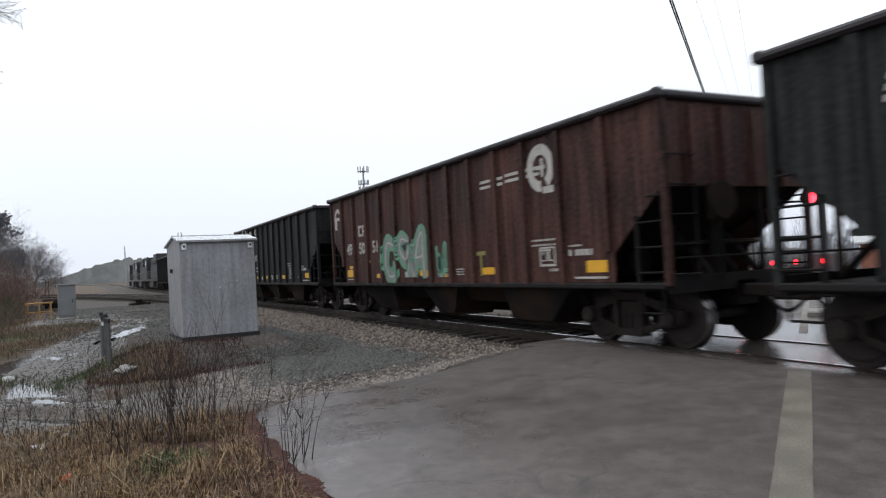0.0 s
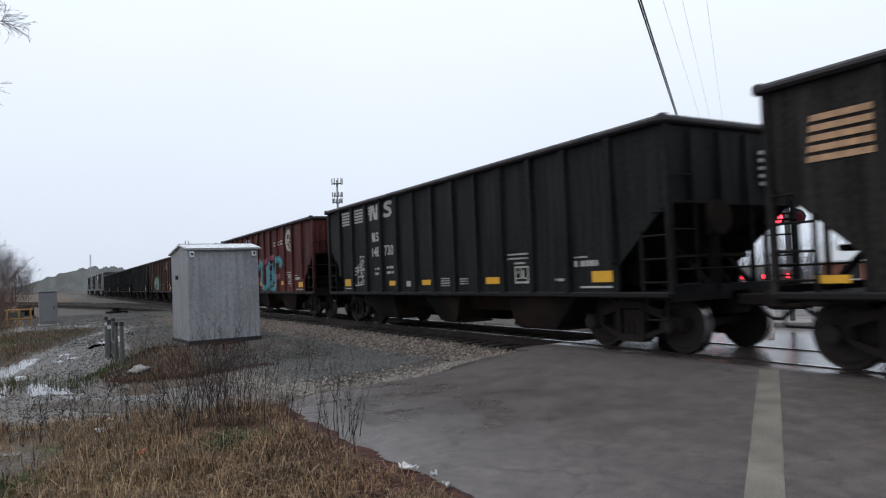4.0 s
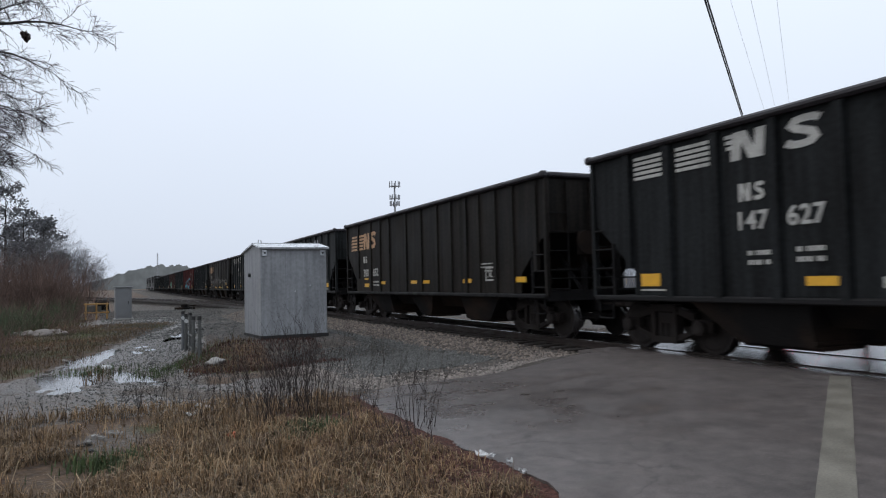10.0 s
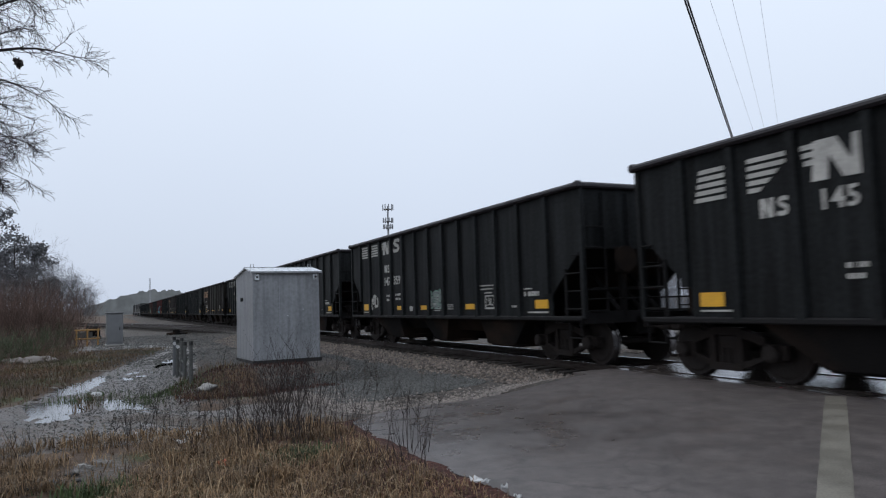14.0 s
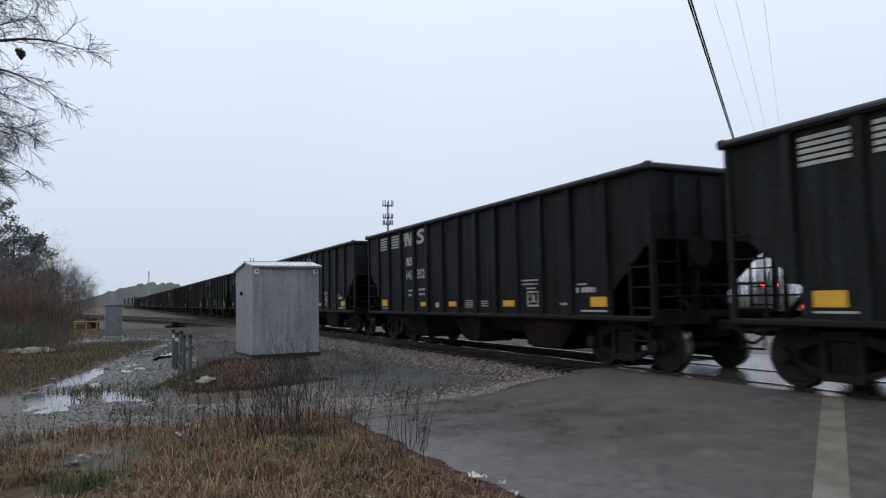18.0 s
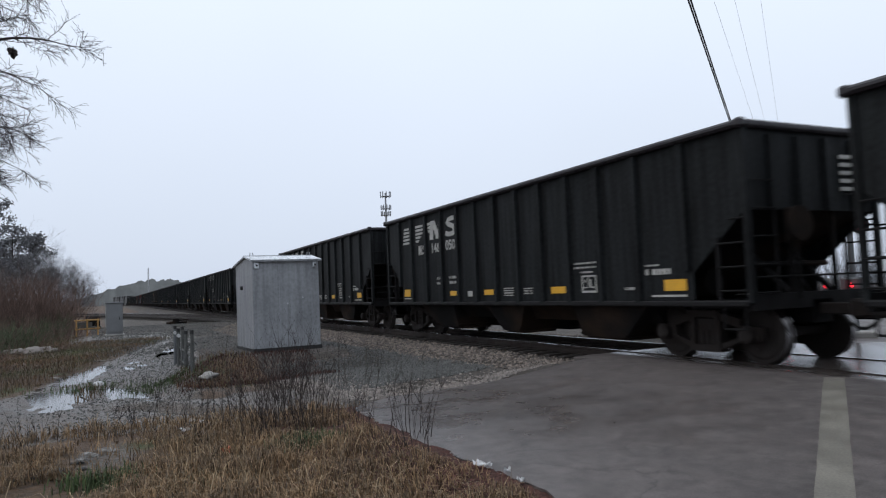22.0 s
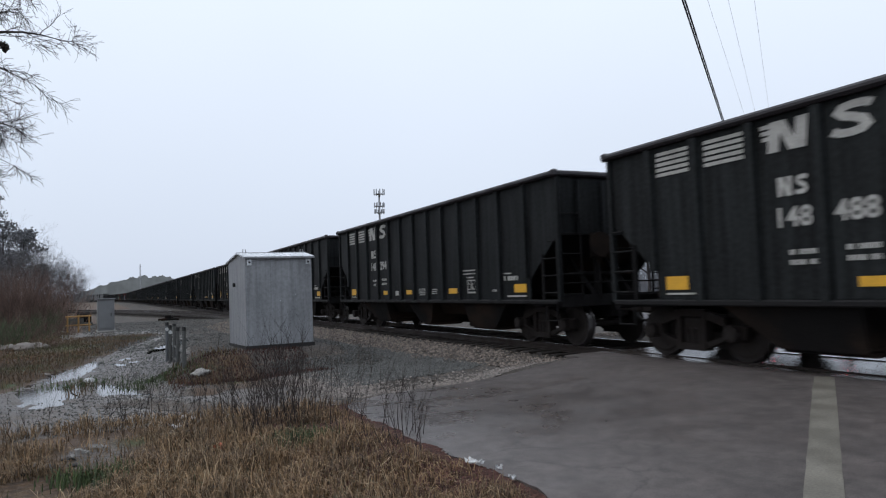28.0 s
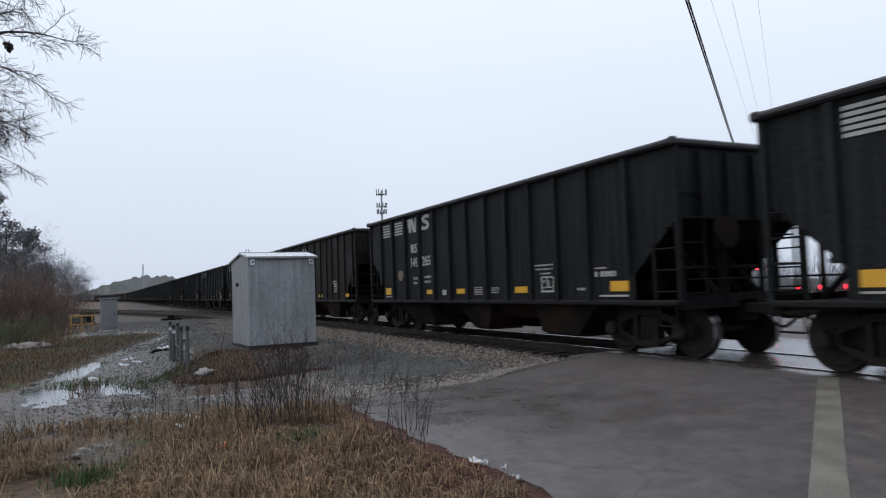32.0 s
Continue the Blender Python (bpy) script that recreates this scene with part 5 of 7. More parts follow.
def dress(car, spec):
    style, num, colour = spec[0], spec[1], spec[2]
    car.color = colour
    for o in car.children_recursive:
        o.color = colour
    if style == "wide":
        add_logo(car, "wide", M_WHITE, "white company logo block")
        mark(car, 3.55, 2.44, 0.27, M_WHITE)
        number(car, num[:3], 3.46, 2.02, 0.38, M_WHITE)
        number(car, num[3:], 4.36, 2.03, 0.38, M_WHITE)
        text_bars(car, 3.68, 1.70, 0.45, 2, 0.14, 0.07)
        text_bars(car, 4.50, 1.72, 0.42, 2, 0.14, 0.07)
    elif style == "sloped":
        add_logo(car, "sloped", M_WHITE, "white company logo block")
        mark(car, 2.56, 2.43, 0.28, M_WHITE)
        number(car, num[:3], 3.46, 2.44, 0.38, M_WHITE)
        number(car, num[3:], 4.44, 2.46, 0.38, M_WHITE)
        text_bars(car, 3.8, 1.72, 0.42, 2, 0.14, 0.07)
        text_bars(car, 4.6, 1.72, 0.42, 2, 0.14, 0.07)
    elif style in ("tan", "orange"):
        tone = M_TAN if style == "tan" else M_ORANGE
        add_logo(car, "large", tone, "faded company logo block")
        mark(car, 2.04, 2.08, 0.25, tone if style == "orange" else M_WHITE)
        number(car, num[:3], 2.03, 1.58, 0.38, tone if style == "orange" else M_WHITE)
        number(car, num[3:], 3.10, 1.59, 0.38, M_WHITE)
        text_bars(car, 3.12, 1.40, 0.62, 2, 0.12, 0.06)
        # this kind has shallower ribs at a wider, uneven spacing
        ribs = [o for o in car.children if o.name.startswith("side_rib")]
        old = (1.07, 2.08, 3.14, 4.20, 5.21, 6.21, 7.21, 8.21, 9.20, 10.20, 11.20, 12.25, 13.40)
        fresh = (1.46, 2.92, 3.91, 4.85, 6.41, 7.67, 8.86, 9.80, 10.74, 11.48, 12.34, 13.19, 14.20)
        for o in ribs:
            x = sum(v.co.x for v in o.data.vertices) / len(o.data.vertices) + HALF
            y = sum(v.co.y for v in o.data.vertices) / len(o.data.vertices)
            k = min(range(13), key=lambda i: abs(old[i] - x))
            o.location = (fresh[k] - old[k], -0.03 if y > 0 else 0.03, 0)
    else:
        wheel_logo(car)
        mark(car, 2.44, 2.36, 0.32, M_WHITE, True)
        for i in range(3):
            number(car, num[2 * i:2 * i + 2], 1.36 + i * 1.07, 1.86, 0.46, M_WHITE)
        rect(car, "reflector", 1.55, 1.42, 0.34, 0.09, M_YELLOW, "yellow reflective panel")
    standard_marks(car, 1.22 if style in ("tan", "orange") else 1.0 if style == "red" else 0.0, style in ("tan", "orange"), num)


SPECS = {
    -4: ("wide", "147104", BLACK2), -3: ("wide", "148310", BLACK), -2: ("wide", "146731", BLACK3), -1: ("wide", "149872", BLACK2),
    0: ("red", "495051", RED2), 1: ("sloped", "145993", BLACK4), 2: ("red", "495269", RED), 3: ("wide", "148730", BLACK),
    4: ("tan", "301867", BROWN3), 5: ("wide", "148679", BLACK2), 6: ("sloped", "145996", BLACK4), 7: ("tan", "300652", BROWN),
    8: ("wide", "147627", BLACK), 9: ("wide", "148637", BLACK2), 10: ("wide", "147359", BLACK), 11: ("sloped", "145148", BLACK),
    12: ("sloped", "145684", BLACK2), 13: ("wide", "147352", BLACK), 14: ("wide", "147862", BLACK2), 15: ("wide", "148249", BLACK),
    16: ("sloped", "146050", BLACK), 17: ("wide", "149306", BLACK2), 18: ("wide", "148260", BLACK3), 19: ("sloped", "146272", BLACK),
    20: ("wide", "148294", BLACK), 21: ("wide", "148488", BLACK2), 22: ("orange", "301263", BROWN2), 23: ("wide", "149265", BLACK),
    24: ("wide", "147518", BLACK2), 25: ("wide", "148133", BLACK),
}
CARS = []


def build_train():
    first = build_hopper()
    for k in sorted(SPECS):
        car = first if k == min(SPECS) else copy_thing(first, Matrix())
        CARS.append((k, car))
    for k, car in CARS:
        dress(car, SPECS[k])
        style = SPECS[k][0]
        if style == "red":
            car["label"] = "oxide-red coal hopper car with sprayed graffiti"
        elif style in ("tan", "orange"):
            car["label"] = "rusty dark-brown coal hopper car with faded logo"
        if k == 0:
            strokes = [[(5.10, 1.95), (4.62, 2.05), (4.45, 1.60), (4.65, 1.20), (5.05, 1.25), (5.05, 1.60)],
                       [(6.00, 2.02), (5.55, 2.12), (5.42, 1.85), (5.80, 1.60), (5.95, 1.95), (5.90, 1.15)],
                       [(6.30, 1.15), (6.38, 1.70), (6.75, 2.22), (6.80, 1.60), (6.85, 1.12)], [(6.38, 1.62), (6.80, 1.66)]]
            for name, material, r, lift in (("graffiti_outline", M_GREENSPRAY, 0.27, -0.003), ("graffiti_fill", M_GREYSPRAY, 0.15, -0.007), ("graffiti_streak", M_WHITE, 0.03, -0.012)):
                for n, st in enumerate(strokes):
                    bm = B()
                    spray(bm, smooth_path(st, 14), r, lift - 0.0004 * n)
                    add_part(car, name, mesh_of(bm, name, material), -HALF, -1.512, 0, "pale green and grey spray-painted letters")
            tag(car, 7.45, 1.20, 0.75, 0.70, 2, M_GREENSPRAY, M_GREENSPRAY, 9)
            for x in (2.95, 9.35):
                rect(car, "chalk_mark", x + 0.12, 1.15, 0.08, 0.42, M_OLIVESPRAY, "yellow chalked stroke")
                rect(car, "chalk_mark", x, 1.57, 0.34, 0.08, M_OLIVESPRAY, "yellow chalked stroke")
            for x, w in ((3.75, 0.22), (4.5, 0.25), (7.85, 0.40)):
                rect(car, "reflector", x, 1.14, w, 0.12, M_YELLOW, "yellow reflective panel")
        if k == 2:
            burner(car)
            rect(car, "reflector", 7.15, 1.28, 0.62, 0.15, M_YELLOW, "yellow reflective panel")
            rect(car, "reflector", 10.6, 1.28, 0.55, 0.15, M_YELLOW, "yellow reflective panel")
            rect(car, "reflector", 4.55, 1.15, 0.13, 0.5, M_YELLOW, "yellow reflective panel")
        if k == 3:
            scribble(car, 1.95, 1.15, 0.95, 1.05, M_WHITE, 4, 0.017, 9)
            scribble(car, 2.45, 1.55, 0.55, 0.6, M_WHITE, 6, 0.014, 4)
        if k == 4:
            for i, (x0, x1) in enumerate(((4.1, 5.15), (5.42, 6.6), (6.98, 8.05), (8.4, 9.5), (9.98, 10.57), (10.93, 11.5))):
                script(car, x0, 1.36 if i < 4 else 1.55, x1 - x0, 0.80 if i < 4 else 0.42, M_WHITE, 20 + i)
            scribble(car, 9.85, 1.02, 0.65, 0.45, M_OLIVESPRAY, 29, 0.07, 4)
            text_bars(car, 12.46, 2.00, 0.60, 4, 0.11, 0.05)
        if k == 10:
            scribble(car, 2.1, 1.12, 0.75, 0.75, M_WHITE, 31, 0.045, 5)
            tag(car, 7.20, 1.22, 0.95, 0.50, 3, M_GREYSPRAY, M_GREENSPRAY, 33)
            scribble(car, 7.25, 1.25, 0.85, 0.45, M_WHITE, 33, 0.014, 7)
        if k == 14:
            scribble(car, 5.75, 1.10, 0.75, 0.9, M_WHITE, 41, 0.016, 9)
        if k == 18:
            blot(car, 10.9, 1.62, 0.22, 0.28)
            blot(car, 11.95, 1.85, 0.36, 0.48)
            for x, z, w, h in ((4.5, 1.36, 0.4, 0.12), (6.5, 1.36, 0.5, 0.12), (9.5, 1.5, 0.5, 0.12), (1.4, 1.42, 0.16, 0.3), (13.0, 1.4, 0.2, 0.55)):
                rect(car, "reflector", x, z, w, h, M_YELLOW, "yellow reflective panel")
        if k == 21:
            scribble(car, 11.5, 1.2, 0.5, 0.4, M_GREYSPRAY, 51, 0.014, 4)
        if k == 23:
            blot(car, 2.66, 1.78, 0.21, 0.17)


LOCOS = []


def build_loco():
    loco = thing("diesel_locomotive", "black diesel freight locomotive at the head of the train", "locomotive", "locomotives")
    part("frame", box(B(), -11, 11, -1.45, 1.45, 1.15, 1.45, 0.03), M_LOCO, loco)
    part("fuel_tank", box(B(), -2.8, 2.8, -1.35, 1.35, 0.35, 1.15, 0.12), M_LOCO, loco)
    part("long_hood", box(B(), -5.2, 10.2, -0.95, 0.95, 1.45, 4.15, 0.08), M_LOCO, loco)
    part("radiator", box(B(), 6.6, 10.3, -1.5, 1.5, 3.35, 4.45, 0.08), M_LOCO, loco)
    cab = part("cab", box(B(), -8.3, -5.2, -1.5, 1.5, 1.45, 4.45, 0.12), M_LOCO, loco)
    for y in (-1.51, 1.49):
        part("window", box(B(), -7.4, -6.6, y, y + 0.02, 3.3, 3.95), M_GLASS, cab)
        part("window", box(B(), -6.4, -5.6, y, y + 0.02, 3.3, 3.95), M_GLASS, cab)
    for y in (-1.2, 0.2):
        part("windscreen", box(B(), -8.33, -8.29, y, y + 1.0, 3.35, 4.0), M_GLASS, cab)
    nose = part("short_hood", box(B(), -10.0, -8.3, -1.0, 1.0, 1.45, 3.2, 0.15), M_LOCO, loco)
    for y in (-0.14, 0.14):
        part("headlight", tube(B(), (-8.38, y, 4.2), (-8.30, y, 4.2), 0.10, n=12), M_LAMP, cab, "lit white headlight")
        part("headlight", tube(B(), (-11.05, y * 5, 1.7), (-10.98, y * 5, 1.7), 0.13, n=12), M_LAMP, nose, "lit white ditch light")
    for x in (-10.9, 10.9):
        part("pilot", box(B(), min(x, x * 1.01), max(x, x * 1.01), -1.4, 1.4, 0.25, 1.2), M_LOCO, loco)
        for y in (-1.3, 1.3):
            part("end_rail", tube(B(), (x, y, 1.45), (x, y, 2.5), 0.03, n=6), M_LOCOGREY, loco)
    bm = B()
    for k in range(9):
        tube(bm, (-5 + k * 1.9, -1.45, 1.45), (-5 + k * 1.9, -1.45, 2.45), 0.025, n=6)
    tube(bm, (-5, -1.45, 2.45), (10.4, -1.45, 2.45), 0.025, n=6)
    part("handrail", bm, M_LOCOGREY, loco, "worn white handrail")
    part("side_panel", box(B(), -5.0, -3.6, -0.99, -0.955, 1.6, 3.2), M_LOCOGREY, loco, "worn pale equipment doors")
    for k in range(5):
        part("cab_stripe", box(B(), -8.0, -7.0, -1.522, -1.505, 2.0 + 0.22 * k, 2.1 + 0.22 * k), M_LOCOGREY, cab, "worn white stripe")
    part("exhaust", box(B(), 1.0, 2.0, -0.4, 0.4, 4.15, 4.4, 0.04), M_LOCO, loco)
    for e in (-1, 1):
        tr = new("truck")
        tr.parent = loco
        tr.location = (e * 6.9, 0, 0)
        for s in (-1, 1):
            bm = prism(B(), [(-2.3, 0.5), (-2.2, 0.9), (2.2, 0.9), (2.3, 0.5), (1.4, 0.42), (0, 0.62), (-1.4, 0.42)], s * 1.05 - 0.08, s * 1.05 + 0.08)
            part("side_frame", bm, M_TRUCK, tr)
        for dx in (-1.95, 0, 1.95):
            part("wheel_pair", tube(tube(B(), (dx, -0.82, 0.51), (dx, -0.69, 0.51), 0.51, n=20), (dx, 0.69, 0.51), (dx, 0.82, 0.51), 0.51, n=20), M_WHEEL, tr)
    return loco


def build_locos():
    first = build_loco()
    LOCOS.append(first)
    for i in range(2):
        LOCOS.append(copy_thing(first, Matrix()))
    LOCOS[1]["label"] = LOCOS[2]["label"] = "black diesel freight locomotive coupled behind the leading one"
# ---- things beside the track ----
def build_shed():
    """The signal bungalow of galvanised sheet."""
    shed = thing("signal_bungalow", "weathered galvanised steel signal bungalow on the gravel pad", "equipment shed", m=pose(-18.95, 4.05, 0.0, 0, -0.6, SHED_TURN))
    w, d, h = 0.86, 1.05, 2.28
    # black slab paints the shaded gap below the walls
    part("base_frame", box(B(), -d - 0.03, d + 0.03, -w - 0.03, w + 0.03, -0.06, 0.05), M_BLACK, shed, "black slab standing in for the dark gap under the walls")
    for n, a in enumerate(((-d, d, -w, -w + 0.03), (-d, d, w - 0.03, w), (d - 0.03, d, -w + 0.03, w - 0.03), (-d, -d + 0.03, -w + 0.03, w - 0.03))):
        part("wall_panel", box(B(), a[0], a[1], a[2], a[3], 0.05, h), M_GALV, shed)
    # a shallow pitched roof with its ridge across the front
    bm = B()
    prism(bm, [(-d - 0.10, h - 0.05), (d * 0.30, h + 0.13), (d + 0.10, h - 0.02), (d + 0.10, h + 0.015), (d * 0.30, h + 0.165), (-d - 0.10, h - 0.015)], -w - 0.06, w + 0.06)
    part("roof", bm, M_GALV_TOP, shed, "bright wet metal roof")
    for y in (-w, w - 0.03):
        part("gable_panel", prism(B(), [(-d, h), (d, h), (d * 0.30, h + 0.128)], y + 0.002, y + 0.028), M_GALV, shed)
    part("ridge_cap", tube(B(), (d * 0.30, -w - 0.065, h + 0.165), (d * 0.30, w + 0.065, h + 0.165), 0.014, n=6), M_GALV, shed)
    part("eave_trim", box(B(), d + 0.095, d + 0.112, -w - 0.062, w + 0.062, h - 0.035, h + 0.01), M_GALV, shed)
    rnd = random.Random(8)
    for y, z in ((-0.42, 1.20), (-0.28, 1.42), (0.02, 1.16), (0.42, 1.30), (-0.44, 0.62)):
        part("rivet", tube(B(), (d - 0.001, y, z), (d + 0.008, y, z), 0.014, n=6), M_GALV_TOP, shed)
    for y in (-w + 0.10, w - 0.10):
        eye = part("lifting_lug", box(B(), d + 0.005, d + 0.045, y - 0.055, y + 0.055, h - 0.21, h - 0.05, 0.01), M_GALV_TOP, shed, "pale steel lifting lug")
        # black disc stands in for the dark inside of the lug's hole
        part("lug_hole", tube(B(), (d + 0.04, y, h - 0.13), (d + 0.05, y, h - 0.13), 0.028, n=10), M_BLACK, eye)
        bm = B()
        for s in (-1, 1):
            tube(bm, (d * 0.5, y + s * 0.045, h + 0.14), (d * 0.5, y + s * 0.03, h + 0.24), 0.012, n=6)
        part("roof_bracket", bm, M_GALV, shed)
    part("panel_seam", box(B(), d - 0.001, d + 0.008, -0.20, -0.185, 0.08, h - 0.08), M_GALV, shed)
    part("panel_seam", box(B(), d - 0.001, d + 0.008, 0.42, 0.435, 0.08, h - 0.08), M_GALV, shed)
    part("wall_bolt", tube(B(), (-d * 0.2, -w - 0.06, 1.62), (-d * 0.2, -w, 1.62), 0.05, n=8), M_BLACK, shed, "small black cable fitting")


def build_fence():
    """A short row of old posts with a panel of wire between them."""
    fence = thing("post_fence", "short row of weathered grey posts with rails and wire", "fence")
    ends = (Vector((-20.6, 1.58, 0)), Vector((-16.95, 1.66, 0)))
    for k, f in enumerate((0.0, 0.22, 0.36, 0.68, 1.0)):
        p = ends[0].lerp(ends[1], f)
        x, y, z = p.x, p.y + 0.05 * (k == 2), height(p.x, p.y)
        top = 0.60 - 0.05 * (k % 2)
        post = part("post", tube(B(), (x, y, z - 0.2), (x + 0.02 * (k % 3 - 1), y, top), 0.046, 0.040, n=8), M_WOOD if k else M_STEELMAST, fence)
        if k < 2:
            part("reflector", tube(B(), (x + 0.035, y, top - 0.12), (x + 0.062, y, top - 0.12), 0.05, n=10), M_LITTER, post, "white reflective disc")
        part("post_cap", tube(B(), (x, y, top - 0.02), (x, y, top + 0.07), 0.047, n=8), M_BLACK, post)
    for z in (0.02, -0.30):
        part("rail", tube(B(), (ends[0].x, 1.62, z + 0.12), (ends[1].x, 1.70, z), 0.026, n=6), M_WOOD, fence)
    bm = B()
    for i in range(24):
        f = i / 23
        x, y = ends[0].x + 3.6 * f, 1.63 + 0.08 * f
        tube(bm, (x, y, height(x, y) - 0.02), (x, y, 0.13 - 0.11 * f), 0.006, n=4)
    part("wire_mesh", bm, M_STEELMAST, fence, "rusted wire mesh")


def lump(name, x, y, r, flat, material, label, category, seed):
    bm = B()
    bmesh.ops.create_icosphere(bm, subdivisions=3, radius=1)
    for v in bm.verts:
        k = 1 + 0.45 * noise.noise(v.co * 1.3 + Vector((seed, 0, 0))) + 0.15 * noise.noise(v.co * 4 + Vector((seed, 3, 0)))
        v.co *= k
        v.co.z *= flat
        v.co *= r
    me = mesh_of(bm, name, material, True)
    ob = tagged(new(name, me), label, category)
    ob.location = (x, y, height(x, y) + r * flat * 0.45)
    return ob


def build_cabinet():
    z = height(-46.5, 0.15)
    cab = thing("relay_cabinet", "grey steel trackside relay cabinet on a plinth", "cabinet", m=pose(-46.5, 0.15, z, 0, 0, 4))
    part("plinth", box(B(), -0.5, 0.5, -0.55, 0.55, -0.1, 0.12, 0.02), M_CONC, cab)
    part("body", box(B(), -0.42, 0.42, -0.45, 0.45, 0.12, 1.95, 0.03), M_CABINET, cab)
    part("roof", box(B(), -0.48, 0.48, -0.51, 0.51, 1.95, 2.03, 0.02), M_CABINET, cab)
    door = part("door", box(B(), 0.42, 0.45, -0.38, 0.38, 0.25, 1.85, 0.008), M_CABINET, cab)
    part("handle", box(B(), 0.45, 0.49, 0.24, 0.28, 0.95, 1.15, 0.008), M_BLACK, door)
    rail = thing("yellow_barrier", "weathered yellow pipe barrier by the cabinet", "barrier", m=pose(-48.3, -1.35, height(-48.3, -1.35), 0, 0, 12))
    for y in (-0.6, 0.0, 0.6):
        part("post", tube(B(), (0, y, -0.1), (0, y, 1.05), 0.05, n=8), M_YPAINT, rail)
    for zz in (0.45, 0.98):
        part("pipe_rail", tube(B(), (0, -0.72, zz), (0, 0.72, zz), 0.045, n=8), M_YPAINT, rail)
    part("board", box(B(), -0.1, -0.06, -0.55, 0.3, 0.5, 0.85, 0.01), M_WOOD, rail, "weathered tan board")
    stand = thing("switch_stand", "dark steel switch stand beside the siding", "switch stand", m=pose(-62, 4.9, height(-62, 4.9)))
    part("base", box(B(), -0.3, 0.3, -0.8, 0.8, 0, 0.18, 0.03), M_UNDER, stand)
    part("lever", tube(B(), (0, -0.5, 0.15), (0.1, 0.9, 0.35), 0.05, n=6), M_UNDER, stand)
    part("housing", box(B(), -0.2, 0.2, -0.3, 0.2, 0.15, 0.45, 0.04), M_UNDER, stand)
    sig = thing("dark_drum", "dark round equipment drum behind the cabinet", "drum", m=pose(-60, -1.3, height(-60, -1.3)))
    part("drum", tube(B(), (0, -0.5, 0.5), (0, 0.5, 0.5), 0.45, n=18), M_UNDER, sig)
    part("cradle", box(B(), -0.6, 0.6, -0.6, 0.6, -0.1, 0.25, 0.03), M_WOOD, sig)


def build_signal():
    """The crossing signal beyond the track: a mast with flashing lamps and a lowered gate."""
    m = thing("crossing_signal", "crossing signal mast with lit red lamps beyond the track", "crossing signal", m=pose(*SIGNAL, 0, 0, 35))
    part("foundation", box(B(), -0.4, 0.4, -0.4, 0.4, -0.3, 0.15, 0.03), M_CONC, m)
    part("mast", tube(B(), (0, 0, 0.1), (0, 0, 3.7), 0.06, n=10), M_STEELMAST, m)
    for s, lit in ((-1, True), (1, False)):
        head = part("lamp_head", tube(B(), (s * 0.2, 0.10, 2.52), (s * 0.2, -0.06, 2.52), 0.14, n=16), M_BLACK, m)
        part("backing", tube(B(), (s * 0.2, 0.03, 2.52), (s * 0.2, 0.01, 2.52), 0.19, n=20), M_BLACK, head)
        part("lens", tube(B(), (s * 0.2, -0.062, 2.52), (s * 0.2, -0.075, 2.52), 0.12, n=14), M_RED if lit else M_REDOFF, head, "red signal lens")
    part("cross_arm", tube(B(), (-0.4, 0.05, 2.52), (0.4, 0.05, 2.52), 0.03, n=8), M_STEELMAST, m)
    for a in (-42, 42):
        bm = box(B(), -0.6, 0.6, -0.02, 0.02, -0.11, 0.11)
        bmesh.ops.rotate(bm, verts=bm.verts, cent=(0, 0, 0), matrix=Matrix.Rotation(radians(a), 3, "Y"))
        bmesh.ops.translate(bm, verts=bm.verts, vec=(0, -0.1 - 0.01 * (a > 0), 3.3))
        part("crossbuck", bm, M_WHITE, m, "white crossbuck blade")
    part("gate_motor", box(B(), -0.25, 0.25, -0.2, 0.2, 0.85, 1.35, 0.03), M_STEELMAST, m)
    arm = part("gate_arm", box(B(), -2.3, -0.2, -0.25, -0.21, 0.96, 1.08), M_WHITE, m, "lowered white and red gate arm")
    for k in range(3):
        x = -0.5 - k * 0.7
        part("stripe", box(B(), x - 0.2, x + 0.2, -0.254, -0.206, 0.958, 1.082), M_REDOFF, arm)
    for x in (-0.05, -0.55, -1.0):
        part("gate_lamp", tube(B(), (x, -0.30, 1.18), (x, -0.22, 1.18), 0.05, n=10), M_REDLOW, arm, "lit red gate lamp")


def build_far_signal():
    """A second flasher mast, farther down the road."""
    m = thing("crossing_signal", "flashing red crossing signal on a mast down the road", "crossing signal", m=pose(-31.9, 39.0, height(-31.9, 39.0), 0, 0, 39))
    part("mast", tube(B(), (0, 0, 0), (0, 0, 3.7), 0.07, n=10), M_STEELMAST, m)
    part("cross_arm", tube(B(), (-0.45, 0.05, 2.86), (0.45, 0.05, 2.86), 0.035, n=8), M_STEELMAST, m)
    for s in (-1, 1):
        head = part("lamp_head", tube(B(), (s * 0.38, 0.10, 2.86), (s * 0.38, -0.06, 2.86), 0.2, n=16), M_BLACK, m)
        part("lens", tube(B(), (s * 0.38, -0.062, 2.86), (s * 0.38, -0.08, 2.86), 0.16, n=14), M_RED, head, "lit red signal lens")


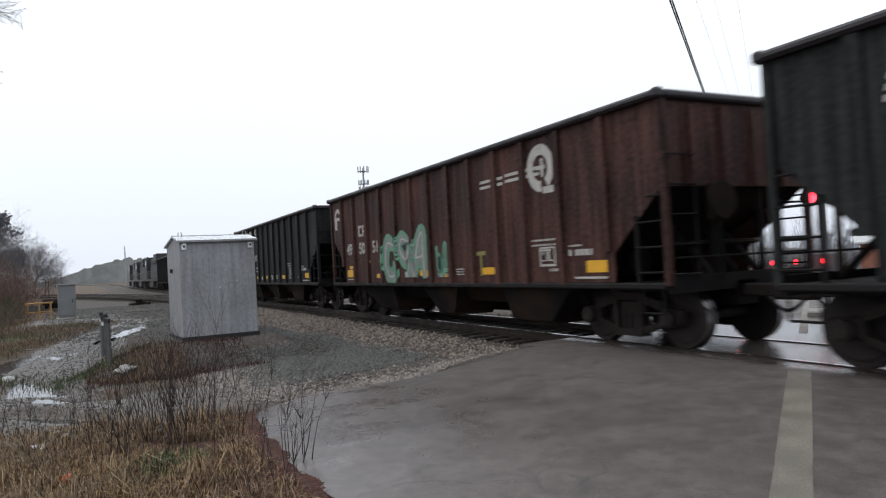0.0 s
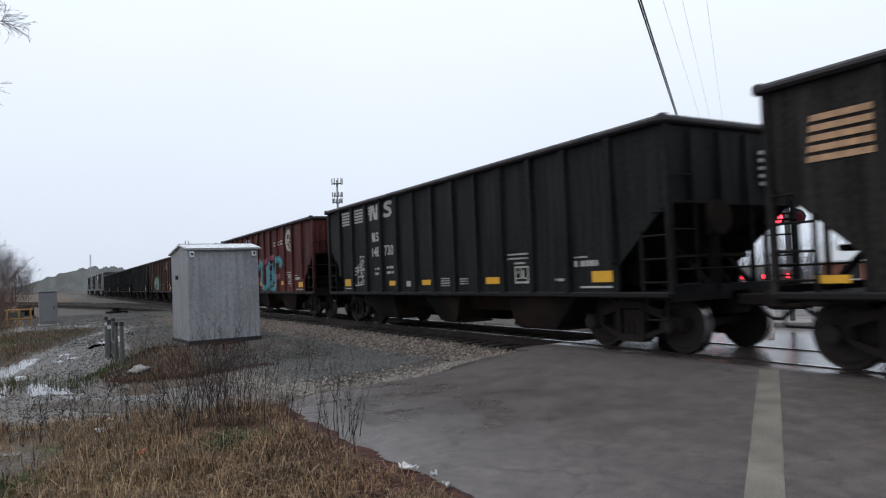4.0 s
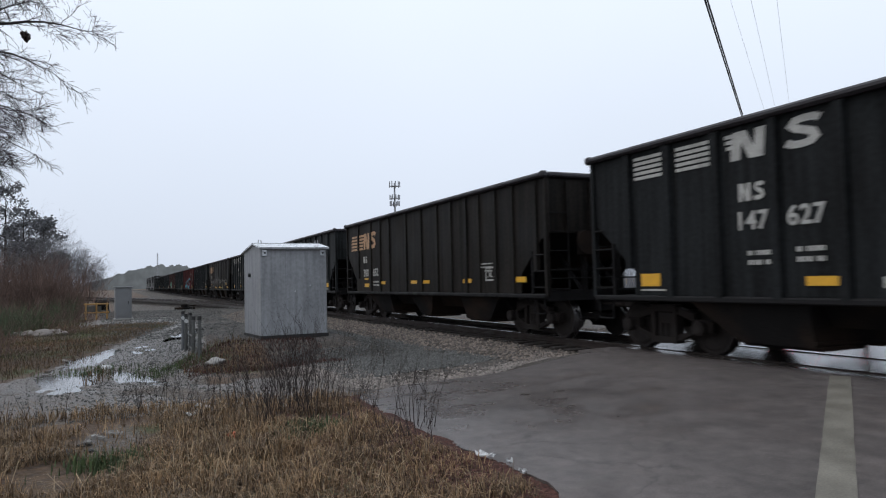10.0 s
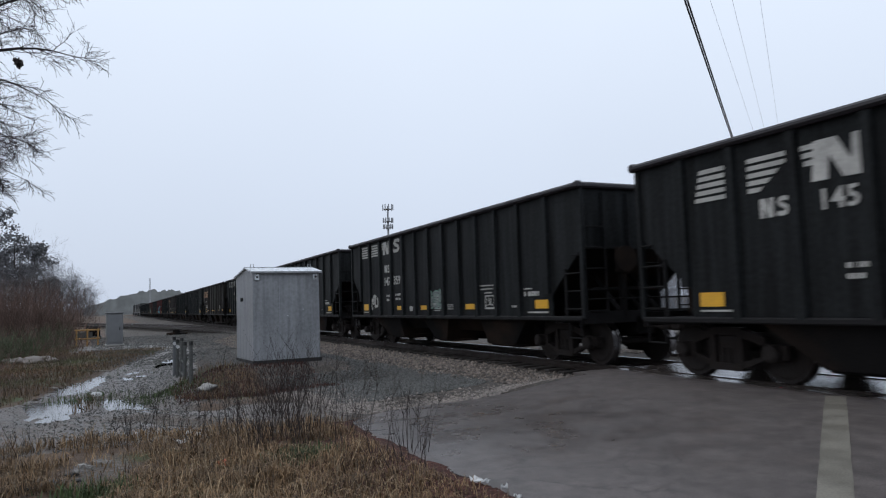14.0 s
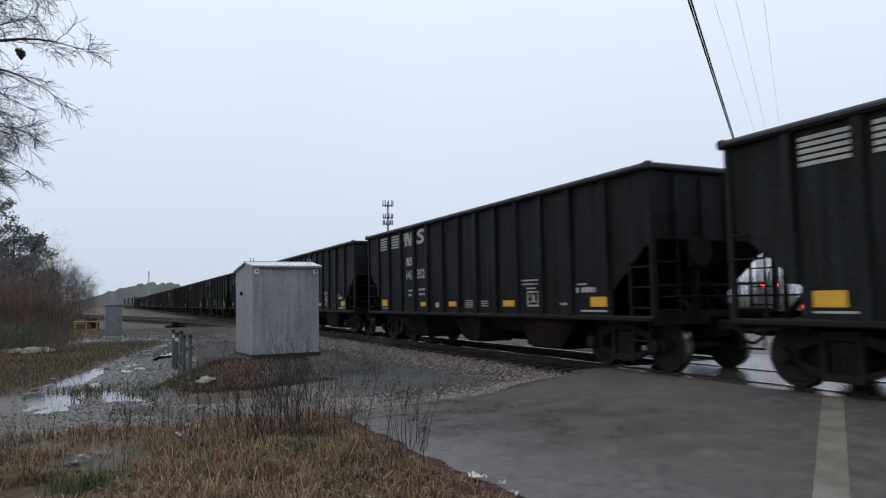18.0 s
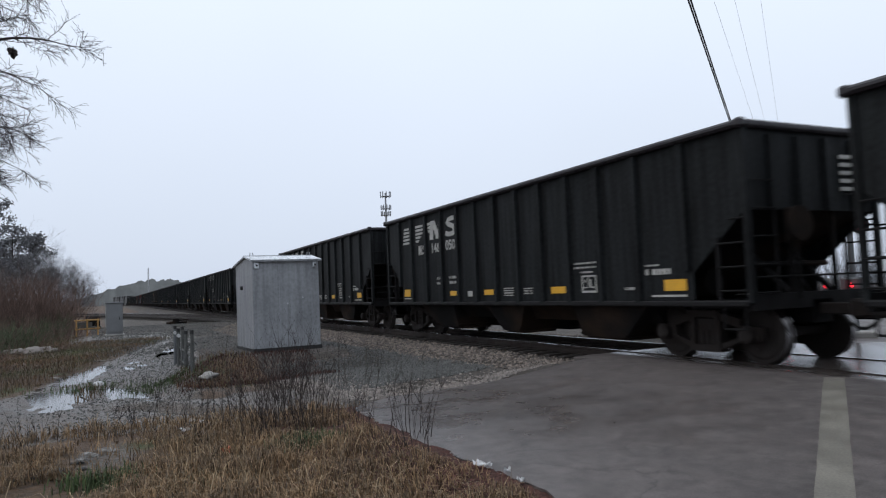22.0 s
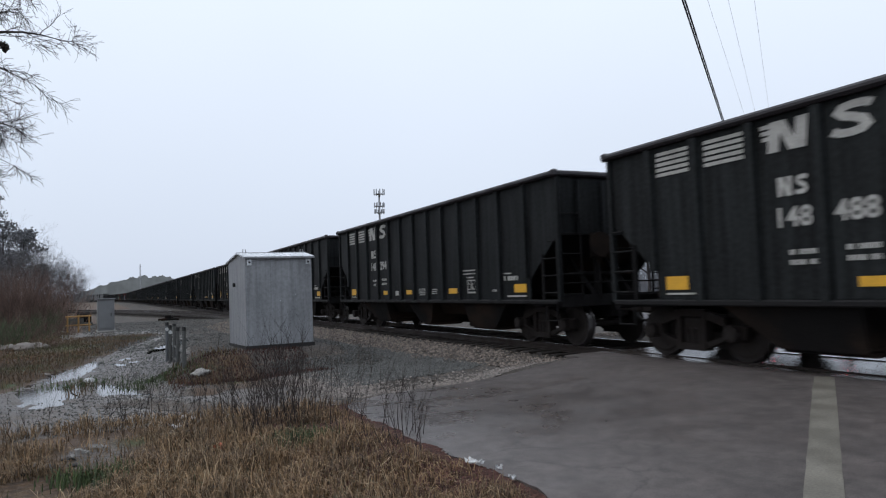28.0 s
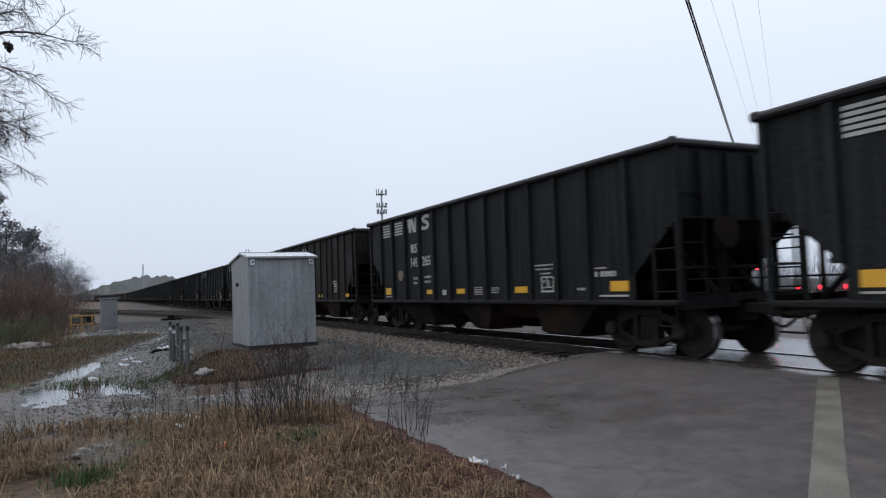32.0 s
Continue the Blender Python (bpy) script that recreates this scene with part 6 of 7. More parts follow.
def build_house():
    """A low brick house with a pale roof, and a dark hedge before it, down the road."""
    h = thing("brick_house", "low red-brick house with a pale grey roof", "house", m=pose(-29.0, 57.0, -0.95, 0, 0, 32))
    part("wall", box(B(), -5.5, 5.5, -3.5, 3.5, 0, 2.3), M_BRICK, h)
    part("roof", prism(B(), [(-4.0, 2.3), (0.0, 3.5), (4.0, 2.3), (4.0, 2.18), (0.0, 3.36), (-4.0, 2.18)], -5.9, 5.9, "x"), M_ROOF, h, "pale grey roof")
    for x in (-3.6, 0.4, 3.4):
        w = part("window", box(B(), x - 0.5, x + 0.5, -3.53, -3.49, 0.9, 1.9), M_GLASS, h)
        part("frame", box(B(), x - 0.58, x + 0.58, -3.52, -3.495, 0.82, 0.9), M_LITTER, w)
    for k, (x, y) in enumerate(((-37.5, 47.0), (-34.0, 48.5), (-41.0, 49.0))):
        brush("dark_hedge", x, y, 190, 2.6, 1.7, 340 + k, M_STEM, "dark clipped hedge beyond the crossing", 0.03, 4)


def build_wires():
    """Power lines that run along the road, high over the crossing."""
    def line(name, a, b, sag, r, label, twin=False):
        t = thing(name, label, "overhead cable")
        for dx in ((-0.04, 0.04) if twin else (0.0,)):
            verts, faces = [], []
            for i in range(41):
                f = i / 40
                p = Vector(a).lerp(Vector(b), f)
                p.z -= sag * 4 * f * (1 - f)
                p.x += dx
                for k in range(6):
                    verts.append((p.x + r * math.cos(k * 1.0472) * 0.8, p.y + r * math.cos(k * 1.0472) * 0.6, p.z + r * math.sin(k * 1.0472)))
            for i in range(40):
                for k in range(6):
                    faces.append((6 * i + k, 6 * i + (k + 1) % 6, 6 * i + 6 + (k + 1) % 6, 6 * i + 6 + k))
            me = bpy.data.meshes.new("strand")
            me.from_pydata(verts, [], faces)
            me.materials.append(M_CABLE)
            part("strand", me, None, t)
    for n, (a, b, sag, r, twin) in enumerate(WIRES):
        line("overhead_cable", a, b, sag, r, "pair of dark overhead cables" if twin else "thin overhead power line", twin)
    # the far pole that carries them
    px, py = POLE
    pole = thing("utility_pole", "tall wooden utility pole far beyond the train", "utility pole", m=pose(px, py, height(px, py)))
    part("shaft", tube(B(), (0, 0, -0.5), (0, 0, 11), 0.16, 0.11, n=10), M_WOOD, pole)
    part("cross_arm", box(B(), -1.3, 1.3, -0.06, 0.06, 10.2, 10.35, 0.01), M_WOOD, pole)


def build_tower():
    t = thing("cell_tower", "tall steel mobile-phone mast with antenna panels", "cell tower", m=pose(-249.0, 95.9, -0.6))
    part("mast", tube(B(), (0, 0, 0), (0, 0, 40), 0.62, 0.3, n=12), M_PALESTEEL, t)
    for z, r, n in ((39.6, 2.0, 9), (34.8, 1.9, 9), (32.4, 1.8, 9)):
        ring = part("platform", tube(B(), (0, 0, z - 1.0), (0, 0, z - 0.85), r * 0.85, n=12), M_PALESTEEL, t)
        for k in range(n):
            a = 2 * math.pi * k / n + z
            x, y = r * math.cos(a), r * math.sin(a)
            part("antenna", box(B(), x - 0.2, x + 0.2, y - 0.15, y + 0.15, z - 1.3, z + (0.9 if z > 39 else 0.5), 0.03), M_PALESTEEL, ring)
    m = thing("radio_mast", "slim lattice radio mast far away", "radio mast", m=pose(-690, 31, -0.6))
    bm = B()
    for k in range(3):
        a = k * 2.094
        tube(bm, (0.7 * math.cos(a), 0.7 * math.sin(a), 0), (0.5 * math.cos(a), 0.5 * math.sin(a), 33), 0.14, n=5)
    for k in range(16):
        for j in range(3):
            a, b = j * 2.094, (j + 1) * 2.094
            tube(bm, (0.65 * math.cos(a), 0.65 * math.sin(a), k * 2), (0.65 * math.cos(b), 0.65 * math.sin(b), k * 2 + 2), 0.07, n=4)
    part("lattice", bm, M_PALESTEEL, m)


# ---- trees and brush ----
def branch_mesh(seed, height_m, trunk_r, spread, droop, levels, lean=(0, 0), twig_len=0.5):
    """A bare tree: trunk and limbs in one list, twigs in another, as tapered tubes."""
    rnd = random.Random(seed)
    limbs, twigs = [], []

    def grow(p, d, length, r, level):
        steps = 4 if level < 2 else 3
        for i in range(steps):
            d = (d + Vector((rnd.uniform(-1, 1), rnd.uniform(-1, 1), rnd.uniform(-1, 1))) * 0.24 + Vector((0, 0, droop * level * 0.05))).normalized()
            q = p + d * length / steps
            r1 = r * 0.86
            (limbs if level < 2 else twigs).append((p.copy(), q.copy(), max(r, 0.006), max(r1, 0.005), 6 if level < 2 else 3))
            p, r = q, r1
            if level < levels and (level > 0 or i > 0):
                for _ in range(2 if level < 1 else rnd.choice((1, 2, 2)) if level < 3 else 2):
                    a = d.orthogonal().normalized()
                    a.rotate(Matrix.Rotation(rnd.uniform(0, 6.28), 3, d))
                    nd = (d * 0.55 + a * rnd.uniform(0.6, 1.1) * spread + Vector((lean[0], lean[1], 0)) * 0.25).normalized()
                    grow(p, nd, length * rnd.uniform(0.52, 0.74), r * 0.58, level + 1)
        if level < levels:
            grow(p, d, length * 0.6, r * 0.8, level + 1)

    grow(Vector((0, 0, 0)), Vector((lean[0] * 0.1, lean[1] * 0.1, 1)).normalized(), height_m * 0.55, trunk_r, 0)
    return limbs, twigs


def fast_tubes(name, segs, material):
    """Many thin tapered tubes in one mesh."""
    verts, faces = [], []
    for p, q, r0, r1, n in segs:
        d = (q - p).normalized()
        a = d.orthogonal().normalized()
        c = d.cross(a)
        k = len(verts)
        for o, r in ((p, r0), (q, r1)):
            for i in range(n):
                t = 6.2832 * i / n
                verts.append(o + (a * math.cos(t) + c * math.sin(t)) * r)
        for i in range(n):
            j = (i + 1) % n
            faces.append((k + i, k + j, k + n + j, k + n + i))
    me = bpy.data.meshes.new(name)
    me.from_pydata(verts, [], faces)
    me.materials.append(material)
    return me


def bare_tree(x, y, seed, h, r, spread, droop, levels, label, lean=(0, 0), twig=None):
    limbs, twigs = branch_mesh(seed, h, r, spread, droop, levels, lean)
    t = thing("bare_tree", label, "tree", m=pose(x, y, height(x, y) - 0.2))
    part("trunk", fast_tubes("trunk", limbs, M_BARK), None, t)
    part("crown", fast_tubes("crown", twigs, twig or M_TWIG), None, t)
    return t


def limb_tree(x, y, seed, h, r, label, turn=0):
    """A bare tree with long, nearly level limbs that fork into flat sprays of twigs."""
    rnd = random.Random(seed)
    limbs, twigs = [], []
    up = Vector((0, 0, 1))

    def run(p, d, length, rad, steps, sag, bend, out, n):
        pts = [p]
        for i in range(steps):
            d = (d + Vector((rnd.uniform(-1, 1), rnd.uniform(-1, 1), rnd.uniform(-1, 1))) * bend - up * sag).normalized()
            q = p + d * length / steps
            f = 1 - (i + 1) / (steps + 0.6)
            out.append((p.copy(), q.copy(), max(0.0055, rad * 1.15 * (1 - i / (steps + 0.6))), max(0.0045, rad * 1.15 * f), n))
            p = q
            pts.append((q.copy(), d.copy(), f))
        return pts[1:]

    top = run(Vector((0, 0, 0)), up, h, r, 12, 0.0, 0.06, limbs, 8)

    def at(z):
        k = min(11, max(1, int(z / h * 12)))
        a, b = top[k - 1][0], top[k][0]
        return a.lerp(b, min(1.0, max(0.0, (z - a.z) / max(0.01, b.z - a.z))))

    for i in range(84):
        z = h * (0.33 + 0.65 * (i + 0.5) / 84)
        az = i * 2.39996 + rnd.uniform(-0.3, 0.3)
        size = (4.0 + 0.30 * (z - 5.5)) * (1.0 if z < 11 else 1 - 0.12 * (z - 11)) * rnd.uniform(0.55, 1.08)
        d = Vector((math.cos(az), math.sin(az), rnd.uniform(0.05, 0.55) + 0.03 * (z - 5))).normalized()
        for q, e, f in run(at(z), d, size, 0.035 + 0.009 * size, 10, rnd.uniform(-0.01, 0.05), 0.17, limbs, 5):
            side = e.cross(up).normalized()
            for s in (-1, 1):
                if rnd.random() < 0.3:
                    continue
                b = (e * 0.7 + side * s * rnd.uniform(0.2, 0.9) + up * rnd.uniform(-0.55, 0.6)).normalized()
                for q2, e2, f2 in run(q, b, size * (0.16 + 0.22 * f) * rnd.uniform(0.7, 1.2), 0.008 + 0.015 * f, 6, 0.02, 0.26, twigs, 4):
                    for _ in range(4):
                        if rnd.random() < 0.42:
                            continue
                        c = (e2 * 0.7 + Vector((rnd.uniform(-1, 1), rnd.uniform(-1, 1), rnd.uniform(-1, 0.8))) * 0.8).normalized()
                        for q3, e3, f3 in run(q2, c, rnd.uniform(0.25, 0.6), 0.0065, 3, 0.03, 0.22, twigs, 3):
                            if rnd.random() < 0.45:
                                c3 = (e3 + Vector((rnd.uniform(-1, 1), rnd.uniform(-1, 1), rnd.uniform(-1, 0.6))) * 0.6).normalized()
                                run(q3, c3, rnd.uniform(0.12, 0.28), 0.0045, 1, 0.0, 0.1, twigs, 3)
    t = thing("bare_tree", label, "tree", m=pose(x, y, height(x, y) - 0.2, 0, 0, turn))
    part("trunk", fast_tubes("trunk", limbs, M_BARK), None, t)
    part("crown", fast_tubes("crown", twigs, M_TWIG), None, t)
    return t


def clump_tree(x, y, h, w, seed, material, label, name="tree"):
    """A leafy or needled tree: trunk, limbs, and a crown of many small ragged tufts."""
    rnd = random.Random(seed)
    t = thing(name, label, "tree", m=pose(x, y, height(x, y) - 0.2))
    bm = tube(B(), (0, 0, 0), (0, 0, h * 0.85), h * 0.018 + 0.05, 0.05, n=7)
    for k in range(9):
        z = h * rnd.uniform(0.3, 0.8)
        a = rnd.uniform(0, 6.28)
        l = w * 0.4 * (1.1 - z / h)
        tube(bm, (0, 0, z), (l * math.cos(a), l * math.sin(a), z + l * 0.4), 0.09, 0.03, n=5)
    part("trunk", bm, M_BARK, t)
    verts, faces = [], []
    centres = []
    for k in range(26):
        f = rnd.uniform(0.22, 1.0)
        rr = w * 0.5 * (1 - abs(f - 0.5) * 1.1) * rnd.uniform(0.3, 1.0)
        a = rnd.uniform(0, 6.28)
        centres.append((Vector((rr * math.cos(a), rr * math.sin(a), h * f)), w * rnd.uniform(0.10, 0.2)))
    for c, s in centres:
        for _ in range(75):
            d = Vector((rnd.gauss(0, 1), rnd.gauss(0, 1), rnd.gauss(0, 0.7))).normalized() * s * rnd.uniform(0.3, 1.1)
            p = c + d
            u = Vector((rnd.uniform(-1, 1), rnd.uniform(-1, 1), rnd.uniform(-1, 1))).normalized() * rnd.uniform(0.16, 0.42)
            v = u.orthogonal().normalized() * rnd.uniform(0.1, 0.3)
            k = len(verts)
            verts += [p - u, p + v, p + u, p - v * 0.6]
            faces.append((k, k + 1, k + 2, k + 3))
    me = bpy.data.meshes.new("crown")
    me.from_pydata(verts, [], faces)
    me.materials.append(material)
    part("crown", me, None, t)
    return t


def brush(name, x, y, n, w, h, seed, material, label, r=0.012, fork=3, category="bush", lean=0.45):
    """A thicket of upright forking stems."""
    rnd = random.Random(seed)
    segs, fine = [], []
    for _ in range(n):
        px, py = rnd.gauss(0, w * 0.35), rnd.gauss(0, w * 0.35)
        p = Vector((px, py, height(x + px, y + py) - height(x, y) - 0.05))
        d = Vector((rnd.uniform(-lean, lean) + px / w * lean, rnd.uniform(-lean, lean) + py / w * lean, 1)).normalized()
        hh = h * rnd.uniform(0.45, 1.0)
        rad = r * rnd.uniform(0.6, 1.2)
        for i in range(4):
            q = p + d * hh / 4
            segs.append((p.copy(), q.copy(), rad, rad * 0.75, 4))
            if i > 0:
                for _ in range(rnd.choice((0, 1, fork))):
                    e = (d + Vector((rnd.uniform(-1, 1), rnd.uniform(-1, 1), rnd.uniform(0, 0.6))) * 0.75).normalized()
                    s = q + e * hh * rnd.uniform(0.12, 0.3)
                    fine.append((q.copy(), s, rad * 0.6, rad * 0.35, 3))
                    e2 = (e + Vector((rnd.uniform(-1, 1), rnd.uniform(-1, 1), 0.4)) * 0.5).normalized()
                    fine.append((s, s + e2 * hh * 0.12, rad * 0.35, rad * 0.2, 3))
            p, rad = q, rad * 0.75
            d = (d + Vector((rnd.uniform(-0.2, 0.2), rnd.uniform(-0.2, 0.2), 0))).normalized()
    ob = thing(name, label, category, m=pose(x, y, height(x, y)))
    tagged(part("stem_tangle", fast_tubes("stem_tangle", segs, material), None, ob), kind="stuff")
    tagged(part("twig_tangle", fast_tubes("twig_tangle", fine, material), None, ob), kind="stuff")
    return ob


def blades(name, count, place, length, width, material, label, category, seed, upright=0.7):
    """Grass: thin bent blades of two quads each."""
    rnd = random.Random(seed)
    verts, faces = [], []
    for _ in range(count):
        s = place(rnd)
        if s is None:
            continue
        x, y, k = s
        z = height(x, y) - 0.01
        a = rnd.uniform(0, 6.28)
        l = length * rnd.uniform(0.4, 1.2) * k
        lean = rnd.uniform(0.1, 1.3 - upright)
        w = width * rnd.uniform(0.6, 1.3)
        dx, dy = math.cos(a), math.sin(a)
        sx, sy = -dy * w, dx * w
        n = len(verts)
        verts += [(x - sx, y - sy, z), (x + sx, y + sy, z),
                  (x + dx * l * lean * 0.4 + sx * 0.7, y + dy * l * lean * 0.4 + sy * 0.7, z + l * 0.6), (x + dx * l * lean * 0.4 - sx * 0.7, y + dy * l * lean * 0.4 - sy * 0.7, z + l * 0.6),
                  (x + dx * l * lean, y + dy * l * lean, z + l * (0.95 - 0.4 * lean))]
        faces += [(n, n + 1, n + 2, n + 3), (n + 3, n + 2, n + 4)]
    return raw(name, verts, faces, material, "stuff", label, category)


def scatter(name, count, place, size, material, label, category, seed, flat=0.7):
    """Loose stones or leaves: small irregular eight-faced lumps."""
    rnd = random.Random(seed)
    verts, faces = [], []
    for _ in range(count):
        s = place(rnd)
        if s is None:
            continue
        x, y = s[0], s[1]
        r = size * rnd.uniform(0.45, 1.25)
        z = height(x, y) + r * flat * 0.25
        a = rnd.uniform(0, 6.28)
        n = len(verts)
        for k in range(4):
            rr = r * rnd.uniform(0.7, 1.2)
            verts.append((x + rr * math.cos(a + k * 1.57), y + rr * math.sin(a + k * 1.57), z + rnd.uniform(-0.3, 0.3) * r * flat))
        verts.append((x + rnd.uniform(-0.3, 0.3) * r, y + rnd.uniform(-0.3, 0.3) * r, z + r * flat))
        verts.append((x, y, z - r * flat))
        for k in range(4):
            faces += [(n + k, n + (k + 1) % 4, n + 4), (n + (k + 1) % 4, n + k, n + 5)]
    return raw(name, verts, faces, material, "stuff", label, category)
# ---- build it all ----
build_ground()
build_pavement()
build_track()


def build_line():
    """The worn white line that runs with the road over the crossing."""
    d = Vector((-0.574, 0.819, 0))
    s = Vector((0.819, 0.574, 0)) * 0.105
    root = tagged(new("road_line"), "worn white line on the asphalt road", "road marking", "", "structure")
    mid = Vector((-3.42, 4.72, 0))
    for a, b, off, wide in ((-5.0, 4.75, -0.05, 1.15), (8.6, 22.0, 0.0, 0.65)):
        verts, faces = [], []
        n = 40
        rnd = random.Random(3)
        for i in range(n + 1):
            p = mid + d * (a + (b - a) * i / n)
            w = wide * (1 + rnd.uniform(-0.03, 0.03))
            p = p + s * off
            for q in (p - s * w, p + s * w):
                verts.append((q.x, q.y, pave_z(q.x, q.y) + 0.005))
        for i in range(n):
            faces.append((2 * i, 2 * i + 1, 2 * i + 3, 2 * i + 2))
        me = bpy.data.meshes.new("stripe")
        me.from_pydata(verts, [], faces)
        me.materials.append(M_LINE)
        o = new("stripe", me)
        o.parent = root


build_line()


def puddle(x, y, rx, ry, turn, z, label, seed):
    rnd = random.Random(seed)
    verts = [(0, 0, 0)]
    n = 40
    for i in range(n):
        a = 2 * math.pi * i / n
        k = 1 + 0.35 * noise.noise(Vector((math.cos(a) * 1.6, math.sin(a) * 1.6, seed)))
        verts.append((1.6 * rx * k * math.cos(a), 1.6 * ry * k * math.sin(a), 0))
    faces = [(0, 1 + i, 1 + (i + 1) % n) for i in range(n)]
    ob = raw("puddle", verts, faces, M_WATER, "structure", label, "puddle")
    ob.matrix_basis = pose(x, y, z, 0, 0, turn)


for k, (x, y, rx, ry, turn, z) in enumerate(PUDDLES):
    puddle(x, y, rx, ry, turn, z, "shallow rain puddle in the rutted track", k)

build_train()
build_locos()
build_shed()
build_fence()
build_cabinet()
build_signal()
build_far_signal()
build_wires()
build_house()
build_tower()

lump("concrete_lump", -16.1, 1.92, 0.19, 0.5, M_CONC, "broken lump of pale concrete in the weeds", "rubble", 1)
for k, (x, y, r) in enumerate(((-33.4, -3.4, 0.34), (-33.0, -2.9, 0.42), (-33.8, -2.5, 0.36), (-33.2, -2.2, 0.26), (-34.0, -3.9, 0.3))):
    lump("rubble", x, y, r, 0.45, M_RUBBLE, "low pale lump of rubble in the winter grass", "rubble", 12 + k)
for k, (x, y, r, f) in enumerate(((-7.98, -0.50, 0.10, 0.35), (-8.10, -0.62, 0.08, 0.4), (-8.28, -0.34, 0.06, 0.35), (-8.02, -0.28, 0.05, 0.4), (-7.90, -0.66, 0.06, 0.4))):
    lump("debris", x, y, r, f, M_BLACK, "black sodden lump of debris in the mud", "debris", 40 + k)
lump("stone", -18.6, -0.3, 0.12, 0.6, M_LITTER, "small white stone beside the puddle", "stone", 3)


def paper(x, y, w, d, material, label, seed):
    rnd = random.Random(seed)
    bm = B()
    n = 5
    grid = [[bm.verts.new((w * (i / (n - 1) - 0.5) + rnd.uniform(-0.02, 0.02), d * (j / (n - 1) - 0.5) + rnd.uniform(-0.02, 0.02), 0.02 + rnd.uniform(0, 0.05))) for i in range(n)] for j in range(n)]
    for j in range(n - 1):
        for i in range(n - 1):
            bm.faces.new((grid[j][i], grid[j][i + 1], grid[j + 1][i + 1], grid[j + 1][i]))
    r = bmesh.ops.extrude_face_region(bm, geom=bm.faces[:])
    bmesh.ops.translate(bm, verts=[v for v in r["geom"] if isinstance(v, bmesh.types.BMVert)], vec=(0, 0, 0.008))
    ob = tagged(new("litter", mesh_of(bm, "litter", material)), label, "litter")
    z = max(height(x, y), pave_z(x, y) if on_pave(x, y) else -9)
    ob.matrix_basis = pose(x, y, z, 0, 0, rnd.uniform(0, 360))


for k, (x, y, w, d) in enumerate(((-5.25, 2.80, 0.16, 0.08), (-4.95, 2.86, 0.05, 0.04), (-4.70, 2.84, 0.05, 0.04), (-9.9, 0.95, 0.09, 0.05), (-9.6, 1.5, 0.08, 0.05), (-9.3, 1.95, 0.08, 0.05), (-10.2, 0.3, 0.08, 0.05), (-9.27, 0.8, 0.10, 0.06), (-9.68, 1.05, 0.11, 0.06))):
    paper(x, y, w, d, M_LITTER, "crumpled white scrap of litter on the verge", k)
for k, (x, y, w, d) in enumerate(((-8.53, -0.05, 0.24, 0.035), (-8.38, -0.22, 0.20, 0.03), (-8.25, -0.30, 0.08, 0.05), )):
    paper(x, y, w, d, M_CONC, "pale flat slab of broken board in the mud", 30 + k)
for x, y, turn, l in ((-21.5, -1.38, 20, 0.42), (-26.2, -0.26, 85, 0.6)):
    ob = tagged(new("board", mesh_of(box(B(), -l / 2, l / 2, -0.06, 0.06, 0, 0.035, 0.006), "board", M_RUBBLE)), "short pale wet board lying in the mud", "board")
    ob.matrix_basis = pose(x, y, max(height(x, y), -0.62) + 0.004, 0, 0, turn)
paper(-7.8, 1.08, 0.12, 0.09, M_ORANGELITTER, "orange scrap of litter in the dead grass", 77)

# trees: a bare one that leans in from the verge, a wood beyond the lane with haze painted into its colours, brush
# before it
big = limb_tree(-25.3, -6.0, 11, 14.2, 0.26, "tall bare deciduous tree with spreading limbs and fine twigs", 246)
knot = B()
bmesh.ops.create_icosphere(knot, subdivisions=3, radius=0.11)
for v in knot.verts:
    v.co *= 1 + 1.2 * noise.noise(v.co * 18)
    v.co.z *= 1.3
    v.co += Vector((-2.70, -1.80, 10.4))
part("leaf_nest", knot, M_STEM, big, "dark clump of dead leaves")
for x, y, h, k in ((-64.0, 38.2, 10.4, 5), (-59.0, 54.0, 10.2, 6), (-52.0, 56.0, 8.5, 7)):
    bare_tree(x, y, k, h, 0.2, 0.8, 0.0, 4, "bare tree far behind the train, twigs greyed for haze", twig=M_FARTWIG)
for k in range(11):
    x, y = -74 + 5.2 * k + 2.0 * math.sin(k * 2.1), 92 + 1.6 * k + 6 * math.sin(k * 1.3)
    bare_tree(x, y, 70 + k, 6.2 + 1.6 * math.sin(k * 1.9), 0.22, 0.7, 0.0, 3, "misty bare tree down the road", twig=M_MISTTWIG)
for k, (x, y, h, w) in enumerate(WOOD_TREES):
    clump_tree(x, y, h, w, 100 + k, M_PINE, "evergreen tree at the edge of a wood, foliage greyed for haze")
for k in range(13):
    x, y = -112 + 6.6 * k, 62 + 3.6 * k - 0.03 * k * k + 3 * math.sin(k * 2.3)
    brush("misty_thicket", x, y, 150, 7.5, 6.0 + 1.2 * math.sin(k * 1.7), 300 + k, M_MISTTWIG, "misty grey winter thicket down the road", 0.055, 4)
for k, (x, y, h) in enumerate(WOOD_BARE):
    bare_tree(x, y, 40 + k, h, 0.12, 0.9, 0.0, 4, "bare tree at the edge of a wood, twigs greyed for haze", twig=M_FARTWIG)
for k, (x, y, n, w, h) in enumerate(THICKETS):
    brush("brush_thicket", x, y, n, w, h, 60 + k, M_BRUSH, "dense reddish-brown winter brush", 0.022, 4)
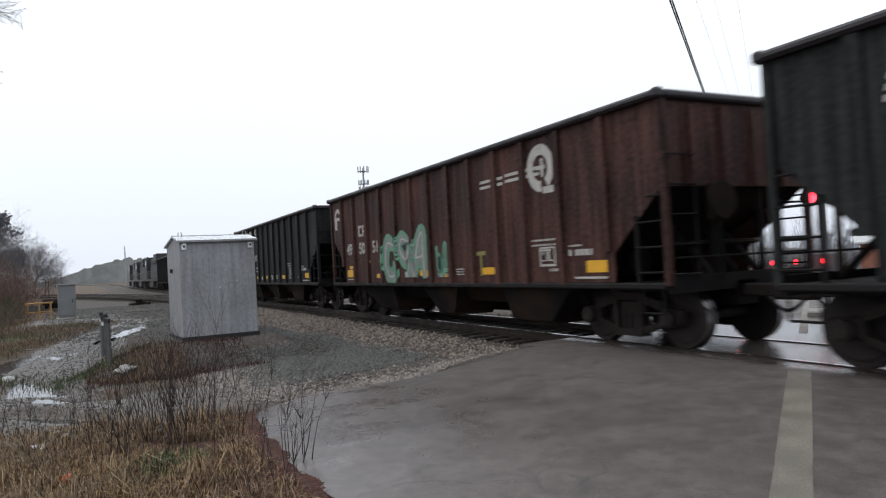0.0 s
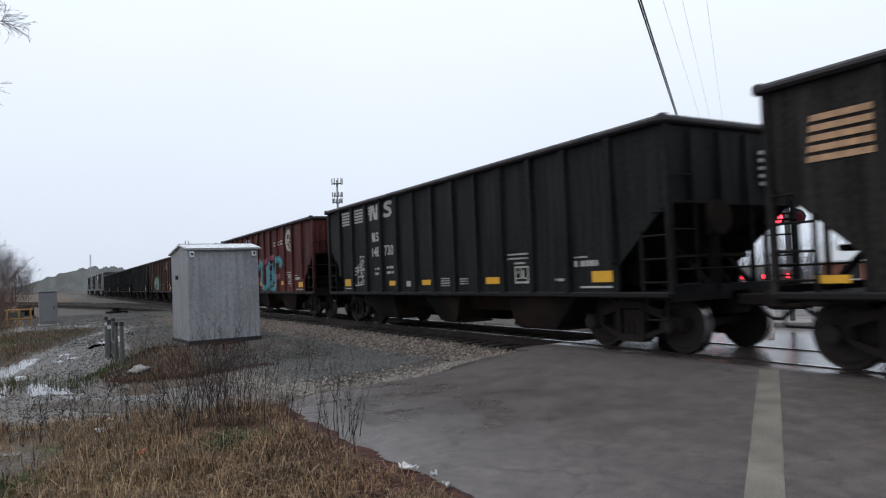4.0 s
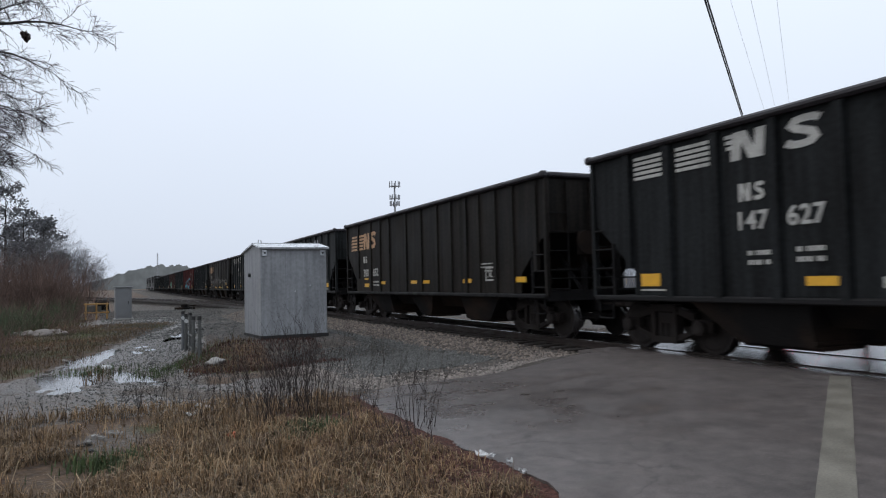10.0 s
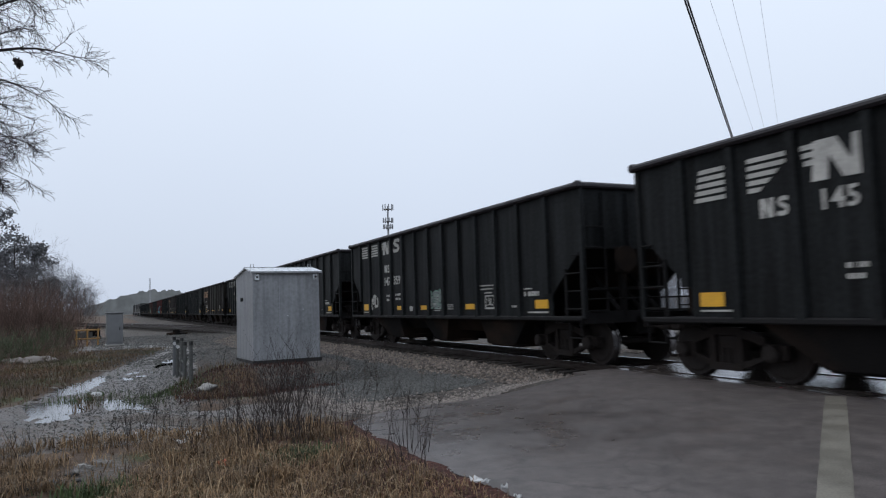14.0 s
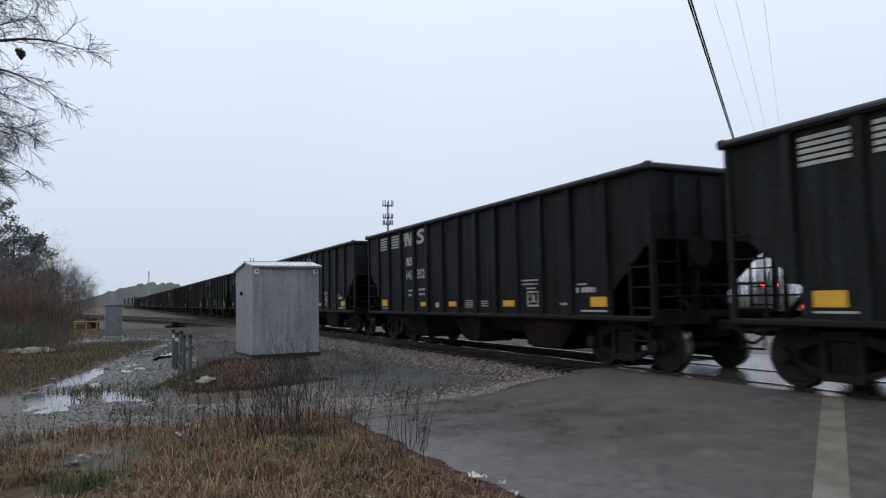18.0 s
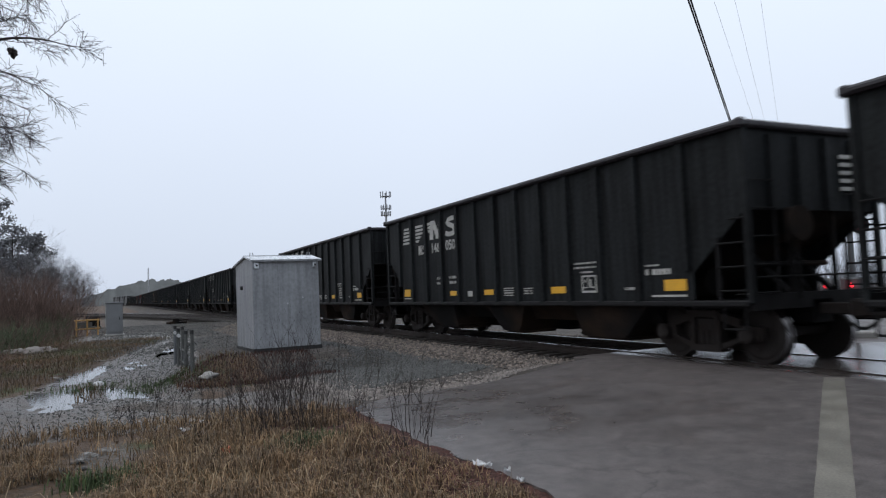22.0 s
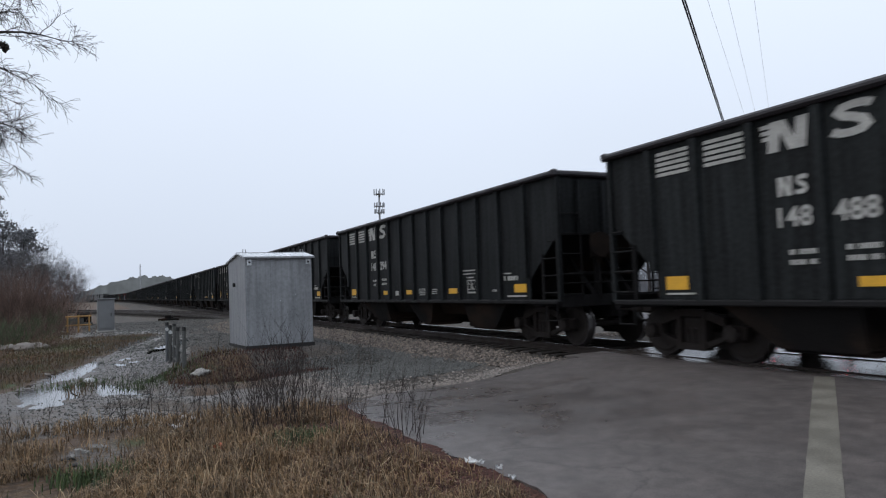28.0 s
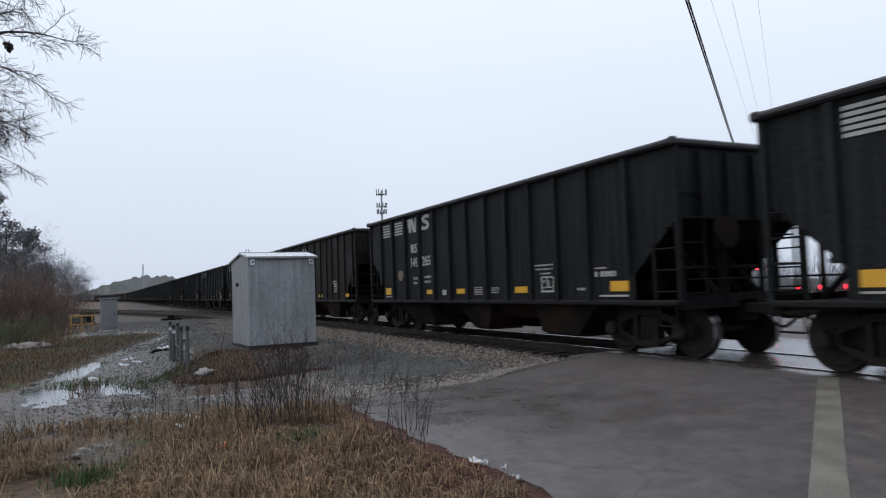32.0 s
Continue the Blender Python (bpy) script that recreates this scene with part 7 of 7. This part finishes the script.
for k, (x, y, n, w, h) in enumerate(((-36, -6.2, 150, 2.2, 1.1), (-31, -5.0, 120, 2.0, 0.9), (-27, -4.2, 110, 1.6, 0.7), (-24, -3.6, 90, 1.4, 0.5), (-38, -3.6, 110, 1.6, 0.8), (-33, -1.9, 60, 1.0, 0.5), (-43, -2.2, 120, 1.8, 1.0))):
    brush("low_brush", x, y, n, w, h, 160 + k, M_BRUSH, "low tangle of brown winter brambles", 0.010, 4)
for k, (x, y, n, w, h) in enumerate(((-37.5, -4.6, 260, 2.6, 1.0), (-40.5, -5.8, 260, 3.0, 1.3), (-46.5, -3.2, 120, 1.3, 1.4), (-33.5, -4.4, 120, 2.0, 0.5))):
    brush("green_brush", x, y, n, w, h, 260 + k, M_GREENBRUSH, "low green winter growth before the brush", 0.016, 4)
for k, (x, y, n, w, h) in enumerate(BUSHES):
    brush("weed_bush", x, y, n, w, h, 80 + k, M_STEM, "dead bare-stemmed weed bush on the verge", 0.0054, 4, lean=0.24)


def verge(rnd):
    x, y = rnd.uniform(-10.2, -1.5), rnd.uniform(-5.5, 3.4)
    if y > pave_edge(x) - 0.12:
        return None
    if noise.noise(Vector((x * 0.8, y * 0.8, 9))) < -0.5:
        return None
    if math.hypot((x + 8.45) / 0.95, (y + 0.08) / 0.5) < 1.05 + 0.5 * noise.noise(Vector((x * 3, y * 3, 4))) and rnd.random() < 0.86:
        return None
    edge = sm(-0.25, 0.9, pave_edge(x) - y)
    if x < -8.9 and rnd.random() < 0.45:
        return None
    tuft = 0.55 + 0.9 * max(0.0, noise.noise(Vector((x * 2.6, y * 2.6, 1))) + 0.25)
    return x, y, (0.35 + 0.75 * edge) * tuft


def green_spots(rnd):
    c = rnd.choice(((-7.2, -0.1), (-7.6, 1.9), (-16.6, 1.0), (-17.3, 1.1), (-18.3, -0.6), (-40, -5.2), (-44, -5.5), (-29, -2.8), (-24, -2.2), (-40, -5.2)))
    s = 0.17 if c[0] > -10 else 0.45 if c[0] > -22 else 2.2
    return rnd.gauss(c[0], s), rnd.gauss(c[1], s), 1.0 if c[0] > -10 else 0.8


def far_grass(rnd):
    x = rnd.uniform(-48, -9)
    y = rnd.uniform(-9, 3.0)
    if rnd.random() > zones(x, y)[1]:
        return None
    return x, y, 0.9


def shed_grass(rnd):
    x, y = rnd.uniform(-17.6, -14.2), rnd.uniform(1.2, 4.4)
    return x, y, 0.7


blades("dead_grass", 105000, verge, 0.21, 0.0044, M_GRASS, "matted tan dead grass on the verge", "grass", 1, 0.0)
blades("pale_straw", 8000, verge, 0.32, 0.0034, M_STRAW, "bent pale straw stalks in the dead grass", "grass", 21, -0.3)
blades("green_grass", 5000, green_spots, 0.18, 0.0065, M_GREEN, "tufts of green winter grass", "grass", 2)
blades("far_dead_grass", 70000, far_grass, 0.20, 0.008, M_FARGRASS, "rough tan grass beside the lane", "grass", 3, 0.5)
blades("pad_grass", 5000, shed_grass, 0.16, 0.006, M_LEAF, "reddish dead weeds beside the bungalow", "weeds", 4, 0.4)


def leaf_place(rnd):
    x = rnd.uniform(-10.0, -2.5)
    y = pave_edge(x) + 0.06 - abs(rnd.gauss(0.0, 0.62))
    return x, y


def shoulder(rnd):
    x, y = rnd.uniform(-46, -11.0), rnd.uniform(5.6, 8.3)
    if -20.5 < x and y < 6.9 + 0.25 * noise.noise(Vector((x, y, 3))):
        return None
    return x, y


def heap_place(rnd):
    x, y = rnd.uniform(-20.5, -10.9), rnd.uniform(3.5, 7.05)
    if x > -11.15 - 0.13 * max(0.0, y - 3.8) ** 2 or (x < -16.4 and y < 5.3):
        return None
    return x, y


def edge_place(rnd):
    if rnd.random() < 0.5:
        y = rnd.uniform(3.3, 8.0)
        return -10.58 - 0.3 * max(0.0, y - 6.0) - abs(rnd.gauss(0, 0.34)), y
    return rnd.uniform(-14.5, -10.4), rnd.gauss(3.5, 0.3)


def mud_place(rnd):
    x = rnd.uniform(-34, -9.5)
    return x, rnd.gauss(1.0 + 0.1 * (-16 - x), 1.1)


def yard_place(rnd):
    x = rnd.uniform(-62, -28)
    return x, rnd.uniform(-0.5 - 0.03 * (-28 - x), 7.5)


def far_side(rnd):
    return rnd.uniform(-40, -12), rnd.uniform(11.8, 15.5)


def track_bed(rnd):
    return rnd.uniform(-45, -11.2), rnd.uniform(8.2, 11.8)


scatter("fallen_leaves", 19000, leaf_place, 0.035, M_LEAF, "drift of wet reddish-brown leaves", "leaves", 5, 0.25)
scatter("ballast_shoulder", 15000, shoulder, 0.045, M_STONE, "crushed tan-grey ballast stone", "gravel", 6)
scatter("dark_gravel", 21000, heap_place, 0.034, M_DARKSTONE, "dark wet crushed stone", "gravel", 7)
scatter("loose_gravel", 5500, edge_place, 0.030, M_PEBBLE, "loose pale gravel by the pavement edge", "gravel", 8)
scatter("mud_stones", 12000, mud_place, 0.021, M_DARKSTONE, "small stones in wet mud", "gravel", 9)
scatter("yard_gravel", 9000, yard_place, 0.05, M_DARKSTONE, "brown-grey gravel of the yard", "gravel", 19)
scatter("far_ballast", 9000, far_side, 0.05, M_STONE, "crushed ballast stone beyond the track", "gravel", 10)
scatter("track_ballast", 6000, track_bed, 0.045, M_STONE, "ballast between the ties", "gravel", 11)


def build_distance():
    """Far wooded ridge and misty tree line as self-glowing sheets, beyond all that shifts."""
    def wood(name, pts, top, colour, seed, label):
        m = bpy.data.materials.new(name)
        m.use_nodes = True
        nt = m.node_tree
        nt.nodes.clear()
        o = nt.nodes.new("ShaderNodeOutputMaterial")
        # emission, so the painted haze colour glows on its own
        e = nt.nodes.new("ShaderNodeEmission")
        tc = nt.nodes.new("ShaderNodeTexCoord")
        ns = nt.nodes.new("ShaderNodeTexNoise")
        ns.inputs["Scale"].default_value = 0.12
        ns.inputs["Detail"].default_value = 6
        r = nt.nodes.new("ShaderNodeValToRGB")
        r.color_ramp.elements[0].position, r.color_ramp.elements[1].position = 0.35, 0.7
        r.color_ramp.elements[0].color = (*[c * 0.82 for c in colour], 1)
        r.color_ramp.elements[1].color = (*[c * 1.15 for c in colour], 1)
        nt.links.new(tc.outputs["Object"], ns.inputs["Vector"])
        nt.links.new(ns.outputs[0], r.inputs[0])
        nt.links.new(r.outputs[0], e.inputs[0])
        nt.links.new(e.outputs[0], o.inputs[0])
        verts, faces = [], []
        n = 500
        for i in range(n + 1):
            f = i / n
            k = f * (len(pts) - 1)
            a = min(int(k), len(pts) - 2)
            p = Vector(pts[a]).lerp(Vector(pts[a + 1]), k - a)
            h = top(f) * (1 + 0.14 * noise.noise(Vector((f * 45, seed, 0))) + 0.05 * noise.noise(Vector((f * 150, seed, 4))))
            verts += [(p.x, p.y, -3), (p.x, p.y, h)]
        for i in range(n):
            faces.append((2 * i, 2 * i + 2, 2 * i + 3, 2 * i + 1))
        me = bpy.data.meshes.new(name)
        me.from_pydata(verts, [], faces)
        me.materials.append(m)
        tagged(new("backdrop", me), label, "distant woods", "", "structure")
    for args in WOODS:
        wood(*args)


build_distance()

# ---- what moves ----
# where the leading end of the red car (number 0) is, second by second
RUN = [(0, -22.55), (1, -34.73), (2, -46.90), (3, -59.15), (6, -94.60), (7, -106.50), (8, -118.35), (9, -130.25), (10, -141.48), (12, -165.20), (14, -188.85), (17, -224.10), (19, -247.45), (20, -259.20), (23, -294.30), (25.5, -323.20), (28, -352.40), (30, -375.60), (31, -386.54), (32, -398.05)]


def run_at(t):
    return float(np.interp(t, [a for a, b in RUN], [b for a, b in RUN]))


def motions():
    for k, car in CARS:
        mid = k * PITCH + LC / 2
        walk(car, [(t, track_pose(x + mid)) for t, x in RUN])
        times = [0.0] + [i * 0.05 for i in range(1, 640) if -75 < run_at(i * 0.05) + mid < 30] + [32.0]
        for truck in car.children:
            if not truck.name.startswith("truck"):
                continue
            for axle in truck.children:
                if axle.name.startswith("wheelset"):
                    dx = axle["axle"]
                    rows = []
                    turn = 0.0
                    last = None
                    for t in times:
                        a = math.degrees(run_at(t) / 0.457)
                        if last is not None:
                            turn += max(-85.0, min(85.0, a - last))
                        last = a
                        rows.append((t, pose(dx, 0, 0.457, 0, turn, 0)))
                    walk(axle, rows)
    for i, loco in enumerate(LOCOS):
        mid = -4 * PITCH - 0.8 - 11.15 - 22.3 * (2 - i)
        walk(loco, [(t, track_pose(x + mid)) for t, x in RUN])


motions()
